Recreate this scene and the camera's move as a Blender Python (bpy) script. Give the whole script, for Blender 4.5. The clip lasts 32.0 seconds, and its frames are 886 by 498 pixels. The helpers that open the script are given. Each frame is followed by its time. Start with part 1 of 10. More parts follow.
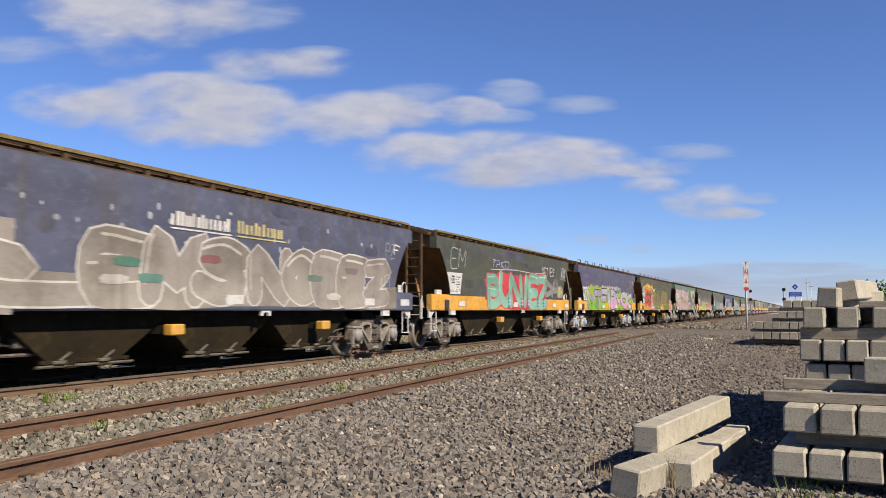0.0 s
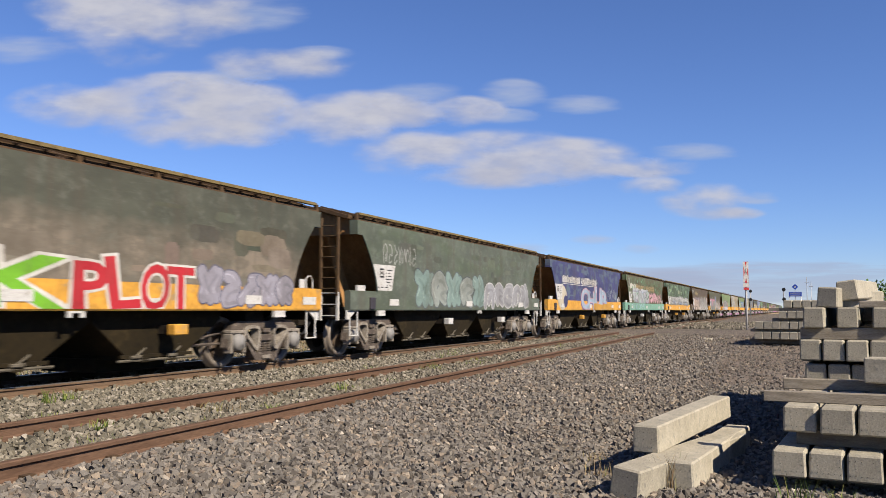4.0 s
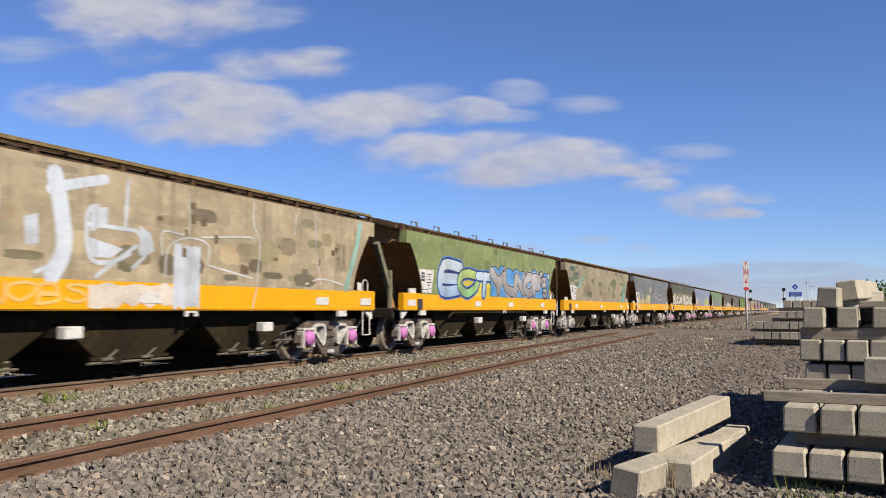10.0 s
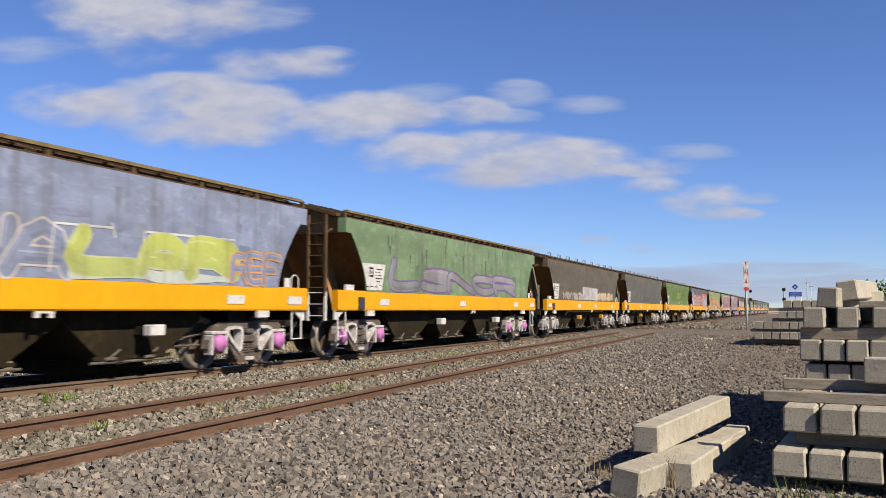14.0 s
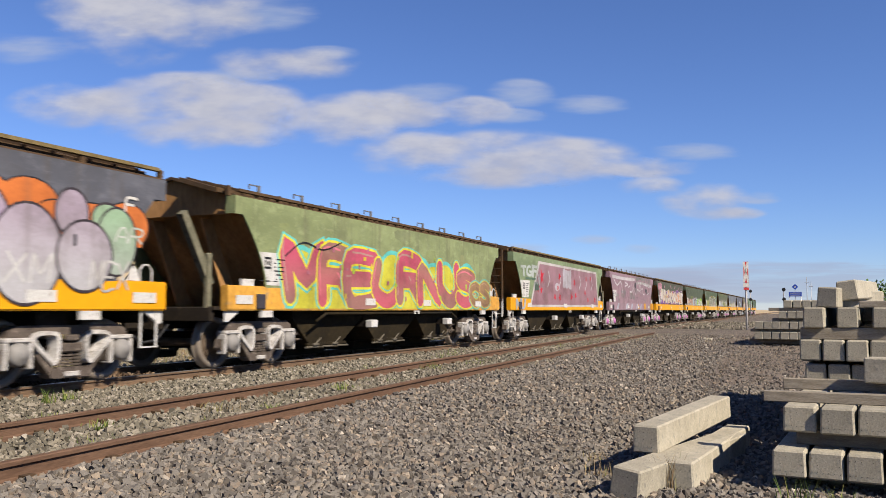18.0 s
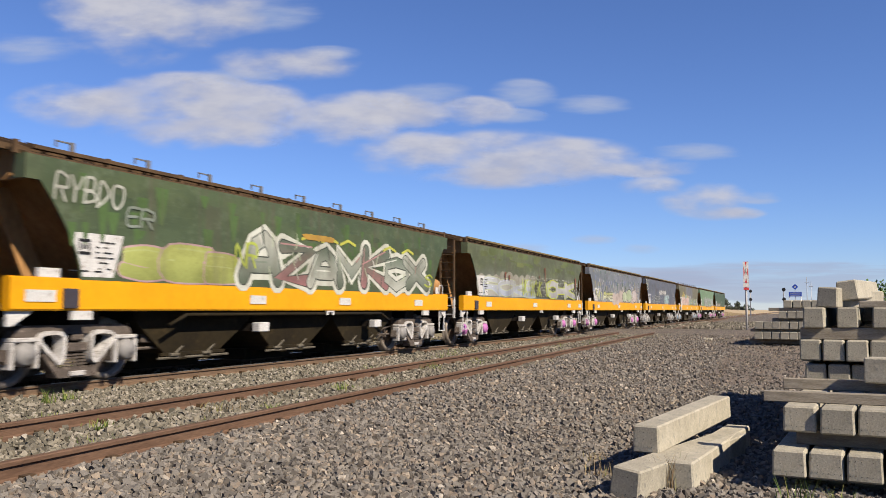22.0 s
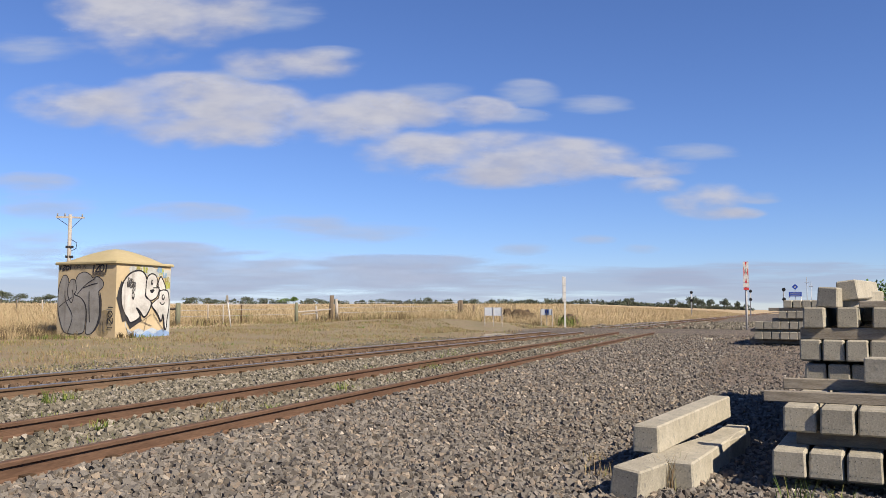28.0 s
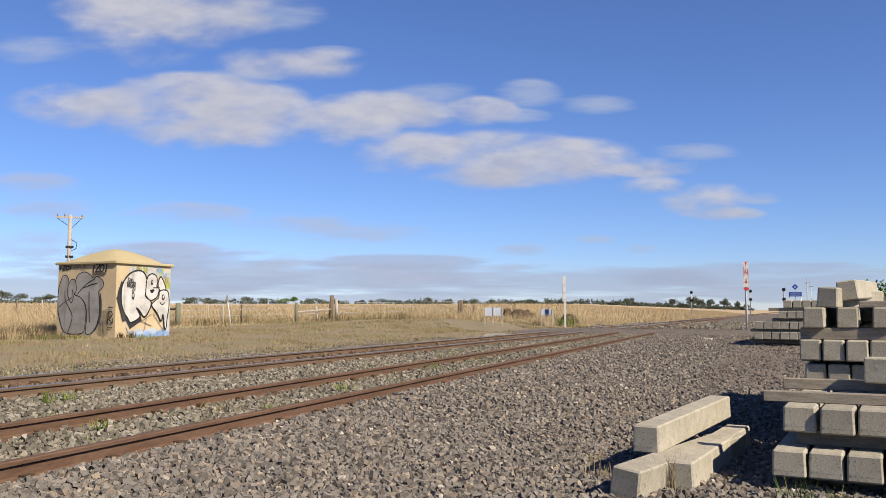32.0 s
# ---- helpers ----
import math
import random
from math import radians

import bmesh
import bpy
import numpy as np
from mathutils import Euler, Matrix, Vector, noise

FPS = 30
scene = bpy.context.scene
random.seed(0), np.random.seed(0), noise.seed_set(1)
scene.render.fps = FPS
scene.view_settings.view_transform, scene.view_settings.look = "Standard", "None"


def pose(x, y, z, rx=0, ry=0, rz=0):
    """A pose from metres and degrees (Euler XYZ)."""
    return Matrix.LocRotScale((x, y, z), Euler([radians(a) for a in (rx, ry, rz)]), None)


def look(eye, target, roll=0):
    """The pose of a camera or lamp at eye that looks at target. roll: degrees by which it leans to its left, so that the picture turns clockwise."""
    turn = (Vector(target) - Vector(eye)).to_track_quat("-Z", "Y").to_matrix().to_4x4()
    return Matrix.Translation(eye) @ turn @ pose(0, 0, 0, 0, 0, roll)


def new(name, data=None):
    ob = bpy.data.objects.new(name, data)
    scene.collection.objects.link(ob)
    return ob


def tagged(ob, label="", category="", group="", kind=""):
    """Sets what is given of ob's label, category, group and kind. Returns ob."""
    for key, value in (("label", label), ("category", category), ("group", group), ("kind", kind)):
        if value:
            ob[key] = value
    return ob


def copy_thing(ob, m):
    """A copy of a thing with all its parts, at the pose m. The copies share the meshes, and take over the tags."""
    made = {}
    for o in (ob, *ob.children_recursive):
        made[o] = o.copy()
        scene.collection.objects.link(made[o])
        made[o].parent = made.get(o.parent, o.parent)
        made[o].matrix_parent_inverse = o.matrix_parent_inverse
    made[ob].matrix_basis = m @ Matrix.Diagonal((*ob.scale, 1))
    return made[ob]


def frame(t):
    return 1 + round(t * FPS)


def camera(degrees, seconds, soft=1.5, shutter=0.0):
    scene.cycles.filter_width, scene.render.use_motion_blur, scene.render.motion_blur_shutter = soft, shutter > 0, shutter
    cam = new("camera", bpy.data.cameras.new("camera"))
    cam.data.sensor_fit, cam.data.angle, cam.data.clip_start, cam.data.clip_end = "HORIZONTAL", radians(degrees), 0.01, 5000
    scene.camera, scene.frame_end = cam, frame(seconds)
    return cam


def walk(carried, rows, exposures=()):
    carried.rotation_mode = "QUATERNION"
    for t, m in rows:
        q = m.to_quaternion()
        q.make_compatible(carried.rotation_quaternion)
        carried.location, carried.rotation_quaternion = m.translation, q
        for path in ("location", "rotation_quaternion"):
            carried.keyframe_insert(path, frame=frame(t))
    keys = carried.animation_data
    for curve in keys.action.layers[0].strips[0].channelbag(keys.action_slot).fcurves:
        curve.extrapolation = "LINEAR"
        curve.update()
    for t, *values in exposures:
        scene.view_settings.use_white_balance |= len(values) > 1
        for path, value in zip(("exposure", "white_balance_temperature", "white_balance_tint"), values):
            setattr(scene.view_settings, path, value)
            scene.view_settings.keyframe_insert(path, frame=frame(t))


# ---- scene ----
cam = camera(55.8, 32.0, soft=0.72, shutter=0.12)
EYE = (0.0, 0.0, 1.0)
walk(cam, [(0, look(EYE, (9.1745, 3.9115, 1.7278))), (32, look(EYE, (9.1745, 3.9115, 1.7278)))], exposures=[(0, 0.92), (32, 0.92)])

# ---- world, sun ----
SUN_AZ, SUN_EL = math.atan2(-0.93, -0.37), radians(39)
world = bpy.data.worlds.new("world")
scene.world = world
world.use_nodes = True
wn = world.node_tree.nodes
sky = wn.new("ShaderNodeTexSky")
sky.sky_type, sky.sun_disc = "NISHITA", False
sky.sun_elevation, sky.sun_rotation = SUN_EL, math.pi / 2 - SUN_AZ
sky.air_density, sky.dust_density, sky.ozone_density, sky.altitude = 1.0, 0.0, 6.0, 600
tint = wn.new("ShaderNodeMix")
tint.data_type, tint.blend_type = "RGBA", "MULTIPLY"
tint.inputs["Factor"].default_value = 1.0
tint.inputs["B"].default_value = (0.95, 1.0, 1.29, 1)
world.node_tree.links.new(sky.outputs[0], tint.inputs["A"])
world.node_tree.links.new(tint.outputs["Result"], wn["Background"].inputs[0])
wn["Background"].inputs[1].default_value = 0.0536
sun = new("sun", bpy.data.lights.new("sun", "SUN"))
sun.data.energy, sun.data.angle, sun.data.color = 4.9, radians(0.5), (1.0, 0.88, 0.72)
SUN_DIR = Vector((math.cos(SUN_EL) * math.cos(SUN_AZ), math.cos(SUN_EL) * math.sin(SUN_AZ), math.sin(SUN_EL)))
sun.matrix_world = look(SUN_DIR * 50, (0, 0, 0))


# ---- helpers of this scene ----
def mesh_of(bm, name="m"):
    me = bpy.data.meshes.new(name)
    bm.to_mesh(me)
    bm.free()
    return me


def part(name, bm, material, parent, label="", at=None):
    """One mesh object under a thing or a part. bm: a bmesh or a mesh."""
    me = bm if isinstance(bm, bpy.types.Mesh) else mesh_of(bm, name)
    if material is not None and not len(me.materials):
        for m in (material if isinstance(material, (list, tuple)) else [material]):
            me.materials.append(m)
    ob = new(name, me)
    ob.parent = parent
    if at is not None:
        ob.matrix_basis = at if isinstance(at, Matrix) else Matrix.Translation(at)
    if label:
        ob["label"] = label
    return ob


def thing(name, label, category, group="", at=None, kind=""):
    ob = new(name)
    ob.empty_display_size = 0.2
    if at is not None:
        ob.matrix_basis = at if isinstance(at, Matrix) else Matrix.Translation(at)
    return tagged(ob, label, category, group, kind)


def solid(name, bm, material, label, category, group="", at=None, kind=""):
    me = bm if isinstance(bm, bpy.types.Mesh) else mesh_of(bm, name)
    if not len(me.materials):
        for m in (material if isinstance(material, (list, tuple)) else [material]):
            me.materials.append(m)
    ob = new(name, me)
    if at is not None:
        ob.matrix_basis = at if isinstance(at, Matrix) else Matrix.Translation(at)
    return tagged(ob, label, category, group, kind)


def box(bm, c, s, rot=None, mat=0, bev=0.0):
    """An axis-parallel box of centre c and size s, turned by rot (a matrix) about its centre."""
    b2 = bmesh.new()
    bmesh.ops.create_cube(b2, size=1)
    bmesh.ops.scale(b2, vec=s, verts=b2.verts)
    if bev:
        bmesh.ops.bevel(b2, geom=b2.edges[:], offset=bev, segments=1, affect="EDGES")
    m = Matrix.Translation(c) @ (rot.to_4x4() if rot is not None else Matrix())
    join(bm, b2, m, mat)


def join(bm, b2, m=None, mat=0):
    vs = {}
    for v in b2.verts:
        vs[v] = bm.verts.new(m @ v.co if m is not None else v.co)
    for f in b2.faces:
        try:
            nf = bm.faces.new([vs[v] for v in f.verts])
            nf.material_index, nf.smooth = mat, f.smooth
        except ValueError:
            pass
    b2.free()


def rod(bm, a, b, r, n=8, mat=0, r2=None, caps=True):
    """A round bar from a to b."""
    a, b = Vector(a), Vector(b)
    q = (b - a).to_track_quat("Z", "Y").to_matrix()
    ra, rb = [], []
    for i in range(n):
        w = 2 * math.pi * i / n
        d = q @ Vector((math.cos(w), math.sin(w), 0))
        ra.append(bm.verts.new(a + d * r))
        rb.append(bm.verts.new(b + d * (r if r2 is None else r2)))
    for i in range(n):
        f = bm.faces.new([ra[i], ra[(i + 1) % n], rb[(i + 1) % n], rb[i]])
        f.material_index, f.smooth = mat, n > 6
    if caps:
        bm.faces.new(ra[::-1]).material_index = mat
        bm.faces.new(rb).material_index = mat


def extrude(bm, poly, axis, a, b, mat=0):
    """A prism of the polygon poly, two coordinates a corner, along an axis from a to b."""
    def at(p, w):
        return {"x": (w, p[0], p[1]), "y": (p[0], w, p[1]), "z": (p[0], p[1], w)}[axis]
    A = [bm.verts.new(at(p, a)) for p in poly]
    B = [bm.verts.new(at(p, b)) for p in poly]
    n = len(poly)
    fs = [bm.faces.new(A), bm.faces.new(B[::-1])]
    for i in range(n):
        fs.append(bm.faces.new([A[(i + 1) % n], A[i], B[i], B[(i + 1) % n]]))
    for f in fs:
        f.material_index = mat
    return fs


def tidy(bm):
    bmesh.ops.recalc_face_normals(bm, faces=bm.faces[:])
    return bm


def lathe(bm, prof, n=20, axis="y", mat=0):
    """Turns a profile of (radius, along) about an axis."""
    rings = []
    for r, w in prof:
        ring = []
        for i in range(n):
            a = 2 * math.pi * i / n
            c, s = r * math.cos(a), r * math.sin(a)
            ring.append(bm.verts.new({"y": (c, w, s), "z": (c, s, w), "x": (w, c, s)}[axis]))
        rings.append(ring)
    for p, q in zip(rings, rings[1:]):
        for i in range(n):
            f = bm.faces.new([p[i], p[(i + 1) % n], q[(i + 1) % n], q[i]])
            f.material_index, f.smooth = mat, True
    for ring in (rings[0], rings[-1]):
        try:
            bm.faces.new(ring).material_index = mat
        except ValueError:
            pass


GLYPHS = {}


def glyph(ch, fat):
    """Outline of one letter of the built-in font, made bolder by fat: corners, faces, width."""
    if (ch, fat) not in GLYPHS:
        cu = bpy.data.curves.new("letter", "FONT")
        cu.body, cu.size, cu.offset, cu.resolution_u = ch, 1.0, fat, 3
        ob = bpy.data.objects.new("letter", cu)
        scene.collection.objects.link(ob)
        dg = bpy.context.evaluated_depsgraph_get()
        me = ob.evaluated_get(dg).to_mesh()
        vs = [(v.co.x, v.co.y) for v in me.vertices]
        fs = [tuple(p.vertices) for p in me.polygons]
        bpy.data.objects.remove(ob)
        bpy.data.curves.remove(cu)
        xs_ = [v[0] for v in vs]
        GLYPHS[(ch, fat)] = (vs, fs, max(xs_) - min(xs_), min(xs_))
    return GLYPHS[(ch, fat)]


# letter shapes are made first, while the scene is still small
LETTERS = {0.02: "KLMOPST", 0.03: "BCFGHTU", 0.05: "NU", 0.06: "EFGKLMNOPRSTUV", 0.07: "BCHU", 0.095: "ERSTUV"}
for fat_, chars in LETTERS.items():
    for ch_ in chars:
        glyph(ch_, fat_)


# ---- materials ----
def material(name, rough=0.8, metal=0.0):
    m = bpy.data.materials.new(name)
    m.use_nodes = True
    nt = m.node_tree
    b = nt.nodes["Principled BSDF"]
    b.inputs["Roughness"].default_value, b.inputs["Metallic"].default_value = rough, metal
    b.inputs["Specular IOR Level"].default_value = 0.22
    return m, nt, b


def node(nt, kind, **kw):
    n = nt.nodes.new(kind)
    for k, v in kw.items():
        if k in n.inputs:
            n.inputs[k].default_value = v
    return n


def coords(nt, scale=(1, 1, 1), obj=True):
    tc = nt.nodes.new("ShaderNodeTexCoord")
    mp = nt.nodes.new("ShaderNodeMapping")
    mp.inputs["Scale"].default_value = scale
    nt.links.new(tc.outputs["Object" if obj else "Generated"], mp.inputs["Vector"])
    return mp.outputs["Vector"]


def world_coords(nt, scale=(1, 1, 1)):
    g = nt.nodes.new("ShaderNodeNewGeometry")
    mp = nt.nodes.new("ShaderNodeMapping")
    mp.inputs["Scale"].default_value = scale
    nt.links.new(g.outputs["Position"], mp.inputs["Vector"])
    return mp.outputs["Vector"]


def ramp(nt, fac, stops):
    r = nt.nodes.new("ShaderNodeValToRGB")
    el = r.color_ramp.elements
    while len(el) < len(stops):
        el.new(0.5)
    for e, (p, c) in zip(el, stops):
        e.position, e.color = p, (*c, 1) if len(c) == 3 else c
    nt.links.new(fac, r.inputs[0])
    return r.outputs[0]


def mix(nt, fac, a, b, mode="MIX"):
    m = nt.nodes.new("ShaderNodeMix")
    m.data_type, m.blend_type = "RGBA", mode
    for s, v in ((m.inputs["Factor"], fac), (m.inputs["A"], a), (m.inputs["B"], b)):
        if isinstance(v, (int, float)):
            s.default_value = v
        elif isinstance(v, tuple):
            s.default_value = (*v, 1) if len(v) == 3 else v
        else:
            nt.links.new(v, s)
    return m.outputs["Result"]


def noise_of(nt, vec, scale, detail=4, rough=0.55):
    n = node(nt, "ShaderNodeTexNoise", Scale=scale, Detail=detail, Roughness=rough)
    nt.links.new(vec, n.inputs["Vector"])
    return n.outputs["Fac"]


def bump(nt, b, height, strength=0.3, dist=0.01):
    n = node(nt, "ShaderNodeBump", Strength=strength, Distance=dist)
    nt.links.new(height, n.inputs["Height"])
    nt.links.new(n.outputs[0], b.inputs["Normal"])


def toned(nt, c, k=0.67):
    """Scales a base colour down, against raised exposure, so shadows come out deeper."""
    return mix(nt, 1.0, c, (k, k, k), "MULTIPLY")


def worn(name, c1, c2, scale=6.0, rough=0.75, metal=0.0, speck=None, bumps=0.25, dist=0.006, rand=0.0, spread=(0.35, 0.65), stretch=(1, 1, 1), fine=0.35):
    """A weathered surface of two colours at two scales, with specks of a third."""
    m, nt, b = material(name, rough, metal)
    v = coords(nt, stretch)
    n1, n2 = noise_of(nt, v, scale), noise_of(nt, v, scale * 9, 3)
    c = ramp(nt, n1, [(spread[0], c1), (spread[1], c2)])
    c = mix(nt, fine, c, ramp(nt, n2, [(0.3, tuple(x * 0.55 for x in c1)), (0.7, tuple(min(1, x * 1.35) for x in c2))]))
    if speck:
        c = mix(nt, ramp(nt, noise_of(nt, v, scale * 2.3, 6, 0.7), [(0.56, (0, 0, 0)), (0.66, (1, 1, 1))]), c, speck)
    if rand:
        oi = nt.nodes.new("ShaderNodeObjectInfo")
        hs = nt.nodes.new("ShaderNodeHueSaturation")
        mr = node(nt, "ShaderNodeMapRange", **{"To Min": 1 - rand, "To Max": 1 + rand})
        nt.links.new(oi.outputs["Random"], mr.inputs["Value"])
        nt.links.new(mr.outputs[0], hs.inputs["Value"])
        nt.links.new(c, hs.inputs["Color"])
        c = hs.outputs[0]
    nt.links.new(toned(nt, c), b.inputs["Base Color"])
    bump(nt, b, n2, bumps, dist)
    return m


def plain(name, c, rough=0.6, metal=0.0, var=0.12, scale=8.0):
    return worn(name, tuple(x * (1 - var) for x in c), tuple(min(1, x * (1 + var)) for x in c), scale, rough, metal, bumps=0.08, dist=0.002, fine=0.15)


RUST = worn("rust_brown", (0.055, 0.033, 0.018), (0.12, 0.072, 0.036), 4, 0.9)
END_RUST = worn("end_sheet_rust", (0.30, 0.155, 0.055), (0.46, 0.25, 0.10), 1.5, 0.9, stretch=(1, 2, 0.4))
EDGE_OCHRE = worn("roof_edge_ochre", (0.13, 0.095, 0.04), (0.24, 0.18, 0.08), 3, 0.85, speck=(0.09, 0.06, 0.03))
STRUT_OLIVE = worn("strut_olive_paint", (0.10, 0.10, 0.065), (0.24, 0.22, 0.15), 4, 0.75, speck=(0.06, 0.045, 0.03))
RAIL = worn("rail_side_rust", (0.105, 0.058, 0.036), (0.165, 0.098, 0.063), 3, 0.85, stretch=(0.4, 3, 3))
RAIL_MAIN = worn("rail_side_dust", (0.12, 0.075, 0.045), (0.19, 0.125, 0.08), 3, 0.85, stretch=(0.4, 3, 3))
RAILBRIGHT = plain("polished_rail_head", (0.46, 0.43, 0.40), 0.28, 0.8)
# grimy underside colours, held near black to deepen the shade under the wagons
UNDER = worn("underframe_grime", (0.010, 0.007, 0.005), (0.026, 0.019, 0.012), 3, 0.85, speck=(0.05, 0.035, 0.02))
# dusty chutes, with the underside's shade darkened into their colour
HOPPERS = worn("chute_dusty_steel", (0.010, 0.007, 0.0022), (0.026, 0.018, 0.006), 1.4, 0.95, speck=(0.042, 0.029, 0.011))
FRAME_STEEL = worn("bogie_cast_steel", (0.058, 0.046, 0.038), (0.14, 0.113, 0.094), 5, 0.75, speck=(0.24, 0.20, 0.17))
FRAME_WHITE = worn("bogie_pale_edges", (0.34, 0.32, 0.30), (0.66, 0.64, 0.62), 6, 0.7, speck=(0.16, 0.13, 0.11))
FRAME_EDGE = worn("bogie_grey_edges", (0.18, 0.155, 0.13), (0.36, 0.32, 0.27), 6, 0.8, speck=(0.07, 0.055, 0.045))
WHEEL = worn("wheel_steel", (0.07, 0.05, 0.036), (0.17, 0.125, 0.09), 5, 0.7, 0.2)
TREAD = plain("wheel_rim_steel", (0.30, 0.255, 0.21), 0.55, 0.3)
WHITE = worn("white_paint", (0.52, 0.51, 0.49), (0.68, 0.67, 0.65), 5, 0.6, speck=(0.34, 0.31, 0.27))
ORANGE = worn("orange_sill_paint", (0.74, 0.33, 0.003), (0.83, 0.375, 0.004), 0.8, 0.55, bumps=0.04, fine=0.10)
OLD_ORANGE = worn("faded_orange_paint", (0.55, 0.28, 0.05), (0.72, 0.38, 0.06), 1.2, 0.65, speck=(0.32, 0.24, 0.14))
MINT = worn("mint_green_paint", (0.16, 0.33, 0.25), (0.23, 0.42, 0.32), 1.5, 0.65, speck=(0.16, 0.24, 0.18))
BROWN_SILL = worn("sill_brown_paint", (0.13, 0.10, 0.07), (0.20, 0.16, 0.11), 1.5, 0.7)
PINK = plain("pink_bearing_paint", (0.48, 0.17, 0.42), 0.55)
GREYCAP = plain("grey_bearing_paint", (0.26, 0.25, 0.24), 0.6)
BLUECAP = plain("blue_bearing_paint", (0.25, 0.33, 0.42), 0.6)
BLACK = plain("black_paint", (0.016, 0.016, 0.018), 0.6)
CONCRETE = worn("concrete", (0.34, 0.31, 0.24), (0.48, 0.44, 0.35), 7, 0.9, speck=(0.27, 0.26, 0.22), bumps=0.4, dist=0.004, rand=0.1)
TIMBER = worn("grey_timber", (0.20, 0.17, 0.13), (0.34, 0.30, 0.24), 4, 0.9, stretch=(1, 8, 8), rand=0.15)
SLEEPER_T = worn("old_sleeper_timber", (0.13, 0.11, 0.09), (0.24, 0.21, 0.17), 4, 0.95, stretch=(8, 1, 8), rand=0.2)
GALV = plain("galvanised_steel", (0.42, 0.43, 0.45), 0.5, 0.4)


# ---- ground ----
def lerp(a, b, t):
    return a + (b - a) * max(0.0, min(1.0, t))


MAIN_Y, G = 10.22, 0.8
SID_SLOPE = 0.037


def siding_y(x):
    """The centre of the siding, which runs slowly into the main line."""
    return min(5.71 + SID_SLOPE * (x - 5), MAIN_Y)


def gz(x, y):
    """Height of the ground."""
    s = siding_y(x)
    if y < s - 1.0:
        z = lerp(-0.13, -0.40, (s - 1.0 - y) / 3.0)
        z = lerp(z, -0.12, (x - 22) / 12) if x > 22 else z
    elif y < MAIN_Y + 1.9:
        z = -0.165
    else:
        z = lerp(-0.165, -0.42, (y - MAIN_Y - 1.9) / 1.5)
        z = lerp(z, -0.20, (y - 18) / 8)
        ang = math.atan2(y - 11, max(x, 1.0))
        r = math.hypot(x, y)
        up = min(max(0.0, r - 40), 35) * 0.028 + min(max(0.0, r - 75), 1500) * 0.0078
        z += up * lerp(0, 1, (ang - 0.02) / 0.2)
    if 38.6 < x < 48 and -30 < y < 34:
        k = min(1, (x - 38.6) / 0.9, (48 - x) / 1.5)
        z = lerp(z, -0.015, k * (1 if y < 13 else max(0, 1 - (y - 13) / 8)))
    return z


def axis_steps(near, far, fine, grow):
    out, w, d = [], near, fine
    while w < far:
        out.append(w)
        w += d
        d *= grow
    return out + [far]


xs = sorted(set([-v for v in axis_steps(0.5, 3000, 0.6, 1.12)] + axis_steps(0, 50, 0.4, 1.0) + axis_steps(50.4, 4300, 0.8, 1.07)))
ys = sorted(set([-v for v in axis_steps(0.4, 3000, 0.5, 1.1)] + axis_steps(0, 16, 0.3, 1.0) + axis_steps(16.4, 4300, 0.6, 1.08)))
verts = []
for yy in ys:
    for xx in xs:
        n = noise.noise(Vector((xx * 0.7, yy * 0.7, 0))) * 0.03 if abs(xx) < 80 and abs(yy) < 80 else 0
        verts.append((xx, yy, gz(xx, yy) + n))
W = len(xs)
faces = [(j * W + i, j * W + i + 1, (j + 1) * W + i + 1, (j + 1) * W + i) for j in range(len(ys) - 1) for i in range(W - 1)]
me = bpy.data.meshes.new("ground")
me.from_pydata(verts, [], faces)
me.polygons.foreach_set("use_smooth", [True] * len(faces))


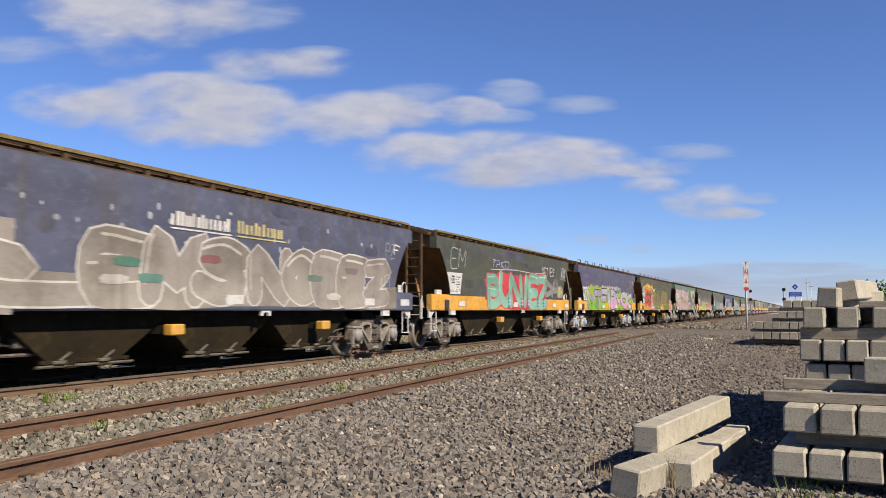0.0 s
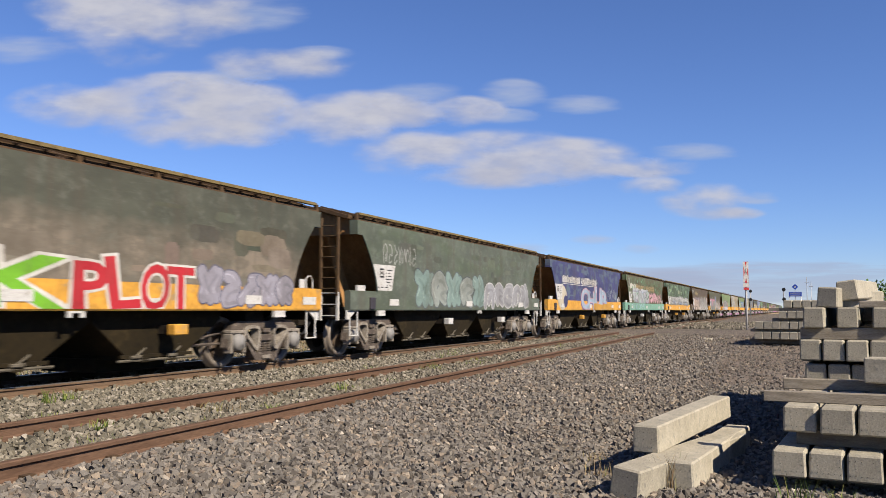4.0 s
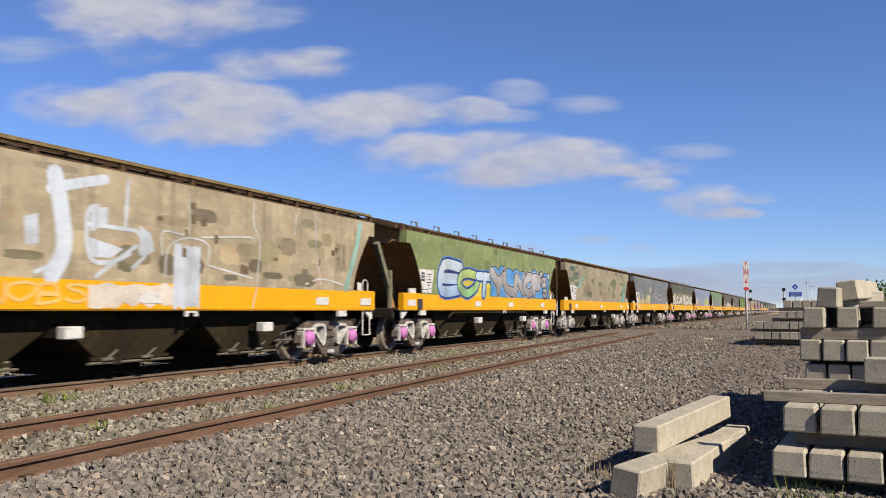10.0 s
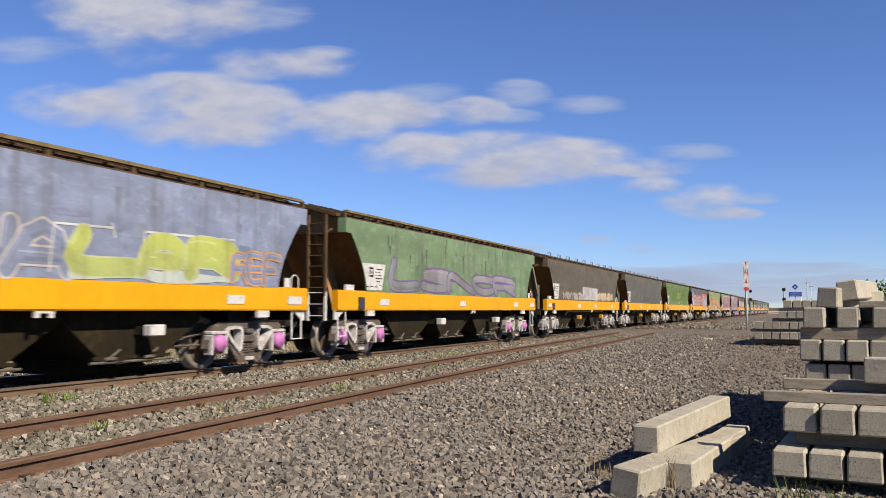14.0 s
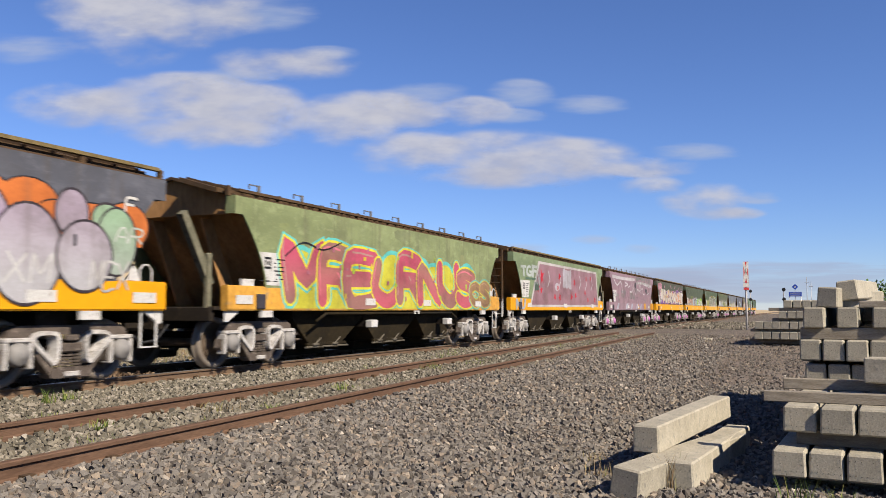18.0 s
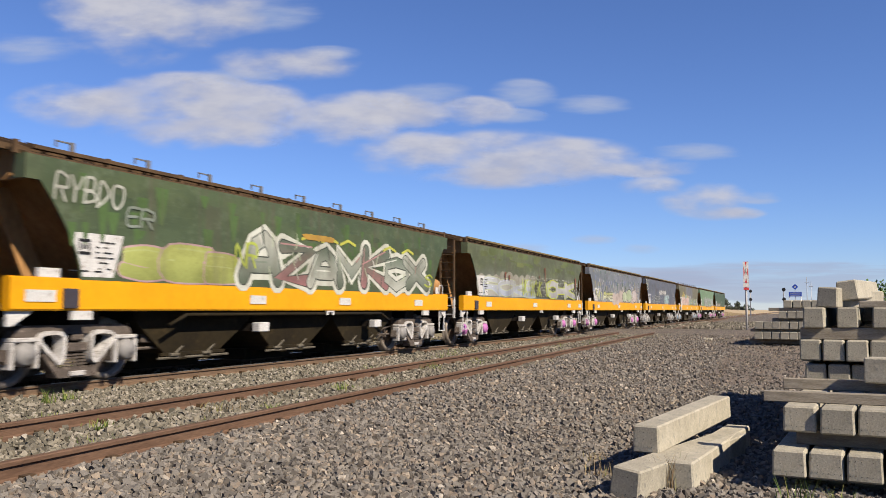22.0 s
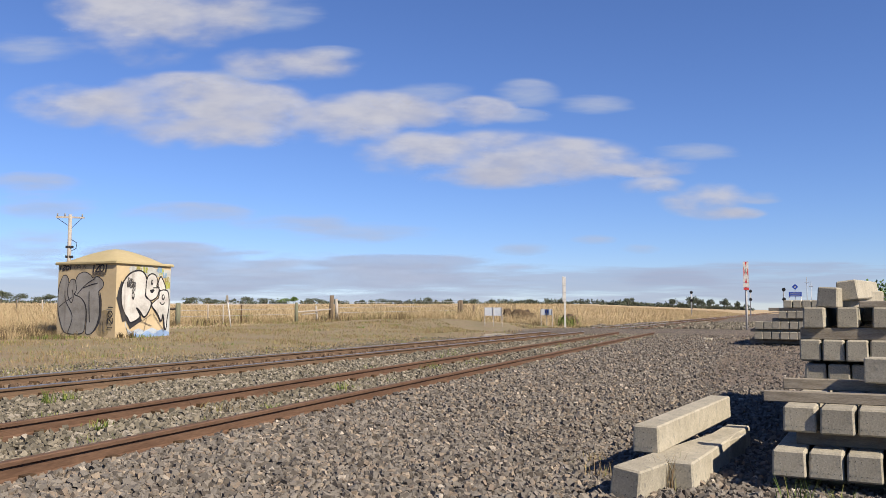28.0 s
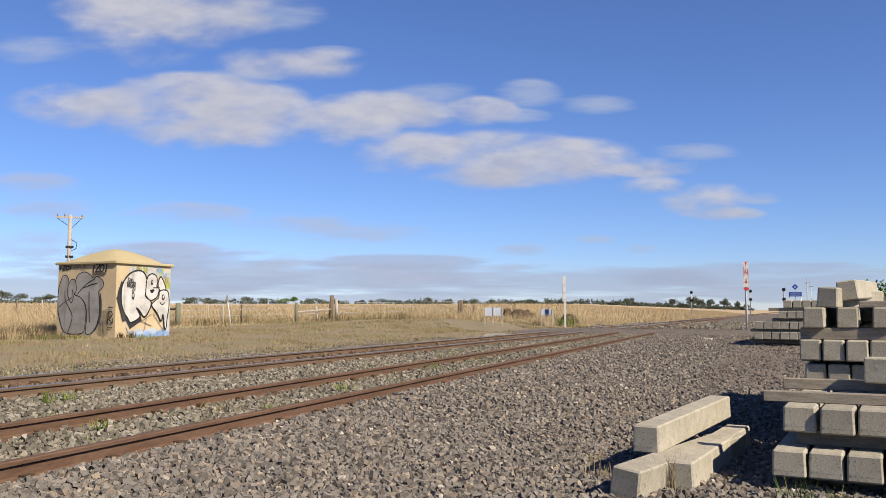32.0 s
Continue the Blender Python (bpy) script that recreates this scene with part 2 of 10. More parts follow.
def ground_material():
    m, nt, b = material("ballast_and_dry_earth", 0.95)
    v = world_coords(nt)
    vor = node(nt, "ShaderNodeTexVoronoi", Scale=24.0)
    nt.links.new(v, vor.inputs["Vector"])
    sep = nt.nodes.new("ShaderNodeSeparateColor")
    nt.links.new(vor.outputs["Color"], sep.inputs[0])
    stone = ramp(nt, sep.outputs[0], [(0.0, (0.07, 0.06, 0.05)), (0.5, (0.17, 0.145, 0.12)), (0.85, (0.23, 0.19, 0.15)), (1.0, (0.32, 0.27, 0.21))])
    big = noise_of(nt, v, 0.35, 5)
    stone = mix(nt, 0.5, stone, ramp(nt, big, [(0.35, (0.6, 0.58, 0.56)), (0.65, (1.0, 0.97, 0.93))]), "MULTIPLY")
    earth = ramp(nt, noise_of(nt, v, 0.9, 6, 0.7), [(0.3, (0.19, 0.15, 0.095)), (0.48, (0.29, 0.225, 0.145)), (0.58, (0.21, 0.20, 0.09)), (0.66, (0.26, 0.21, 0.13)), (0.78, (0.36, 0.28, 0.18))])
    earth = mix(nt, 0.4, earth, ramp(nt, noise_of(nt, v, 14, 6, 0.75), [(0.32, (0.12, 0.10, 0.065)), (0.7, (0.42, 0.34, 0.23))]))
    straw = ramp(nt, noise_of(nt, v, 0.12, 6, 0.7), [(0.3, (0.40, 0.30, 0.175)), (0.7, (0.54, 0.425, 0.26))])
    sx = nt.nodes.new("ShaderNodeSeparateXYZ")
    nt.links.new(v, sx.inputs[0])

    def over(val, lo, hi):
        r = node(nt, "ShaderNodeMapRange", **{"From Min": lo, "From Max": hi})
        nt.links.new(val, r.inputs["Value"])
        return r.outputs[0]

    def add(a, c, op="ADD", k=None):
        n = nt.nodes.new("ShaderNodeMath")
        n.operation = op
        nt.links.new(a, n.inputs[0])
        if k is not None:
            n.inputs[1].default_value = k
        else:
            nt.links.new(c, n.inputs[1])
        return n.outputs[0]

    wob = add(noise_of(nt, v, 0.6, 4), None, "MULTIPLY", 3.0)
    y2 = add(sx.outputs["Y"], wob)
    far_earth = over(y2, 14.2, 15.4)
    dirt = ramp(nt, noise_of(nt, v, 1.1, 7, 0.75), [(0.3, (0.13, 0.095, 0.07)), (0.5, (0.22, 0.17, 0.13)), (0.7, (0.29, 0.235, 0.185))])
    dirt = mix(nt, 0.45, dirt, stone)
    bare = add(over(add(sx.outputs["X"], wob), 15.0, 19.0), over(y2, 4.6, 3.0), "MULTIPLY")
    c = mix(nt, far_earth, mix(nt, bare, stone, dirt), earth)
    straw_a = over(add(sx.outputs["Y"], add(sx.outputs["X"], None, "MULTIPLY", 0.1)), 33.5, 36.0)
    straw_b = add(over(sx.outputs["X"], 57.0, 63.0), over(sx.outputs["Y"], 14.5, 15.5), "MULTIPLY")
    far_straw = add(straw_a, straw_b, "MAXIMUM")
    c = toned(nt, mix(nt, far_straw, c, straw), 0.70)
    nt.links.new(c, b.inputs["Base Color"])
    bump(nt, b, vor.outputs["Distance"], 0.6, 0.03)
    return m


GROUND = ground_material()
me.materials.append(GROUND)
ground = tagged(new("ground", me), "ballast, gravel and dry earth running into straw-coloured fields", "ground", kind="structure")


# ---- tracks ----
def rail_profile():
    half = [(-0.070, -0.155), (-0.070, -0.145), (-0.020, -0.128), (-0.009, -0.115), (-0.009, -0.045), (-0.034, -0.034), (-0.036, -0.008), (-0.028, 0.0)]
    return half + [(-x, z) for x, z in half[::-1]]


def rail_mesh(p0, p1, side):
    bm = bmesh.new()
    extrude(bm, rail_profile(), "x", 0, 1)
    tidy(bm)
    for f in bm.faces:
        if f.normal.z > 0.6 and f.calc_center_median().z > -0.02:
            f.material_index = 1
    d = Vector(p1) - Vector(p0)
    m = Matrix.Translation(p0) @ Matrix.Rotation(math.atan2(d.y, d.x), 4, "Z") @ Matrix.Diagonal((d.length, 1, 1, 1))
    bm.transform(m)
    return bm


def track(name, label, yc, spans, steel, sleeper_mat, sleeper_size, pitch, x_to):
    t = thing(name, label, "railway track", kind="structure")
    for a, b in spans:
        for s in (-G, G):
            part("rail", rail_mesh((a, yc(a) + s, 0), (b, yc(b) + s, 0), s), [steel, RAILBRIGHT if steel is RAIL_MAIN else RAIL], t)
    bm = bmesh.new()
    box(bm, (0, 0, 0), sleeper_size, bev=0.015)
    sl = mesh_of(bm, "sleeper")
    sl.materials.append(sleeper_mat)
    clips = bmesh.new()
    x, rnd = -6.0, random.Random(5)
    while x < x_to:
        if not 38.4 < x < 48:
            part("sleeper", sl, None, t, at=pose(x + rnd.uniform(-0.03, 0.03), yc(x), -0.158 - sleeper_size[2] / 2 + rnd.uniform(-0.012, 0.004), 0, 0, rnd.uniform(-1, 1)))
            for s in (-G, G):
                for e in (-0.095, 0.095):
                    box(clips, (x, yc(x) + s + e, -0.128), (0.09, 0.06, 0.065), mat=0)
        x += pitch
    part("rail_clips", clips, RUST, t, "rusty rail fastenings along the sleepers")["kind"] = "stuff"
    return t


SPANS = [(-40, 38.9), (47.5, 900)]
SLEEPER_C = worn("sleeper_concrete_dusty", (0.30, 0.27, 0.22), (0.42, 0.38, 0.31), 5, 0.95, rand=0.1)
track("main_track", "main line track with dusty brown rails on concrete sleepers", lambda x: MAIN_Y, SPANS, RAIL_MAIN, SLEEPER_C, (0.24, 2.7, 0.2), 0.62, 110)
track("siding_track", "rusty siding track on old timber sleepers with weeds", siding_y, [(-40, 38.9), (47.5, 120)], RAIL, SLEEPER_T, (0.24, 2.6, 0.16), 0.78, 60)


# ---- grain hopper wagons ----
PITCH = 15.15
SIDE = 1.4435


def side_outline():
    """Half of the side sheet's outline, x and z, from the bottom corner up its curved end."""
    pts = []
    for i in range(9):
        t = i / 8
        pts.append((6.02 + 0.72 * t ** 1.6, 1.40 + 1.26 * t))
    return pts


def body_mesh():
    bm = bmesh.new()
    half = side_outline()
    poly = [(-x, z) for x, z in half] + [(x, z) for x, z in half[::-1]]
    for s in (-1, 1):
        extrude(bm, poly, "y", s * (SIDE - 0.03), s * SIDE)
        extrude(bm, [(-6.95, 2.64), (6.95, 2.64), (6.95, 2.95), (-6.95, 2.95)], "y", s * (SIDE - 0.03), s * (SIDE + 0.0008))
        for e in (-1, 1):
            box(bm, (e * 6.93, s * (SIDE - 0.10), 2.80), (0.04, 0.2, 0.31))
    return tidy(bm)


def roof_mesh():
    bm = bmesh.new()
    for s in (-1, 1):
        extrude(bm, [(s * 1.40, 2.93), (s * 1.40, 2.98), (0, 3.36), (0, 3.31)], "x", -6.9, 6.9)
    return tidy(bm)


def end_mesh(e):
    """The sloping end sheet with its top beam and edge flanges."""
    bm = bmesh.new()
    extrude(bm, [(e * 6.55, 2.70), (e * 6.51, 2.70), (e * 4.30, 0.98), (e * 4.36, 0.98)], "y", -SIDE + 0.04, SIDE - 0.04)
    return tidy(bm)


def end_beam_mesh(e):
    bm = bmesh.new()
    extrude(bm, [(-1.38, 2.66), (1.38, 2.66), (1.38, 2.95), (0, 3.34), (-1.38, 2.95)], "x", e * 6.72, e * 6.80)
    return tidy(bm)


def end_rib_mesh(e):
    bm = bmesh.new()
    extrude(bm, [(e * 6.75, 2.62), (e * 6.45, 2.62), (e * 5.3, 1.06), (e * 6.0, 1.06)], "y", -0.02, 0.02)
    return tidy(bm)


def sill_mesh(s, x0=-6.98):
    bm = bmesh.new()
    extrude(bm, [(x0, 0.99), (7.0, 0.99), (7.0, 1.42), (x0, 1.42)], "y", s * 1.30, s * 1.444)
    tidy(bm)
    bmesh.ops.bevel(bm, geom=[e for e in bm.edges if abs(e.verts[0].co.x - e.verts[1].co.x) > 1], offset=0.02, segments=2, affect="EDGES")
    return bm


def chute_mesh():
    """One discharge hopper: straight at the top, then tapering to its outlet."""
    bm = bmesh.new()
    rows = [(1.42, 1.14, 1.0), (1.41, 1.13, 0.84), (0.66, 1.04, 0.32), (0.66, 1.04, 0.25)]
    rings = [[bm.verts.new((sx * hx, sy * hy, z)) for sx, sy in ((-1, -1), (1, -1), (1, 1), (-1, 1))] for hx, hy, z in rows]
    for p, q in zip(rings, rings[1:]):
        for i in range(4):
            bm.faces.new([p[i], p[(i + 1) % 4], q[(i + 1) % 4], q[i]])
    bm.faces.new(rings[0])
    bm.faces.new(rings[-1])
    for y in (-1.06, 1.06):
        box(bm, (0, y, 0.31), (1.55, 0.05, 0.05))
        for x in (-0.3, 0.3):
            box(bm, (x, y, 0.25), (0.16, 0.08, 0.07))
    box(bm, (0, 0, 0.17), (1.5, 1.1, 0.20))
    return tidy(bm)


def centre_sill_mesh():
    bm = bmesh.new()
    box(bm, (0, 0, 0.86), (14.2, 0.5, 0.36))
    for e in (-1, 1):
        box(bm, (e * 5.75, 0, 1.03), (2.2, 2.6, 0.06))
        box(bm, (e * 6.82, 0, 0.93), (0.12, 2.5, 0.24), bev=0.015)
        box(bm, (e * 5.2, 0, 0.86), (0.5, 2.3, 0.22))
    for x in (-3.6, 3.6):
        rod(bm, (x, -0.75, 0.82), (x, 0.75, 0.82), 0.18, 10)
    return tidy(bm)


def ladder_mesh():
    bm = bmesh.new()
    for y in (-0.21, 0.21):
        box(bm, (0, y, 2.14), (0.07, 0.045, 1.7))
    return bm


def ladder_foot_mesh():
    bm = bmesh.new()
    for y in (-0.21, 0.21):
        box(bm, (0, y, 1.08), (0.06, 0.05, 0.6))
    for z in (1.36, 1.12, 0.88):
        rod(bm, (0, -0.2, z), (0, 0.2, z), 0.014, 6)
    return bm


def loop_mesh(w, h, r=0.022):
    """A bent bar, up, across and down, in the x-z plane."""
    bm = bmesh.new()
    c = 0.07
    pts = [(-w / 2, 0), (-w / 2, h - c), (-w / 2 + c, h), (w / 2 - c, h), (w / 2, h - c), (w / 2, 0)]
    for a, b in zip(pts, pts[1:]):
        rod(bm, (a[0], 0, a[1]), (b[0], 0, b[1]), r, 6)
    return bm


def stirrup_mesh():
    bm = bmesh.new()
    for x in (-0.2, 0.2):
        box(bm, (x * 0.8, 0, -0.27), (0.032, 0.02, 0.56))
    box(bm, (0, 0, -0.54), (0.34, 0.05, 0.02))
    return bm


def limb(bm, pts, w, th, mat):
    """A flat cast bar of even width that follows a line of points, with rounded joints."""
    for k, ((x0, z0), (x1, z1)) in enumerate(zip(pts, pts[1:])):
        d = math.hypot(x1 - x0, z1 - z0)
        nx, nz = -(z1 - z0) / d * w / 2, (x1 - x0) / d * w / 2
        t = th + 0.002 * (k % 2)
        extrude(bm, [(x0 + nx, z0 + nz), (x1 + nx, z1 + nz), (x1 - nx, z1 - nz), (x0 - nx, z0 - nz)], "y", -t, t, mat)
    for x, z in pts:
        extrude(bm, [(x + w / 2 * math.cos(q * math.pi / 4), z + w / 2 * math.sin(q * math.pi / 4)) for q in range(8)], "y", -th - 0.004, th + 0.004, mat)


def rounded(pts, m=4):
    """A closed rounded line through the points."""
    n, out = len(pts), []
    for k in range(n):
        p0, p1, p2, p3 = (pts[(k + q) % n] for q in (-1, 0, 1, 2))
        for i in range(m):
            t = i / m
            out.append(tuple(0.5 * (2 * b + (c - a) * t + (2 * a - 5 * b + 4 * c - d) * t * t + (3 * b - a - 3 * c + d) * t ** 3) for a, b, c, d in zip(p0, p1, p2, p3)))
    return out


def hoop(bm, pts, w, y0, y1, mat):
    """A cast ring of width w round an opening, between two depths."""
    n, rows = len(pts), []
    for k, (x, z) in enumerate(pts):
        (ax, az), (bx, bz) = pts[k - 1], pts[(k + 1) % n]
        d = math.hypot(bx - ax, bz - az) or 1e-6
        nx, nz = -(bz - az) / d * w / 2, (bx - ax) / d * w / 2
        rows.append([bm.verts.new(p) for p in ((x + nx, y1, z + nz), (x + nx * 0.7, y0, z + nz * 0.7), (x - nx * 0.7, y0, z - nz * 0.7), (x - nx, y1, z - nz))])
    for p, q in zip(rows, rows[1:] + rows[:1]):
        for i in range(4):
            bm.faces.new([p[i], p[(i + 1) % 4], q[(i + 1) % 4], q[i]]).material_index = mat


def side_frame_mesh():
    """A cast bogie side frame: straight top chord, two rounded three-cornered openings, spring nest."""
    bm = bmesh.new()
    extrude(bm, [(-1.04, 0.56), (-0.98, 0.74), (-0.84, 0.80), (0.84, 0.80), (0.98, 0.74), (1.04, 0.56), (0.70, 0.62), (0.60, 0.68), (-0.60, 0.68), (-0.70, 0.62)], "y", -0.075, 0.09)
    limb(bm, [(-0.30, 0.16), (0.30, 0.16)], 0.12, 0.10, 0)
    for s in (-1, 1):
        limb(bm, [(s * 1.0, 0.62), (s * 1.06, 0.36)], 0.09, 0.075, 0)
        limb(bm, [(s * 0.65, 0.62), (s * 0.68, 0.30)], 0.08, 0.07, 0)
        limb(bm, [(s * 0.50, 0.40), (s * 0.27, 0.15)], 0.10, 0.085, 0)
        ring = rounded([(s * 0.60, 0.675), (s * 0.44, 0.70), (s * 0.27, 0.68), (s * 0.235, 0.56), (s * 0.255, 0.37), (s * 0.30, 0.305), (s * 0.37, 0.345), (s * 0.615, 0.58)])
        hoop(bm, ring, 0.075, -0.125, 0.05, 1)
    for x in (-0.14, 0.0, 0.14):
        for k in range(5):
            lathe_ring(bm, x, -0.03, 0.22 + 0.042 * k, 0.066, 0.026)
    box(bm, (0, -0.02, 0.50), (0.36, 0.20, 0.13), bev=0.02)
    box(bm, (-0.02, -0.10, 0.63), (0.20, 0.10, 0.09), bev=0.02)
    box(bm, (0, -0.11, 0.15), (0.26, 0.03, 0.07), mat=1, bev=0.01)
    return tidy(bm)


def lathe_ring(bm, x, y, z, r, h):
    n = 10
    a = [bm.verts.new((x + r * math.cos(2 * math.pi * i / n), y + r * math.sin(2 * math.pi * i / n), z)) for i in range(n)]
    b = [bm.verts.new((v.co.x, v.co.y, z + h)) for v in a]
    bm.faces.new(a[::-1])
    bm.faces.new(b)
    for i in range(n):
        bm.faces.new([a[i], a[(i + 1) % n], b[(i + 1) % n], b[i]])


WHEEL_R = 0.44


def wheelset_mesh():
    bm = bmesh.new()
    R = WHEEL_R
    for s in (-1, 1):
        prof = [(0.09, 0.88), (0.14, 0.88), (0.16, 0.83), (R - 0.09, 0.80), (R - 0.075, 0.865), (R - 0.004, 0.865), (R, 0.80), (R + 0.004, 0.76), (R + 0.028, 0.745), (R + 0.028, 0.725), (R - 0.06, 0.725), (R - 0.09, 0.77), (0.14, 0.78), (0.09, 0.74)]
        b2 = bmesh.new()
        lathe(b2, [(r, s * w) for r, w in prof], 28)
        join(bm, b2)
    for f in bm.faces:
        c = f.calc_center_median()
        if math.hypot(c.x, c.z) > R - 0.085:
            f.material_index = 1
    rod(bm, (0, -1.0, 0), (0, 1.0, 0), 0.075, 12)
    for s in (-1, 1):
        for a in range(4):
            w = a * math.pi / 2
            box(bm, (0.24 * math.cos(w), s * 0.822, 0.24 * math.sin(w)), (0.07, 0.02, 0.07))
    return tidy(bm)


def cap_mesh():
    bm = bmesh.new()
    lathe(bm, [(0.15, 0.12), (0.155, -0.04), (0.15, -0.12), (0.125, -0.16), (0.07, -0.17), (0.06, -0.185), (0.02, -0.19)], 16)
    return tidy(bm)


def adapter_mesh():
    bm = bmesh.new()
    for s in (-1, 1):
        box(bm, (s * 0.185, -0.02, -0.02), (0.055, 0.17, 0.34), bev=0.012)
    box(bm, (0, -0.02, 0.18), (0.42, 0.17, 0.06), bev=0.012)
    return bm


def coupler_mesh():
    bm = bmesh.new()
    box(bm, (0.25, 0, 0), (0.5, 0.14, 0.16), bev=0.02)
    box(bm, (-0.1, 0.03, 0), (0.32, 0.24, 0.28), bev=0.05)
    box(bm, (-0.26, -0.08, 0), (0.16, 0.1, 0.26), bev=0.04)
    return tidy(bm)


def hose_mesh():
    bm = bmesh.new()
    pts = [(0.3, -0.4, -0.05), (0.0, -0.42, -0.3), (-0.25, -0.36, -0.33), (-0.42, -0.3, -0.2)]
    for a, b in zip(pts, pts[1:]):
        rod(bm, a, b, 0.025, 6)
    return bm


def marks_mesh():
    """Dark boxes and lines of small unreadable lettering on the data panel."""
    bm = bmesh.new()
    rnd = random.Random(8)
    box(bm, (-0.12, -0.009, 0.17), (0.2, 0.004, 0.04))
    box(bm, (-0.12, -0.009, -0.0), (0.2, 0.004, 0.04))
    for x in (-0.2, -0.04):
        box(bm, (x, -0.009, 0.085), (0.03, 0.004, 0.10))
    box(bm, (-0.12, -0.009, 0.085), (0.06, 0.004, 0.06))
    for z in (0.16, 0.09, 0.02, -0.05, -0.12, -0.2):
        x = 0.08
        while x < 0.36:
            w = rnd.uniform(0.03, 0.09)
            if rnd.random() < 0.75:
                box(bm, (x + w / 2, -0.009, z), (w, 0.004, 0.022))
            x += w + 0.015
    for x in (-0.3, -0.1, 0.12):
        box(bm, (x, -0.009, -0.24), (0.13, 0.004, 0.02))
    return bm


def plate_mesh(w, h, t=0.012):
    bm = bmesh.new()
    box(bm, (0, 0, 0), (w, t, h))
    return bm


def actuator_mesh():
    bm = bmesh.new()
    box(bm, (0, -0.06, 0), (0.30, 0.16, 0.17), bev=0.015)
    box(bm, (-0.03, 0.22, 0.0), (0.16, 0.45, 0.13), mat=1)
    rod(bm, (0.1, 0.05, 0.02), (0.1, 0.55, 0.02), 0.03, 8, mat=1)
    return bm


def shared(bm, *mats):
    me = mesh_of(bm)
    for m in mats:
        me.materials.append(m)
    return me


M_BODY, M_ROOF = shared(body_mesh(), WHITE), shared(roof_mesh(), RUST)
M_ENDS = {e: (shared(end_mesh(e), END_RUST), shared(end_beam_mesh(e), END_RUST), shared(end_rib_mesh(e), END_RUST)) for e in (-1, 1)}
M_HOSE, M_MARKS = shared(hose_mesh(), BLACK), shared(marks_mesh(), BLACK)
M_SILLN, M_SILLF = shared(sill_mesh(-1), ORANGE), shared(sill_mesh(1), ORANGE)
M_SILLS = shared(sill_mesh(-1, -6.66), ORANGE)
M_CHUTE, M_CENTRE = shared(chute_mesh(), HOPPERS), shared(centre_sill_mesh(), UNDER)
M_LADDER, M_FOOT = shared(ladder_mesh(), RUST), shared(ladder_foot_mesh(), WHITE)
bm = bmesh.new()
rod(bm, (0, -0.2, 0), (0, 0.2, 0), 0.016, 6)
M_RUNG = shared(bm, RUST)
M_LOOP, M_STIRRUP = shared(loop_mesh(0.24, 0.25, 0.013), WHITE), shared(stirrup_mesh(), WHITE)
M_FRAME, M_WHEELS = shared(side_frame_mesh(), FRAME_STEEL, FRAME_WHITE), shared(wheelset_mesh(), WHEEL, TREAD)
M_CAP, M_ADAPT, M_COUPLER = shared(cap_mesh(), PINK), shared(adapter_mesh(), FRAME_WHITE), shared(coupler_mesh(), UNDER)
M_SQUARE = shared(plate_mesh(0.17, 0.17), WHITE)
def panel_mesh(back):
    """White data panel painted up to the curved edge of the side sheet."""
    bm = bmesh.new()
    edge = [(-(6.0 + 0.72 * t ** 1.6) + back, 1.40 + 1.26 * t) for t in (0.035, 0.15, 0.3, 0.4, 0.5)]
    extrude(bm, edge[::-1] + [(-5.02, 1.445), (-4.84, 2.04)], "y", -1.4462, -1.4440)
    return tidy(bm)


M_DATA = {k: shared(panel_mesh(b), WHITE) for k, b in (("ladder", 0.28), ("both", 0.28), ("strut", 0.44))}
M_REFL, M_PAD = shared(plate_mesh(0.46, 0.15), WHITE), shared(plate_mesh(0.34, 0.12, 0.06), WHITE)
M_ACT = shared(actuator_mesh(), WHITE, UNDER)
bm = bmesh.new()
box(bm, (0, 0, 0.07), (0.07, 0.03, 0.19))
box(bm, (-0.10, 0.05, 0.16), (0.26, 0.02, 0.02))
box(bm, (-0.22, 0.05, 0.12), (0.02, 0.02, 0.08))
M_BRACKET = shared(bm, plain("bracket_grey", (0.16, 0.16, 0.17), 0.6))
bm = bmesh.new()
extrude(bm, [(-1.22, 2.98), (-1.22, 3.06), (-0.42, 3.29), (-0.42, 3.21)], "x", -0.66, 0.66)
box(bm, (0, -1.225, 3.03), (1.32, 0.03, 0.08))
for x in (-0.45, 0, 0.45):
    box(bm, (x, -0.86, 3.18), (0.05, 0.9, 0.04), rot=Matrix.Rotation(radians(15.5), 3, "X"))
M_HATCH = shared(tidy(bm), RUST)
bm = bmesh.new()
box(bm, (0, 0, 0), (13.7, 0.09, 0.05))
M_EDGE = shared(bm, EDGE_OCHRE)
bm = bmesh.new()
box(bm, (0, 0, 0), (13.6, 0.09, 0.05))
M_EDGE_R = shared(bm, RUST)
bm = bmesh.new()
box(bm, (0, 0, 0.04), (0.08, 0.06, 0.17))
M_EDGEPOST = shared(bm, RUST)
bm = bmesh.new()
box(bm, (0, 0, 0), (0.11, 0.09, 1.0), bev=0.01)
M_POST = shared(bm, STRUT_OLIVE)
bm = bmesh.new()
lathe(bm, [(0.10, -0.06), (0.17, -0.05), (0.215, 0.02), (0.22, 0.3), (0.16, 0.36)], 18)
box(bm, (0, 0.15, -0.22), (0.3, 0.2, 0.1))
M_DRUM = shared(bm, END_RUST)
bm = bmesh.new()
box(bm, (0, 0, 0), (0.14, 0.12, 1.35))
M_STRUT = shared(bm, STRUT_OLIVE)
bm = bmesh.new()
rod(bm, (-3.4, 0, 0), (3.2, 0, 0), 0.028, 8)
rod(bm, (3.2, 0, 0), (3.6, 0, -0.16), 0.028, 8)
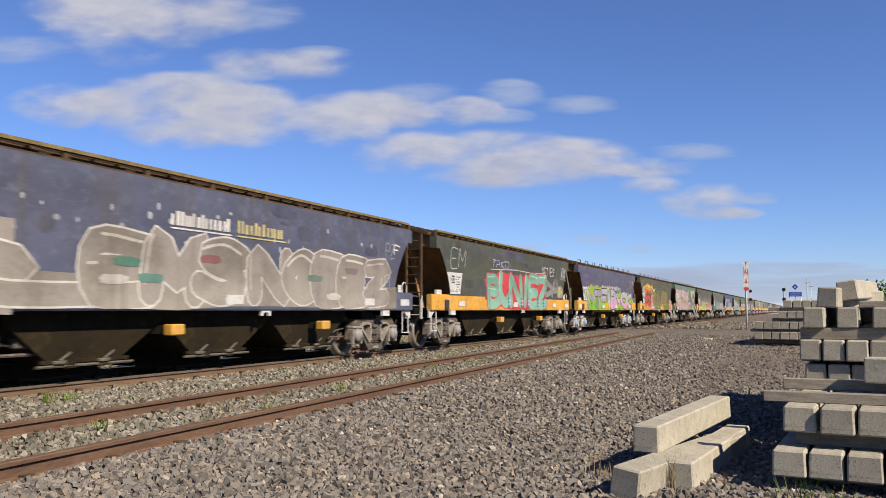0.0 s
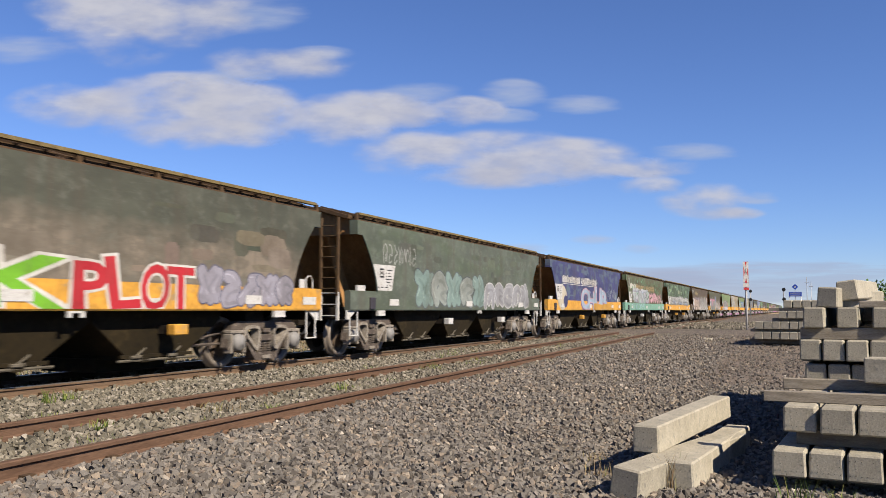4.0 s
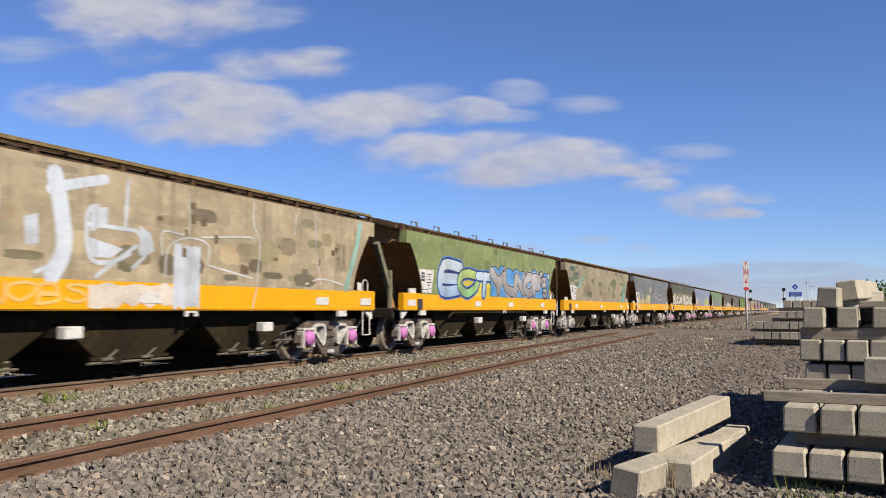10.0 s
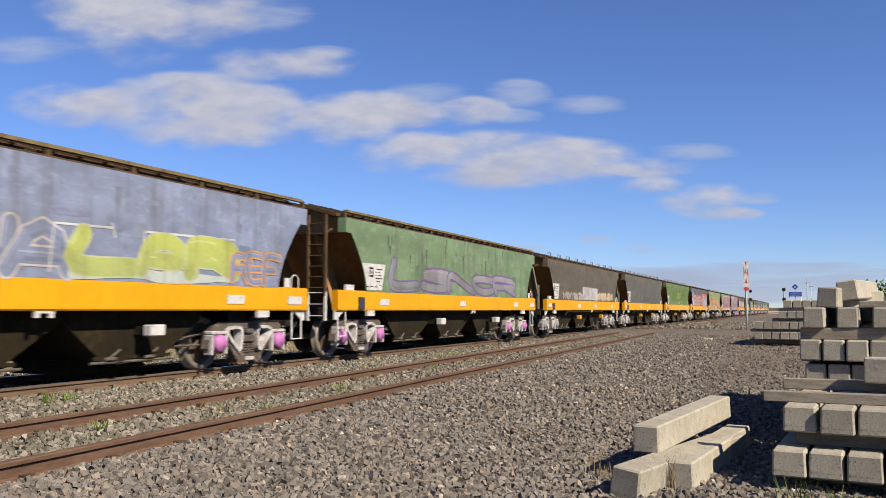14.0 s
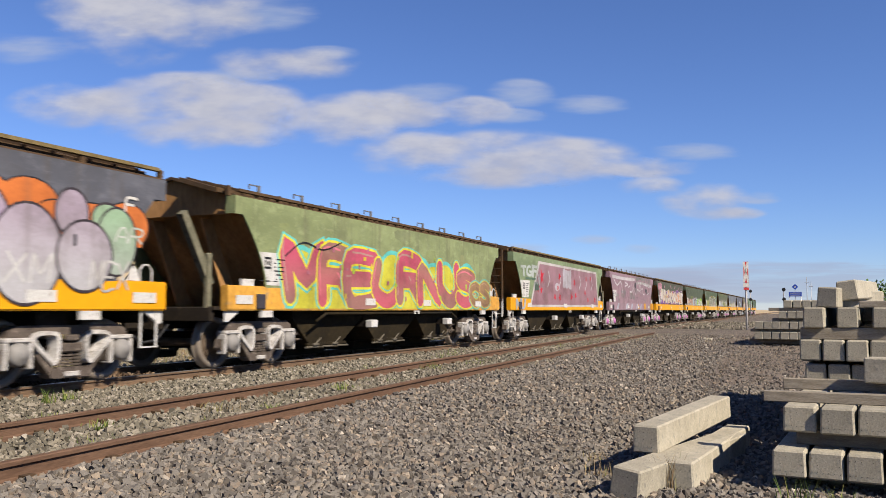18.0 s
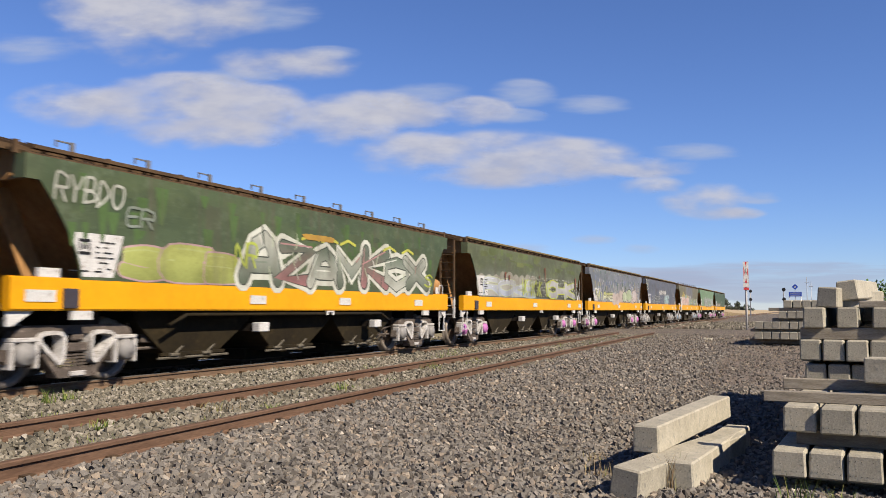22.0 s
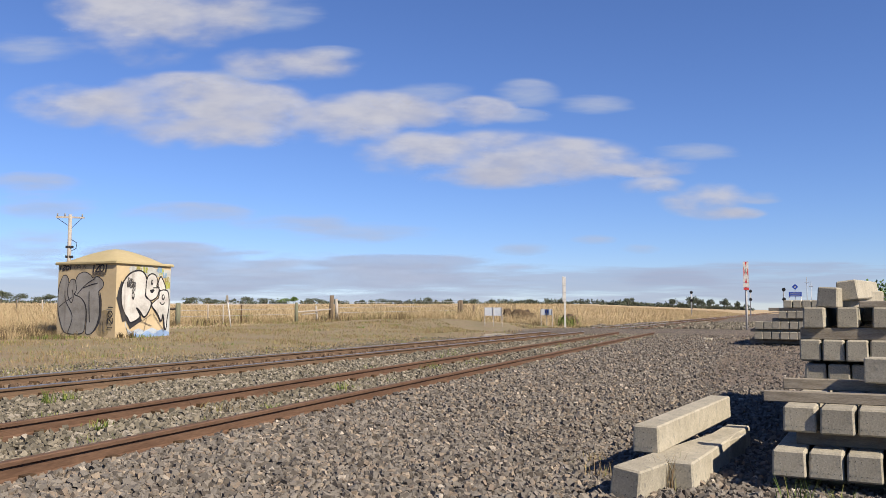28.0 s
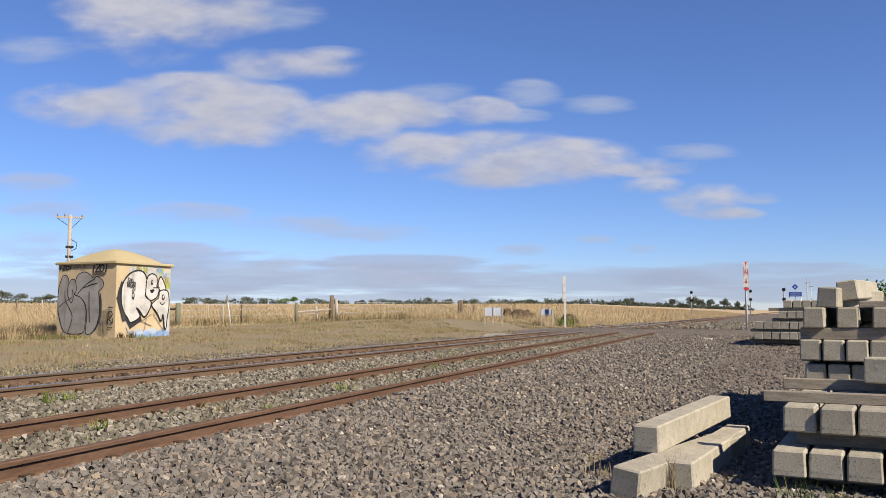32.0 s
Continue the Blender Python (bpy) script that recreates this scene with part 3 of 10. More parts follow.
rod(bm, (-3.4, 0, 0), (-3.8, 0, -0.16), 0.028, 8)
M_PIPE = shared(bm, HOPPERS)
bm = bmesh.new()
extrude(bm, [(0, 0), (0.40, 0.0), (0.26, -0.09), (0.08, -0.20), (0, -0.20)], "y", -0.02, 0.02)
M_GUSSET = shared(tidy(bm), WHITE)


bm = bmesh.new()
box(bm, (0, 0, 0), (0.24, 0.05, 0.26), bev=0.01)
M_CBOX = shared(bm, plain("cable_box_grey", (0.05, 0.045, 0.055), 0.6))
bm = bmesh.new()
box(bm, (0, 0, 0), (0.30, 0.04, 0.035))
for x in (-0.11, 0.11):
    box(bm, (x, 0, -0.045), (0.07, 0.04, 0.06))
M_JACK = shared(bm, WHITE)


bm = bmesh.new()
for x in (-0.5, 0.28):
    box(bm, (x, 0, 0.0), (0.2, 0.10, 0.05), bev=0.01)
    rod(bm, (x, -0.03, 0.02), (x + 0.16, -0.05, 0.13), 0.016, 6)
rod(bm, (-0.85, 0, -0.05), (0.85, 0, -0.05), 0.022, 6)
M_GEAR = shared(bm, worn("dusty_gate_gear", (0.05, 0.042, 0.03), (0.17, 0.15, 0.115), 6, 0.9))
bm = bmesh.new()
rod(bm, (-0.5, 0, 0.2), (0.8, 0.1, 0.05), 0.02, 6)
rod(bm, (-0.4, 0, 0.0), (0.9, 0, 0.0), 0.025, 6)
box(bm, (-0.1, 0, 0.1), (0.05, 0.03, 0.34), rot=Matrix.Rotation(radians(14), 3, "Y"))
box(bm, (0.25, 0.02, 0.16), (0.22, 0.16, 0.16), bev=0.02)
rod(bm, (-0.1, 0, 0.27), (-0.1, 0, 0.5), 0.015, 6)
M_RIG = shared(bm, FRAME_STEEL)


def bogie(wagon, x, cap, edge, dx=0.0):
    b = part("bogie", M_FRAME, None, wagon, "cast steel bogie side frame", at=(x + dx, -1.10, 0))
    f = part("side_frame", M_FRAME, None, b, at=Matrix.Translation((0, 2.20, 0)) @ Matrix.Rotation(math.pi, 4, "Z"))
    for o in (b, f):
        o.material_slots[1].link = "OBJECT"
        o.material_slots[1].material = edge
    bm = bmesh.new() if not BOLSTER else None
    if bm is not None:
        box(bm, (0, 0, 0.5), (0.36, 2.0, 0.2), bev=0.02)
        for s in (-1, 1):
            box(bm, (s * 0.36, 0, 0.36), (0.12, 1.5, 0.1))
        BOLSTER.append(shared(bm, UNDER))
    part("bolster", BOLSTER[0], None, b, at=(0, 1.10, 0))
    for s in (-1, 1):
        part("wheelset", M_WHEELS, None, b, at=(s * 0.86, 1.10, WHEEL_R))
        for y, turn in ((-0.03, 0), (2.23, 180)):
            c = part("bearing_cap", M_CAP, None, b, at=pose(s * 0.86, y, WHEEL_R, 0, 0, turn))
            c.material_slots[0].link = "OBJECT"
            c.material_slots[0].material = cap
            a = part("axlebox_frame", M_ADAPT, None, b, at=(s * 0.86, y, WHEEL_R))
            a.material_slots[0].link = "OBJECT"
            a.material_slots[0].material = edge
    return b


BOLSTER = []


def set_back(w, by):
    """The body stands back from the leading end of the underframe."""
    for ob in w.children:
        if ob.name.startswith(("hopper_body", "roof", "end_sheet", "end_beam", "end_rib", "roof_edge_board")) and not ob.name.startswith(("roof_hatch", "roof_bracket")):
            me = SET_BACK.get((ob.data.name, by))
            if me is None:
                me = SET_BACK[(ob.data.name, by)] = ob.data.copy()
                for v in me.vertices:
                    if v.co.x < -5.0:
                        v.co.x += by if v.co.x < -5.9 else by * (-5.0 - v.co.x) / 0.9
            ob.data = me


SET_BACK = {}


def wagon_base(kind):
    """A whole wagon without its own paint. kind: 'ladder' or 'strut', what its leading end carries."""
    w = thing("grain_hopper_wagon", "grain hopper wagon", "railway wagon", "grain hopper wagons in the train")
    body = part("hopper_body", M_BODY, None, w)
    part("roof", M_ROOF, None, w, "rusty brown roof")
    for e in (-1, 1):
        part("end_sheet", M_ENDS[e][0], None, w, "rusty brown sloping end")
        part("end_beam", M_ENDS[e][1], None, w, "rusty brown gable beam")
        for y in (-0.55, 0.55):
            part("end_rib", M_ENDS[e][2], None, w, at=(0, y, 0))
    fx = 0.36 if kind == "strut" else 0.0
    part("side_sill", M_SILLS if fx else M_SILLN, None, w)
    part("side_sill", M_SILLF, None, w)
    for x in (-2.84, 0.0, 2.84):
        part("discharge_hopper", M_CHUTE, None, w, "dusty discharge chute, coloured near black for underside shade", at=(x, 0, 0))
    part("centre_sill", M_CENTRE, None, w)
    for e in (-1, 1):
        cp = part("coupler", M_COUPLER, None, w, at=Matrix.Translation((e * 7.2, 0, 0.80)) @ Matrix.Rotation(0 if e < 0 else math.pi, 4, "Z"))
        part("brake_hose", M_HOSE, None, cp, "black rubber hose")
    lx = -7.02
    if kind != "strut":
        lad = part("ladder", M_LADDER, None, w, "rusty end ladder with white feet", at=(lx, -0.95, 0))
        part("ladder_foot", M_FOOT, None, lad)
        for k in range(7):
            part("rung", M_RUNG, None, lad, at=(0, 0, 1.46 + 0.225 * k))
    else:
        part("brake_post", M_POST, None, w, "olive steel brake post", at=(-6.82, -1.15, 1.45))
        part("brake_strut", M_STRUT, None, w, "olive-beige diagonal strut", at=pose(-7.08, -1.1, 2.0, 0, -32, 0))
        part("brake_drum", M_DRUM, None, w, "rusty round brake drum", at=(6.74, -1.22, 1.62))
    lad = part("ladder", M_LADDER, None, w, "rusty end ladder", at=(6.98, 0.95, 0))
    part("ladder_foot", M_FOOT, None, lad)
    for k in range(7):
        part("rung", M_RUNG, None, lad, at=(0, 0, 1.46 + 0.225 * k))
    for e in (-1, 1):
        if e > 0:
            part("handrail_loop", M_LOOP, None, w, "white tube handrail", at=(6.62, -1.40, 1.41))
            part("hand_plate", M_SQUARE, None, w, "small white plate", at=(6.36, -1.40, 1.51))
        else:
            part("hand_plate", M_PAD, None, w, "white box on the sill", at=(-6.42 + fx, -1.38, 1.48))
        if e > 0 or not fx:
            part("foot_step", M_STIRRUP, None, w, "white step stirrup", at=(e * 6.72 + (fx if e < 0 else 0), -1.38, 1.0))
        part("corner_gusset", M_GUSSET, None, w, "white corner gusset", at=pose(e * 7.0 + (fx if e < 0 else 0), -1.36, 1.0, 0, 0, 0 if e < 0 else 180))
        part("lifting_pad", M_PAD, None, w, "white lifting pad", at=(e * 5.55, -1.43, 0.93))
    for x in ((-6.22, -1.63, 1.43, 5.1) if fx else (-4.9, -0.05, 4.75, 6.55)):
        part("reflector", M_REFL, None, w, "white reflector plate", at=(x, -1.452, 1.18))
    for x in (-2.84, 0.0, 2.84):
        part("gate_gear", M_GEAR, None, w, "dusty outlet gate handles", at=(x, -1.08, 0.3))
    for e in (-1, 1):
        part("brake_rigging", M_RIG, None, w, at=pose(e * 4.1, -0.95, 0.42, 0, 0, 0 if e < 0 else 180))
    for x in (-1.45, 2.9):
        part("door_actuator", M_ACT, None, w, "door actuator with pale cover", at=(x, -1.33, 0.70))
    part("cable_box", M_CBOX, None, w, "dark grey cable box on the sill", at=(-5.75 if fx else -6.0, -1.46, 1.15))
    part("jacking_mark", M_JACK, None, w, "white jacking mark under the sill", at=(0.9, -1.40, 0.975))
    dp = part("data_panel", M_DATA[kind], None, w, "white data panel")
    part("markings", M_MARKS, None, dp, "small black markings", at=(-5.42, -1.4416, 1.76))["kind"] = "stuff"
    for k in range(10):
        part("edge_post", M_EDGEPOST, None, w, at=(-6.6 + 1.5 * k, -1.365, 2.98))
    if kind == "strut":
        part("roof_edge_board", M_EDGE_R, None, w, "rusty board along the roof edge", at=(0, -1.37, 3.06))
    else:
        part("roof_edge_board", M_EDGE, None, w, "ochre-brown board along the roof edge", at=(0, -1.37, 3.105))
    if kind == "ladder":
        for k in range(9):
            part("roof_hatch", M_HATCH, None, w, at=(-6.08 + 1.52 * k, 0, 0))
    else:
        for k in range(9):
            part("roof_hatch", M_HATCH, None, w, at=(-6.08 + 1.52 * k, 0.0, 0.0))
        for k in range(9):
            part("roof_bracket", M_BRACKET, None, w, "grey roof bracket", at=(-5.7 + 1.42 * k, -1.34, 3.06))
        part("air_pipe", M_PIPE, None, w, at=(0, -1.38, 0.93))
    set_back(w, 0.44 if kind == "strut" else 0.28)
    return w


def repaint(ob, m):
    ob.material_slots[0].link = "OBJECT"
    ob.material_slots[0].material = m


def body_paint(name, base, patch=None, stain=(0.1, 0.08, 0.06), amount=0.5, scale=1.0, low=None, blocks=None):
    """Weathered side paint: soft patches, streaks running down, squarish painted-over blocks and a paler lower band."""
    m, nt, b = material(name, 0.6)
    v = coords(nt)
    base = tuple(x * 0.98 for x in base)
    c = base
    patch = tuple(x * 0.88 for x in patch) if patch else tuple(x * 0.72 for x in base)
    c = mix(nt, ramp(nt, noise_of(nt, coords(nt, (0.5, 1, 1.2)), 1.6 * scale, 5), [(0.42, (0, 0, 0)), (0.62, (amount,) * 3)]), c, patch)
    if low:
        sx = nt.nodes.new("ShaderNodeSeparateXYZ")
        nt.links.new(v, sx.inputs[0])
        r = node(nt, "ShaderNodeMapRange", **{"From Min": 2.35, "From Max": 1.95})
        ad = nt.nodes.new("ShaderNodeMath")
        nt.links.new(sx.outputs["Z"], ad.inputs[0])
        nn = noise_of(nt, coords(nt, (1, 1, 1)), 0.9, 3)
        sb = node(nt, "ShaderNodeMath")
        sb.operation = "MULTIPLY"
        nt.links.new(nn, sb.inputs[0])
        sb.inputs[1].default_value = 0.7
        nt.links.new(sb.outputs[0], ad.inputs[1])
        ad.operation = "SUBTRACT"
        ad2 = nt.nodes.new("ShaderNodeMath")
        nt.links.new(ad.outputs[0], ad2.inputs[0])
        ad2.inputs[1].default_value = 0.35
        nt.links.new(ad2.outputs[0], r.inputs["Value"])
        c = mix(nt, r.outputs[0], c, low)
    if blocks:
        vo = node(nt, "ShaderNodeTexVoronoi", Scale=1.0)
        vo.distance = "CHEBYCHEV"
        nt.links.new(coords(nt, (2.2, 0.01, 4.2)), vo.inputs["Vector"])
        se = nt.nodes.new("ShaderNodeSeparateColor")
        nt.links.new(vo.outputs["Color"], se.inputs[0])
        c = mix(nt, ramp(nt, se.outputs[0], [(0.66, (0, 0, 0)), (0.67, (0.85,) * 3)]), c, blocks)
    blot = noise_of(nt, coords(nt, (0.8, 1, 1.5)), 1.1 * scale, 8, 0.72)
    c = mix(nt, ramp(nt, blot, [(0.44, (0, 0, 0)), (0.50, (0.35,) * 3), (0.66, (0.75,) * 3)]), c, tuple(x * 0.62 for x in base))
    pale = noise_of(nt, coords(nt, (1.1, 2, 1.4)), 2.7 * scale, 8, 0.75)
    c = mix(nt, ramp(nt, pale, [(0.52, (0, 0, 0)), (0.68, (0.6,) * 3)]), c, tuple(min(0.7, x * 1.3 + 0.04) for x in base))
    streak = noise_of(nt, coords(nt, (3.2, 1, 0.16)), 1.0, 6, 0.65)
    c = mix(nt, ramp(nt, streak, [(0.52, (0, 0, 0)), (0.74, (0.65,) * 3)]), c, stain)
    c = mix(nt, ramp(nt, noise_of(nt, coords(nt, (0.7, 1, 3.0)), 6, 6, 0.75), [(0.58, (0, 0, 0)), (0.72, (0.4,) * 3)]), c, tuple(min(1, x * 1.6 + 0.03) for x in base))
    nt.links.new(toned(nt, c), b.inputs["Base Color"])
    bump(nt, b, noise_of(nt, coords(nt, (1, 1, 0.5)), 3, 3), 0.12, 0.02)
    return m


GREEN, OLIVE, NAVY, GREY = (0.085, 0.12, 0.06), (0.10, 0.095, 0.06), (0.10, 0.11, 0.165), (0.15, 0.16, 0.175)
LEAF, CREAM, MAUVE, TEAL = (0.25, 0.33, 0.15), (0.42, 0.35, 0.23), (0.31, 0.20, 0.235), (0.14, 0.23, 0.18)
PALEBLUE = (0.255, 0.30, 0.43)
# front end, colour of the side, second colour, lower band, painted-over blocks, sill, bearing caps
O, F = "orange", "faded"
FLEET = [
    ("ladder", NAVY, None, None, None, "navy", "grey"),
    ("ladder", (0.085, 0.09, 0.065), (0.06, 0.07, 0.1), None, None, F, "grey"),
    ("strut", (0.11, 0.11, 0.17), None, None, None, F, "blue"),
    ("strut", OLIVE, GREEN, None, None, F, "grey"),
    ("both", TEAL, (0.11, 0.19, 0.15), None, None, "teal", "grey"),
    ("ladder", (0.10, 0.105, 0.08), None, (0.24, 0.20, 0.155), None, F, "grey"),
    ("ladder", (0.13, 0.15, 0.12), GREEN, None, None, "mintgrey", "grey"),
    ("ladder", (0.07, 0.075, 0.19), None, None, (0.12, 0.16, 0.2), F, "grey"),
    ("ladder", (0.14, 0.125, 0.07), GREEN, None, (0.13, 0.2, 0.11), "mint", "grey"),
    ("ladder", (0.08, 0.11, 0.065), (0.06, 0.085, 0.05), None, (0.2, 0.29, 0.2), F, "grey"),
    ("ladder", (0.12, 0.085, 0.055), (0.10, 0.10, 0.06), (0.22, 0.18, 0.13), None, "brown", "grey"),
    ("ladder", (0.115, 0.105, 0.06), GREEN, (0.20, 0.16, 0.12), None, F, "grey"),
    ("strut", LEAF, (0.14, 0.2, 0.11), None, None, O, "pink"),
    ("ladder", CREAM, (0.30, 0.26, 0.19), None, None, O, "pink"),
    ("strut", (0.23, 0.29, 0.12), None, None, None, O, "pink"),
    ("ladder", (0.34, 0.29, 0.19), (0.24, 0.24, 0.16), None, None, O, "grey"),
    ("ladder", (0.175, 0.195, 0.21), (0.20, 0.205, 0.185), None, None, O, "grey"),
    ("strut", (0.11, 0.115, 0.09), GREEN, None, None, O, "pink"),
    ("ladder", PALEBLUE, (0.21, 0.24, 0.29), None, None, O, "pink"),
    ("ladder", (0.19, 0.28, 0.155), None, None, None, O, "pink"),
    ("strut", (0.13, 0.11, 0.08), None, None, None, O, "grey"),
    ("strut", (0.13, 0.13, 0.105), None, None, None, O, "grey"),
    ("strut", (0.135, 0.225, 0.05), (0.10, 0.15, 0.05), None, None, O, "white"),
    ("ladder", (0.12, 0.125, 0.15), None, None, None, O, "grey"),
    ("strut", (0.27, 0.32, 0.15), None, None, None, F, "grey"),
    ("ladder", (0.23, 0.30, 0.16), None, None, None, O, "grey"),
    ("strut", MAUVE, (0.28, 0.19, 0.23), None, None, "mauve", "pink"),
    ("ladder", (0.09, 0.10, 0.065), None, None, None, O, "pink"),
    ("strut", (0.085, 0.11, 0.06), None, None, None, O, "pink"),
    ("strut", (0.075, 0.105, 0.055), (0.11, 0.14, 0.06), None, None, O, "grey"),
    ("ladder", (0.11, 0.125, 0.07), (0.15, 0.18, 0.07), (0.17, 0.18, 0.15), None, O, "pink"),
    ("ladder", (0.20, 0.215, 0.25), (0.15, 0.18, 0.16), (0.28, 0.285, 0.29), None, O, "pink"),
    ("ladder", (0.13, 0.14, 0.17), None, None, None, O, "grey"),
    ("strut", (0.185, 0.17, 0.11), (0.16, 0.15, 0.10), None, None, O, "blue"),
    ("ladder", (0.19, 0.29, 0.17), None, None, None, O, "pink"),
    ("ladder", (0.075, 0.115, 0.07), (0.10, 0.15, 0.09), None, None, O, "pink"),
]
SILLS = {"orange": ORANGE, "faded": OLD_ORANGE, "mint": MINT, "brown": BROWN_SILL}
CAPS = {"pink": PINK, "grey": GREYCAP, "blue": BLUECAP, "white": FRAME_WHITE}
BASES = {k: wagon_base(k) for k in ("ladder", "strut", "both")}
wagons = []
for i, (kind, base, patch, low, blocks, sill, cap) in enumerate(FLEET):
    w = copy_thing(BASES[kind], pose(0, MAIN_Y, 0))
    paint = body_paint("hopper_side_paint", base, patch, low=low, blocks=blocks)
    for ob in w.children:
        n = ob.name.split(".")[0]
        if n == "hopper_body":
            repaint(ob, paint)
        elif n == "side_sill":
            repaint(ob, SILLS.get(sill, paint))
        elif n == "door_actuator" and i in (0, 1, 2, 3, 5, 7, 9, 11, 20, 21, 22, 23):
            repaint(ob, OLD_ORANGE)
    for x in (-5.55, 5.5):
        bogie(w, x, CAPS[cap], FRAME_WHITE if cap in ("pink", "white", "blue") or i > 14 else FRAME_EDGE, 0.18 if kind == "strut" and x < 0 else 0.0)
    wagons.append(w)
for b in BASES.values():
    for o in (*b.children_recursive, b):
        bpy.data.objects.remove(o)


# ---- concrete bearers and stacks ----
def bearer_mesh(length, w, h):
    """A precast bearer: sides leaning in slightly, bevelled edges, three rows of wire ends in its face."""
    bm = bmesh.new()
    b2 = bmesh.new()
    extrude(b2, [(-w * 0.5, 0), (w * 0.5, 0), (w * 0.475, h), (-w * 0.475, h)], "x", 0, length)
    tidy(b2)
    bmesh.ops.bevel(b2, geom=b2.edges[:], offset=0.013, segments=1, affect="EDGES")
    rnd = random.Random(int(length * 100))
    join(bm, b2)
    for z in (0.24, 0.50, 0.76):
        for k in range(6):
            if rnd.random() < 0.75:
                box(bm, (-0.0005, (k - 2.5) * 0.155 * w + rnd.uniform(-0.003, 0.003), z * h + rnd.uniform(-0.004, 0.004)), (0.004, 0.0042, 0.0042), mat=1)
    return shared(bm, CONCRETE, UNDER)


BEARERS = {"far": bearer_mesh(2.4, 0.262, 0.25), "front": bearer_mesh(1.95, 0.243, 0.20), "back": bearer_mesh(2.3, 0.198, 0.205), "cross": bearer_mesh(2.31, 0.245, 0.225), "slim": bearer_mesh(2.4, 0.22, 0.222), "loose": bearer_mesh(2.39, 0.235, 0.24)}


def bearer(x, y, z, length="back", rz=-6.0, ry=0.0, rx=0.0, label="grey concrete track bearer in the stack beside the line"):
    ob = new("concrete_bearer", BEARERS[length])
    ob.matrix_basis = pose(x, y, z, rx, ry, rz)
    return tagged(ob, label, "concrete beam", "stacked concrete bearers")


def row_of(n, x, y, z, step, rz=-6.0, seed=0, jitter=0.02, lengths=("back",)):
    """A layer of bearers side by side; x, y is the outer front corner of the first."""
    rnd = random.Random(seed)
    a = radians(rz)
    px, py = math.sin(a), -math.cos(a)
    for k in range(n):
        o = step * (k + 0.5)
        j = rnd.uniform(-jitter, jitter)
        bearer(x + px * o + j, y + py * o, z, lengths[0], rz + rnd.uniform(-0.8, 0.8))


def batten(x, y, z, length, rz, sec=(0.09, 0.085), mat=None, label="weathered grey timber batten between stacked bearers"):
    bm = bmesh.new()
    box(bm, (length / 2, 0, sec[1] / 2), (length, *sec), bev=0.006)
    ob = solid("timber_batten", bm, mat or TIMBER, label, "timber", "timber battens", at=pose(x, y, z, 0, 0, rz))
    return ob


ACROSS = -96.0
# front stack
for d in (0.3, 1.5):
    batten(7.1 + d, 0.14 - 0.1 * d, -0.40, 1.8, ACROSS, (0.1, 0.14))
row_of(6, 6.96, 0.245, -0.26, 0.258, seed=1, lengths=("front",))
for d in (0.25, 1.5):
    batten(7.1 + d, 0.08 - 0.1 * d, -0.06, 1.7, ACROSS, (0.09, 0.115))
row_of(6, 7.12, 0.165, 0.055, 0.264, seed=2, lengths=("front",))
batten(7.47, 0.30, 0.255, 2.3, ACROSS + 4, (0.10, 0.085))
batten(8.70, 0.17, 0.255, 2.3, ACROSS + 4, (0.10, 0.10))
bearer(8.50, -0.53, 0.352, "cross", -104, label="pale concrete bearer laid crosswise on the stack")
# stack behind it
for d in (0.4, 1.8):
    batten(9.2 + d, 0.14 - 0.1 * d, -0.40, 2.2, ACROSS, (0.1, 0.11))
    batten(9.2 + d, 0.08 - 0.1 * d, -0.085, 2.0, ACROSS, (0.1, 0.075))
    batten(9.2 + d, 0.05 - 0.1 * d, 0.195, 2.0, ACROSS, (0.1, 0.067))
    batten(9.2 + d, 0.04 - 0.1 * d, 0.467, 2.0, ACROSS, (0.1, 0.033))
row_of(7, 9.18, 0.0, -0.29, 0.210, seed=3)
row_of(7, 9.20, -0.01, -0.01, 0.210, seed=4)
row_of(7, 9.18, -0.015, 0.262, 0.210, seed=40)
row_of(7, 9.14, 0.03, 0.50, 0.210, seed=6)
for d in (0.2, 1.6):
    batten(9.2 + d, 0.02 - 0.1 * d, 0.705, 1.9, ACROSS, (0.2, 0.117), label="thick timber beam across the stack")
bearer(9.16, -0.115, 0.822, "back", -7, label="concrete bearer lying loosely near the top of the stack")
bearer(9.24, -0.425, 0.822, "back", -4, label="concrete bearer lying loosely near the top of the stack")
bearer(9.18, -0.74, 0.822, "back", -5, label="concrete bearer lying loosely near the top of the stack")
bearer(9.34, -0.245, 1.027, "back", -15, 0, 3, label="concrete bearer tipped askew on top of the stack")
batten(9.6, -0.56, 1.027, 1.2, -96, (0.3, 0.065), label="pale timber plank on top of the stack")
bearer(9.5, -0.455, 1.098, "back", -9, -1.0, -7, label="concrete bearer tipped askew on top of the stack")
# a further stack behind, which shades the gravel
for d in (0.4, 1.8):
    batten(11.55 + d, -0.12 - 0.1 * d, -0.40, 2.0, ACROSS, (0.1, 0.12))
for k in range(6):
    row_of(5, 11.55, -0.16, -0.28 + 0.2262 * k, 0.262, seed=90 + k, lengths=("cross",))
# loose bearers in front
bearer(6.25, 1.235, -0.395, "loose", -14.5, 0, 7, label="loose concrete bearer lying on the gravel")
bearer(6.70, 0.90, -0.40, "loose", -6.8, label="loose concrete bearer lying on the gravel")
bearer(6.97, 1.185, -0.158, "slim", -9.0, -0.9, label="sunlit concrete bearer lying on two others")
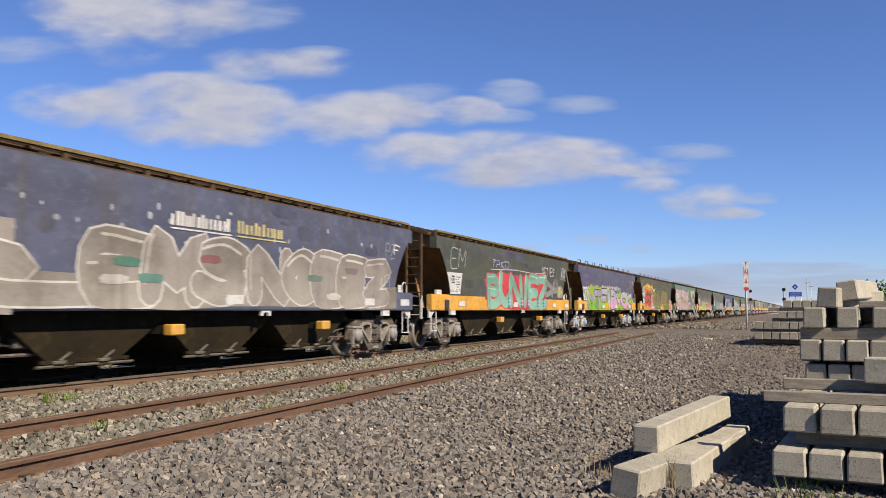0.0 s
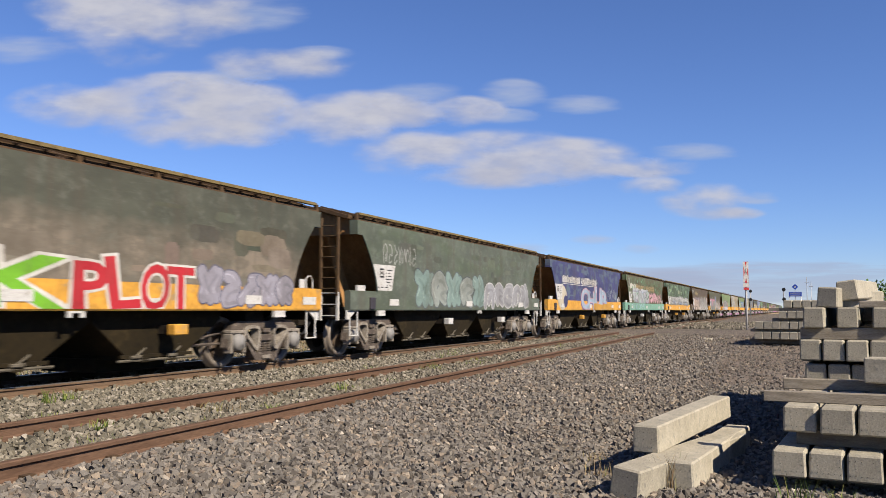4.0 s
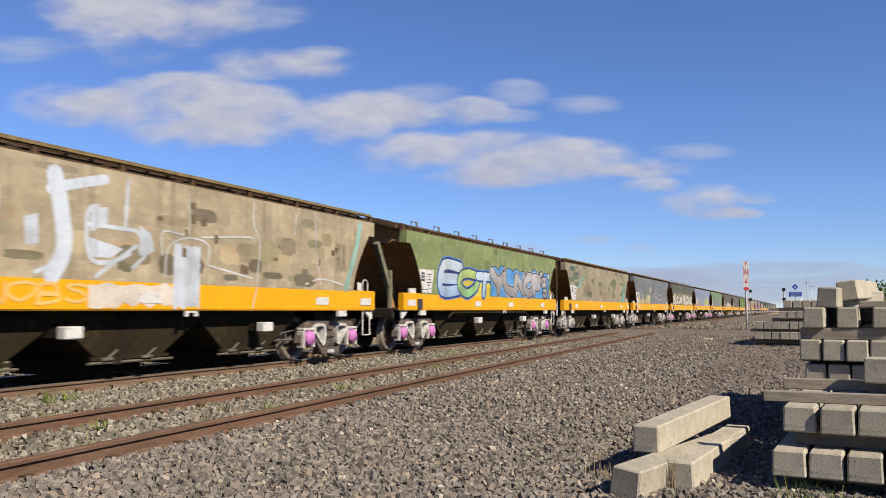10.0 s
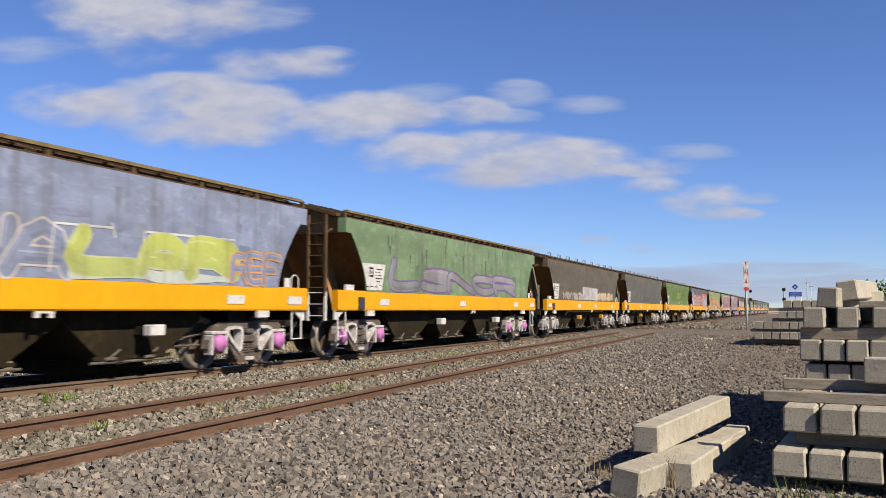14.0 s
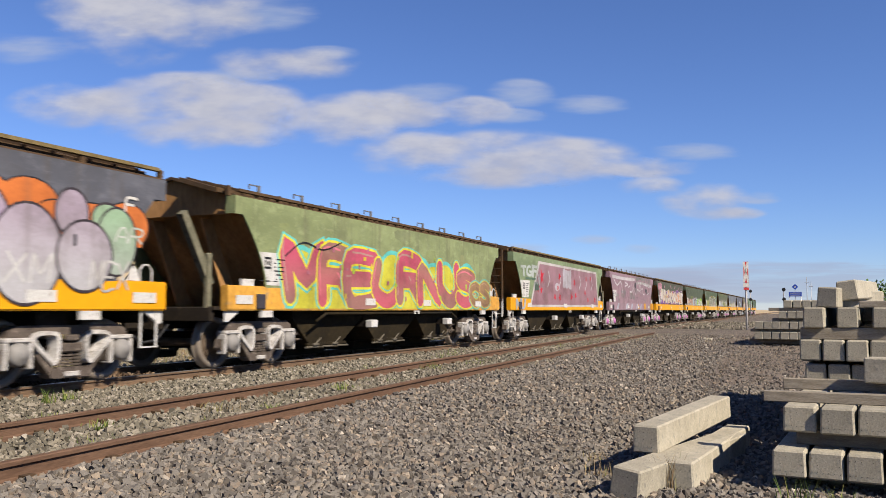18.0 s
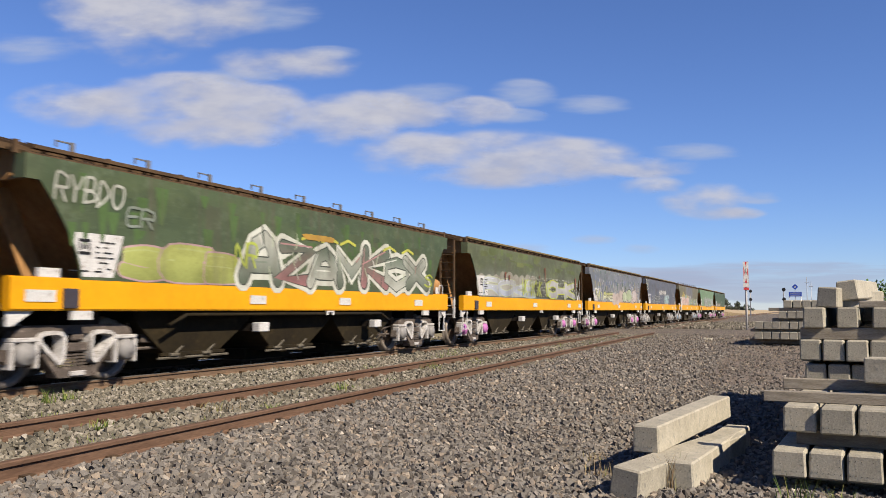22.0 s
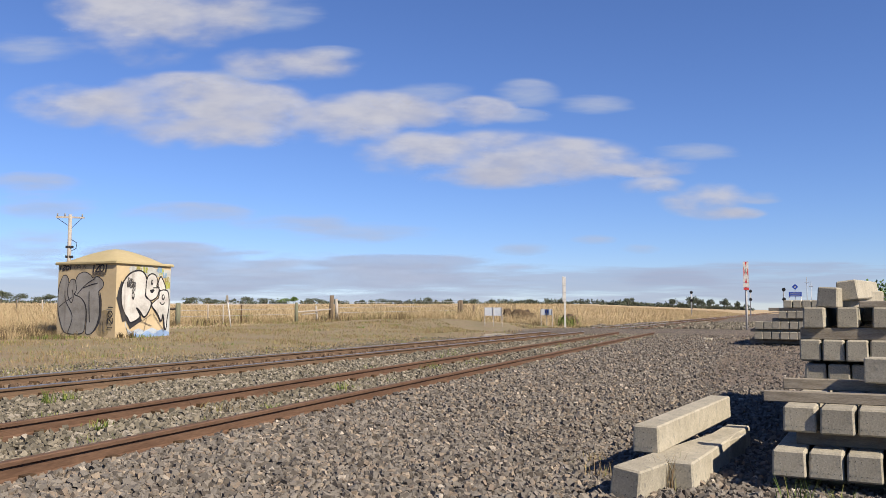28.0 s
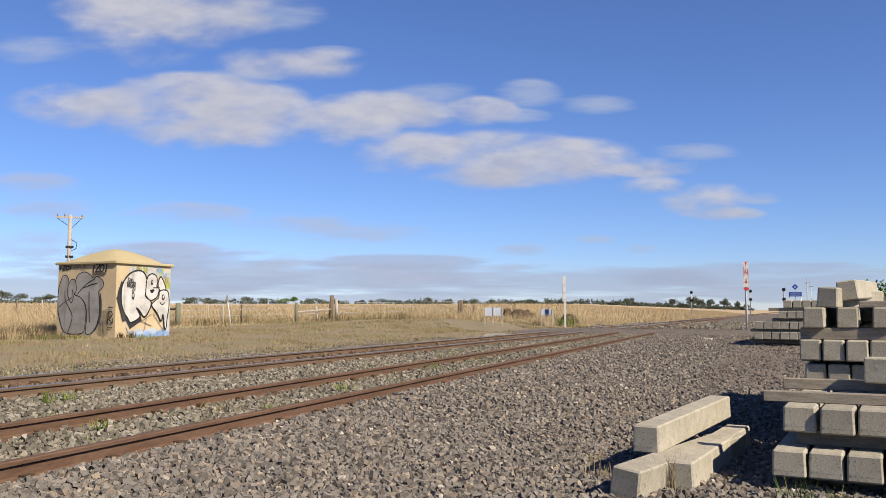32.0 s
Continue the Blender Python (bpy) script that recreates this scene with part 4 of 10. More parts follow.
# far stack
for dx in (0.3, 1.9):
    batten(30.6 + dx, 1.65, -0.135, 2.5, ACROSS, (0.1, 0.15))
row_of(8, 30.5, 1.48, 0.015, 0.275, seed=7, lengths=("far",))
row_of(8, 30.5, 1.46, 0.36, 0.275, seed=8, lengths=("far",))
for dx in (0.25, 1.9):
    batten(30.5 + dx, 1.60, 0.265, 2.4, ACROSS, (0.1, 0.095))
    batten(30.5 + dx, 0.90, 0.61, 1.8, ACROSS, (0.1, 0.108))
    batten(30.5 + dx, 1.0, 0.968, 1.95, ACROSS, (0.2, 0.11))
row_of(5, 30.5, 0.70, 0.718, 0.275, seed=9, lengths=("far",))
row_of(4, 30.55, 0.54, 1.078, 0.29, seed=10, lengths=("far",))


# ---- loose stones ----
def stone_material(name, tones):
    m, nt, b = material(name, 0.92)
    g = nt.nodes.new("ShaderNodeNewGeometry")
    c = ramp(nt, g.outputs["Random Per Island"], tones)
    v = coords(nt)
    n = noise_of(nt, v, 60, 4, 0.7)
    c = mix(nt, 0.45, c, ramp(nt, n, [(0.3, (0.45, 0.43, 0.42)), (0.7, (1.0, 0.98, 0.95))]), "MULTIPLY")
    nt.links.new(toned(nt, c, 0.72), b.inputs["Base Color"])
    bump(nt, b, n, 0.35, 0.006)
    return m


STONES = stone_material("ballast_stone", [(0.0, (0.11, 0.095, 0.08)), (0.4, (0.195, 0.178, 0.158)), (0.72, (0.255, 0.23, 0.20)), (0.88, (0.25, 0.20, 0.155)), (0.98, (0.38, 0.32, 0.25)), (1.0, (0.52, 0.47, 0.40))])
STONES_PALE = stone_material("ballast_stone_pale", [(0.0, (0.12, 0.11, 0.085)), (0.45, (0.205, 0.185, 0.143)), (0.8, (0.275, 0.245, 0.19)), (1.0, (0.40, 0.36, 0.30))])
STONES_RUSTY = stone_material("ballast_stone_rusty", [(0.0, (0.09, 0.06, 0.04)), (0.5, (0.17, 0.115, 0.075)), (0.85, (0.23, 0.165, 0.11)), (1.0, (0.30, 0.24, 0.17))])
cube = np.array([(x, y, z) for z in (-1, 1) for y in (-1, 1) for x in (-1, 1)], float)
QUADS = np.array([(0, 2, 3, 1), (4, 5, 7, 6), (0, 1, 5, 4), (2, 6, 7, 3), (0, 4, 6, 2), (1, 3, 7, 5)])


def scatter(name, label, patches, mat, sink=0.25):
    """Angular stones strewn over patches of ground: x0, x1, y0, y1, number, least and greatest size."""
    rng = np.random.default_rng(len(name) + len(patches))
    allv = []
    for x0, x1, y0, y1, n, s0, s1 in patches:
        px, py = rng.uniform(x0, x1, n), rng.uniform(y0, y1, n)
        keep = np.array([not any(abs(y - c) < 0.085 for c in (MAIN_Y - G, MAIN_Y + G, siding_y(x) - G, siding_y(x) + G)) for x, y in zip(px, py)])
        px, py = px[keep], py[keep]
        n = len(px)
        pz = np.array([gz(x, y) for x, y in zip(px, py)])
        size = rng.uniform(s0, s1, n) * 0.5
        shape = cube[None] * rng.uniform(0.5, 1.05, (n, 1, 3)) + rng.uniform(-0.34, 0.34, (n, 8, 3))
        a, bq, c = rng.uniform(0, 6.28, n), rng.uniform(-3.1, 3.1, n), rng.uniform(-3.1, 3.1, n)
        x, y, z = shape[..., 0], shape[..., 1], shape[..., 2]
        y, z = y * np.cos(bq)[:, None] - z * np.sin(bq)[:, None], y * np.sin(bq)[:, None] + z * np.cos(bq)[:, None]
        x, z = x * np.cos(c)[:, None] - z * np.sin(c)[:, None], x * np.sin(c)[:, None] + z * np.cos(c)[:, None]
        x, y = x * np.cos(a)[:, None] - y * np.sin(a)[:, None], x * np.sin(a)[:, None] + y * np.cos(a)[:, None]
        v = np.stack([x, y, z], -1) * size[:, None, None]
        lift = size * rng.uniform(-sink - 0.25, 1.8, n)
        v += np.stack([px, py, pz + lift], -1)[:, None, :]
        allv.append(v.reshape(-1, 3))
    v = np.concatenate(allv)
    q = (np.arange(len(v) // 8)[:, None, None] * 8 + QUADS[None]).reshape(-1)
    me = bpy.data.meshes.new(name)
    me.vertices.add(len(v))
    me.vertices.foreach_set("co", v.reshape(-1))
    me.loops.add(len(q))
    me.loops.foreach_set("vertex_index", q.astype(np.int32))
    me.polygons.add(len(q) // 4)
    me.polygons.foreach_set("loop_start", np.arange(0, len(q), 4, dtype=np.int32))
    me.update(calc_edges=True)
    me.shade_flat()
    me.materials.append(mat)
    return tagged(new(name, me), label, "gravel", kind="stuff")


scatter("ballast_stones", "angular brown-grey ballast stones beside the siding", [
    (-6.0, 2.0, -6.0, 4.8, 11000, 0.03, 0.065), (2.0, 12.0, -7.0, -1.0, 11000, 0.03, 0.065), (2.0, 9.0, -1.0, 4.85, 80000, 0.02, 0.052), (9.0, 16, -2.0, 5.05, 50000, 0.022, 0.056),
    (16, 27, 2.0, 5.4, 16000, 0.025, 0.065), (16, 27, -3, 2.0, 5000, 0.02, 0.05), (27, 38.5, 2.6, 5.8, 8000, 0.03, 0.065), (27, 38.5, -4, 2.6, 2500, 0.025, 0.06)], STONES)
scatter("track_ballast", "pale grey ballast stones between the rails", [
    (2, 18, 4.95, 9.3, 34000, 0.026, 0.06), (18, 38.5, 5.3, 9.3, 13000, 0.035, 0.075),
    (2, 20, 11.1, 12.6, 5500, 0.045, 0.08), (20, 38.5, 11.1, 12.8, 3000, 0.05, 0.09), (49, 75, 3, 13, 4000, 0.08, 0.14), (4, 38.5, 12.4, 14.2, 9000, 0.04, 0.08), (4, 38.5, 14.0, 17.5, 6000, 0.03, 0.07)], STONES_PALE)

scatter("stained_ballast", "rust-brown ballast between the main line rails", [(2, 20, 9.5, 11.0, 5500, 0.04, 0.075), (20, 38.5, 9.5, 11.0, 4200, 0.045, 0.08)], STONES_RUSTY, 0.9)


# ---- grass, weeds ----
def blade_material(name, tones, rough=0.8):
    m, nt, b = material(name, rough)
    g = nt.nodes.new("ShaderNodeNewGeometry")
    nt.links.new(toned(nt, ramp(nt, g.outputs["Random Per Island"], tones), 0.70), b.inputs["Base Color"])
    return m


STRAW = blade_material("dry_grass", [(0.0, (0.33, 0.24, 0.13)), (0.5, (0.47, 0.36, 0.21)), (0.85, (0.60, 0.48, 0.30)), (1.0, (0.36, 0.33, 0.16))])
SHORT = blade_material("short_dry_grass", [(0.0, (0.22, 0.15, 0.08)), (0.5, (0.36, 0.27, 0.155)), (0.8, (0.27, 0.24, 0.105)), (1.0, (0.20, 0.22, 0.07))])
GREENW = blade_material("green_weed", [(0.0, (0.09, 0.14, 0.03)), (0.6, (0.16, 0.22, 0.05)), (1.0, (0.32, 0.31, 0.09))])
DARKW = blade_material("dark_dry_weed", [(0.0, (0.09, 0.06, 0.035)), (0.6, (0.17, 0.125, 0.07)), (1.0, (0.24, 0.19, 0.09))])


def blades(points, seed, mat, name, label, category="grass", kind="stuff", group=""):
    """Bent two-piece blades; each point gives x, y, z, height, width, lean."""
    rng = random.Random(seed)
    verts, faces = [], []
    for x, y, z, h, w, lean in points:
        a, l = rng.uniform(0, 6.283), rng.uniform(0.1, 1) * lean * h
        dx, dy = math.cos(a) * w / 2, math.sin(a) * w / 2
        d = rng.uniform(0, 6.283)
        lx, ly = math.cos(d) * l, math.sin(d) * l
        i = len(verts)
        verts += [(x - dx, y - dy, z), (x + dx, y + dy, z), (x + dx * 0.7 + lx * 0.35, y + dy * 0.7 + ly * 0.35, z + h * 0.6), (x - dx * 0.7 + lx * 0.35, y - dy * 0.7 + ly * 0.35, z + h * 0.6), (x + lx, y + ly, z + h)]
        faces += [(i, i + 1, i + 2, i + 3), (i + 3, i + 2, i + 4)]
    me = bpy.data.meshes.new(name)
    me.from_pydata(verts, [], faces)
    me.materials.append(mat)
    return tagged(new(name, me), label, category, group, kind)


EDGE = [(-40, 30), (24, 30.5), (38.8, 34.5), (52.6, 30.2), (58.3, 22.5), (62, 15.2), (1000, 15.2)]


def edge_y(x):
    """Where the tall grass begins."""
    for (x0, y0), (x1, y1) in zip(EDGE, EDGE[1:]):
        if x <= x1:
            return y0 + (y1 - y0) * (x - x0) / (x1 - x0)
    return EDGE[-1][1]


HUT = (27.4, 26.85)
rng = random.Random(3)
pts = []
while len(pts) < 240000:
    far = rng.random() ** 2.2
    x = rng.uniform(5, 75) if rng.random() < 0.75 else rng.uniform(60, 260)
    y = edge_y(x) + far * (90 if x < 75 else 60) + rng.gauss(0, 0.5)
    if HUT[0] - 0.3 < x < HUT[0] + 5.5 and y < HUT[1] + 4:
        continue
    clump = noise.noise(Vector((x * 0.25, y * 0.25, 3)))
    d = math.hypot(x, y)
    h = (0.75 + 0.3 * clump) * rng.uniform(0.6, 1.25) * lerp(0.55, 1, (y - edge_y(x)) / 4)
    if d > 95:
        h *= 1.15
    pts.append((x, y, gz(x, y) - 0.03, h * (0.75 + 0.5 * abs(noise.noise(Vector((x * 0.9, y * 0.9, 7))))), 0.007 + d * 0.00028, 0.75))
blades(pts, 4, STRAW, "tall_dry_grass", "waist-high straw-coloured grass in the field")
pts = []
while len(pts) < 42000:
    x, y = rng.uniform(4, 62), rng.uniform(12.6, 33)
    if y > edge_y(x) + 1 or 0 < x - 39.5 - 1.6 * max(0, y - 14) < 9.5 or (HUT[0] - 0.1 < x < HUT[0] + 4.2 and HUT[1] - 0.1 < y < HUT[1] + 3):
        continue
    patchy = noise.noise(Vector((x * 0.35, y * 0.5, 9)))
    if patchy < rng.uniform(-0.5, 0.35):
        continue
    pts.append((x, y, gz(x, y) - 0.02, rng.uniform(0.03, 0.13) * (1 + 1.4 * max(0, patchy)), 0.012 + 0.0004 * x, 0.9))
blades(pts, 5, SHORT, "short_dry_grass", "short patchy grass, brown and green, on bare earth")


def tuft(x, y, h, n, mat, spread=0.12, name="weed_tuft", label="small weed tuft growing in the ballast", w=0.012):
    r = random.Random(int(x * 977 + y * 131))
    p = [(x + r.gauss(0, spread), y + r.gauss(0, spread), gz(x, y) - 0.02, h * r.uniform(0.5, 1.1), w, 0.6) for _ in range(n)]
    return blades(p, int(x * 31 + y * 7), mat, name, label, "weed", "stuff")


r = random.Random(11)
for k in range(60):
    x = r.uniform(5, 36)
    s = siding_y(x)
    y = r.choice((s + r.uniform(-0.7, 0.7), s + r.uniform(-0.7, 0.7), s + r.uniform(0.9, 2.4)))
    tuft(x, y, r.uniform(0.08, 0.2), 26, r.choice((GREENW, GREENW, SHORT)))
for x, y, h in ((7.6, 8.5, 0.24), (7.9, 8.45, 0.22), (6.2, 6.2, 0.16), (5.1, 6.35, 0.15), (8.1, 5.6, 0.15), (10.4, 6.0, 0.2)):
    tuft(x, y, h, 40, GREENW, 0.05)
for x, y, h, m in ((6.7, 0.98, 0.34, SHORT), (6.2, 0.05, 0.30, GREENW), (6.45, -0.25, 0.2, GREENW), (7.6, 1.75, 0.16, SHORT), (6.95, 1.55, 0.18, SHORT)):
    tuft(x, y, h, 40, m, 0.06, label="dry weed standing among the loose bearers", w=0.008)
for k in range(34):
    x = r.uniform(18, 60)
    y = edge_y(x) - r.uniform(0.3, 3.5)
    if HUT[0] - 0.6 < x < HUT[0] + 4.4 and y > HUT[1] - 0.3:
        continue
    tuft(x, y, r.uniform(0.35, 0.75), 60, r.choice((DARKW, DARKW, SHORT)), 0.3, "dry_weed", "dark dry weed stalks at the edge of the field", 0.025)
for x, y, h in ((26.9, 28.6, 0.16), (26.8, 29.7, 0.2), (26.2, 29.2, 0.14), (25.6, 29.2, 0.14), (28.6, 26.6, 0.2), (57, 29.5, 0.5), (64, 31.5, 0.6), (45.5, 33.6, 0.6), (61.5, 16.2, 0.9), (62, 16.4, 0.8), (60, 25, 0.6)):
    tuft(x, y, h, 130, GREENW, 0.45, "green_weed", "green weeds growing by the grass edge", 0.03)
for x, y, h in ((26.3, 30.4, 0.75), (25.6, 31.2, 0.6), (26.8, 31.6, 0.7), (24.6, 30.9, 0.5), (23.4, 30.8, 0.45), (27.2, 30.5, 0.45), (22.2, 31.0, 0.4), (27.5, 26.6, 0.3), (28.05, 26.55, 0.35)):
    tuft(x, y, h, 70, DARKW, 0.3 if x < 27.3 else 0.06, "dry_weed", "dark dry weed stalks growing beside the hut", 0.03)


pts, gpts, dpts = [], [], []
for k in range(900):
    x, y = r.uniform(5, 62), 12.4 + 20 * r.random() ** 1.6
    if -0.5 < x - 39.5 - 1.6 * max(0, y - 14) < 10 or y > edge_y(x) - 0.5 or (HUT[0] - 0.4 < x < HUT[0] + 4.4 and y > HUT[1] - 0.3):
        continue
    row, n = r.choice(((pts, 16), (gpts, 24), (dpts, 16), (dpts, 14)))
    h, sp = r.uniform(0.05, 0.17), r.uniform(0.12, 0.45)
    for _ in range(n):
        row.append((x + r.gauss(0, sp), y + r.gauss(0, sp), gz(x, y) - 0.02, h * r.uniform(0.4, 1.15), 0.012 + 0.0003 * x, 0.8))
blades(pts, 31, STRAW, "dry_grass_tufts", "straw-coloured grass tufts on the far side of the line")
blades(gpts, 32, GREENW, "green_grass_tufts", "green grass tufts on the far side of the line")
blades(dpts, 33, DARKW, "dark_weed_tufts", "dark dry weeds on the far side of the line")


# ---- hut ----
HUT_WALL = worn("cream_render", (0.56, 0.44, 0.265), (0.64, 0.51, 0.32), 0.6, 0.85, fine=0.1)
HUT_ROOF = worn("cream_roof", (0.44, 0.365, 0.20), (0.52, 0.43, 0.25), 0.8, 0.85, fine=0.12)
HL, HH, HZ = 3.35, 3.2, -0.22
hut = thing("trackside_hut", "cream rendered square hut with low domed roof and graffiti", "hut", at=(HUT[0], HUT[1], HZ))
T = 0.2
for c, s in (((HL / 2, T / 2, HH / 2), (HL, T, HH)), ((HL / 2, HL - T / 2, HH / 2), (HL, T, HH)), ((T / 2, HL / 2, HH / 2), (T, HL - 2 * T, HH)), ((HL - T / 2, HL / 2, HH / 2), (T, HL - 2 * T, HH))):
    bm = bmesh.new()
    box(bm, c, s)
    part("wall", bm, HUT_WALL, hut)
bm = bmesh.new()
box(bm, (HL / 2, HL / 2, HH + 0.065), (HL + 0.22, HL + 0.22, 0.13), bev=0.03)
N, rows = 20, []
for i in range(N + 1):
    rows.append([])
    for j in range(N + 1):
        a, b = 2 * i / N - 1, 2 * j / N - 1
        far = (abs(a) ** 4 + abs(b) ** 4) ** 0.25
        rows[-1].append(bm.verts.new((HL / 2 + a * (HL / 2 + 0.09), HL / 2 + b * (HL / 2 + 0.09), HH + 0.122 + 0.66 * max(0, 1 - far ** 1.45) + 0.012 * noise.noise(Vector((a * 3, b * 3, 5))))))
for i in range(N):
    for j in range(N):
        bm.faces.new((rows[i][j], rows[i + 1][j], rows[i + 1][j + 1], rows[i][j + 1]))
part("roof", tidy(bm), HUT_ROOF, hut, "low domed cream roof with a thick eave slab")
bm = bmesh.new()
box(bm, (HL + 0.8, 0.9, -0.02), (1.59, 1.5, 0.12))
part("slab", bm, HUT_ROOF, hut, "pale concrete slab beside the wall")


# ---- poles, signs, signals ----
def ground_at(x, y):
    return gz(x, y)


POLE_WOOD = worn("grey_pole_timber", (0.32, 0.29, 0.25), (0.50, 0.46, 0.41), 3, 0.9, stretch=(6, 6, 0.6))
pole = thing("power_pole", "weathered grey power pole with one crossarm and insulators", "power pole", at=(44.7, 48.3, ground_at(44.7, 48.3)))
bm = bmesh.new()
rod(bm, (0, 0, -0.3), (0, 0, 7.35), 0.17, 10, r2=0.12)
part("pole", bm, POLE_WOOD, pole)
bm = bmesh.new()
box(bm, (0, 0, 0), (1.9, 0.1, 0.13), rot=Matrix.Rotation(radians(-52), 3, "Z"))
part("crossarm", bm, POLE_WOOD, pole, at=(0, 0, 7.15))
ca, sa = math.cos(radians(-52)), math.sin(radians(-52))
for k in (-0.85, -0.35, 0.8):
    bm = bmesh.new()
    rod(bm, (k * ca, k * sa, 7.2), (k * ca, k * sa, 7.42), 0.05, 8)
    part("insulator", bm, GREYCAP, pole)
bm = bmesh.new()
for a, b in (((-0.9, 0, 7.1), (-0.05, 0, 6.5)), ((0.8, 0, 7.1), (0.3, 0, 6.6)), ((0.3, 0, 6.6), (0.05, 0, 6.3)), ((0.05, 0, 5.6), (0.5, 0, 5.3)), ((0.5, 0, 5.3), (0.45, 0, 4.9)), ((0.45, 0, 4.9), (0.1, 0, 4.7))):
    rod(bm, (a[0] * ca, a[0] * sa, a[2]), (b[0] * ca, b[0] * sa, b[2]), 0.022, 5)
part("cable", bm, BLACK, pole, "hanging black service cable")
for z in (4.3, 5.0):
    bm = bmesh.new()
    box(bm, (0.02, 0, z), (0.5, 0.3, 0.16), rot=Matrix.Rotation(radians(-52), 3, "Z"))
    part("pole_box", bm, BLACK, pole, "dark bracket box")

RED = plain("sign_red", (0.55, 0.05, 0.05), 0.5)
SIGN_BACK = worn("sign_back_grey", (0.42, 0.46, 0.52), (0.55, 0.59, 0.66), 3, 0.5, 0.2)
BLUE = plain("sign_blue", (0.03, 0.08, 0.45), 0.5)
xs_ = thing("crossing_sign", "narrow red sign with white cross on a white post", "railway sign", at=pose(45.6, 2.55, ground_at(45.6, 2.55), 0, 0, 14))
bm = bmesh.new()
rod(bm, (0, 0, -0.2), (0, 0, 3.45), 0.055, 10)
part("post", bm, WHITE, xs_)
bm = bmesh.new()
box(bm, (-0.075, 0, 2.95), (0.02, 0.26, 1.08))
panel = part("panel", bm, RED, xs_, "red panel")
bm = bmesh.new()
for s in (-1, 1):
    box(bm, (-0.089, 0, 2.95), (0.006, 0.10, 1.06), rot=Matrix.Rotation(s * radians(11), 3, "X"))
for y in (-0.125, 0.125):
    box(bm, (-0.088, y, 2.95), (0.005, 0.015, 1.08))
part("cross", bm, WHITE, panel, "white diagonal cross")
bm = bmesh.new()
box(bm, (-0.075, 0, 2.29), (0.02, 0.30, 0.2))
part("plate", bm, WHITE, xs_, "small white plate")
bm = bmesh.new()
box(bm, (-0.075, 0, 2.10), (0.02, 0.26, 0.13))
part("plate", bm, RED, xs_, "small red plate")

wp = thing("marker_post", "tall white post with a narrow white panel", "post", at=pose(58.6, 15.5, ground_at(58.6, 15.5), 0, 0, 20))
bm = bmesh.new()
box(bm, (0, 0, 1.75), (0.10, 0.13, 3.8), bev=0.01)
part("post", bm, WHITE, wp)
bm = bmesh.new()
box(bm, (-0.06, 0.10, 2.75), (0.03, 0.15, 1.8), bev=0.008)
part("panel", bm, WHITE, wp, "narrow white panel")
for z in (2.0, 2.5, 3.0):
    bm = bmesh.new()
    box(bm, (-0.05, 0.05, z), (0.05, 0.26, 0.04))
    part("clamp", bm, GALV, wp)


def board(x, y, rz, w, h, z0, legs, tilt=0.0, emblem=False):
    t = thing("sign_board", "pale grey-blue back of a sign board on posts", "sign", "sign boards", at=pose(x, y, ground_at(x, y), 0, tilt, rz))
    bm = bmesh.new()
    box(bm, (0.05, 0, z0 + h / 2), (0.02, w, h))
    part("panel", bm, SIGN_BACK, t)
    for k in range(legs):
        bm = bmesh.new()
        yy = (k / (legs - 1) - 0.5) * (w - 0.08)
        box(bm, (0, yy, (z0 + h) / 2 - 0.1), (0.06, 0.06, z0 + h + 0.22), bev=0.008)
        part("leg", bm, POLE_WOOD, t)
    if emblem:
        bm = bmesh.new()
        extrude(bm, [(-0.12, 0.38), (0.12, 0.38), (0.12, 0.2), (0, 0.05), (-0.12, 0.2)], "x", 0.03, 0.045)
        bm.transform(Matrix.Translation((-0.02, 0, z0)))
        part("shield", tidy(bm), BLUE, t, "small dark shield shape")
    return t


board(53.75, 19.2, 24, 1.25, 0.55, 0.7, 3, 3)
board(59.1, 17.0, 24, 0.9, 0.45, 0.8, 3, 0, True)


def signal(x, y, h, heads, label="railway signal mast with round black heads"):
    t = thing("railway_signal", label, "signal", "railway signals", at=pose(x, y, ground_at(x, y), 0, 0, 8))
    bm = bmesh.new()
    rod(bm, (0, 0, -0.3), (0, 0, h - 0.2), 0.07, 8)
    part("mast", bm, GALV, t)
    bm = bmesh.new()
    box(bm, (0.3, 0, h * 0.45), (0.05, 0.16, h * 0.9))
    part("ladder", bm, GALV, t)
    for z in heads:
        bm = bmesh.new()
        rod(bm, (-0.16, 0, z), (-0.10, 0, z), 0.26, 18)
        hd = part("head", bm, BLACK, t, "round black signal head")
        bm = bmesh.new()
        rod(bm, (-0.34, 0, z), (-0.16, 0, z), 0.14, 10)
        part("hood", bm, BLACK, hd)
    return t


signal(150, 17.3, 4.6, (4.3, 2.9))
signal(132, 2.2, 4.4, (4.1, 2.7))
signal(150, 7.7, 4.6, (4.3, 2.9))

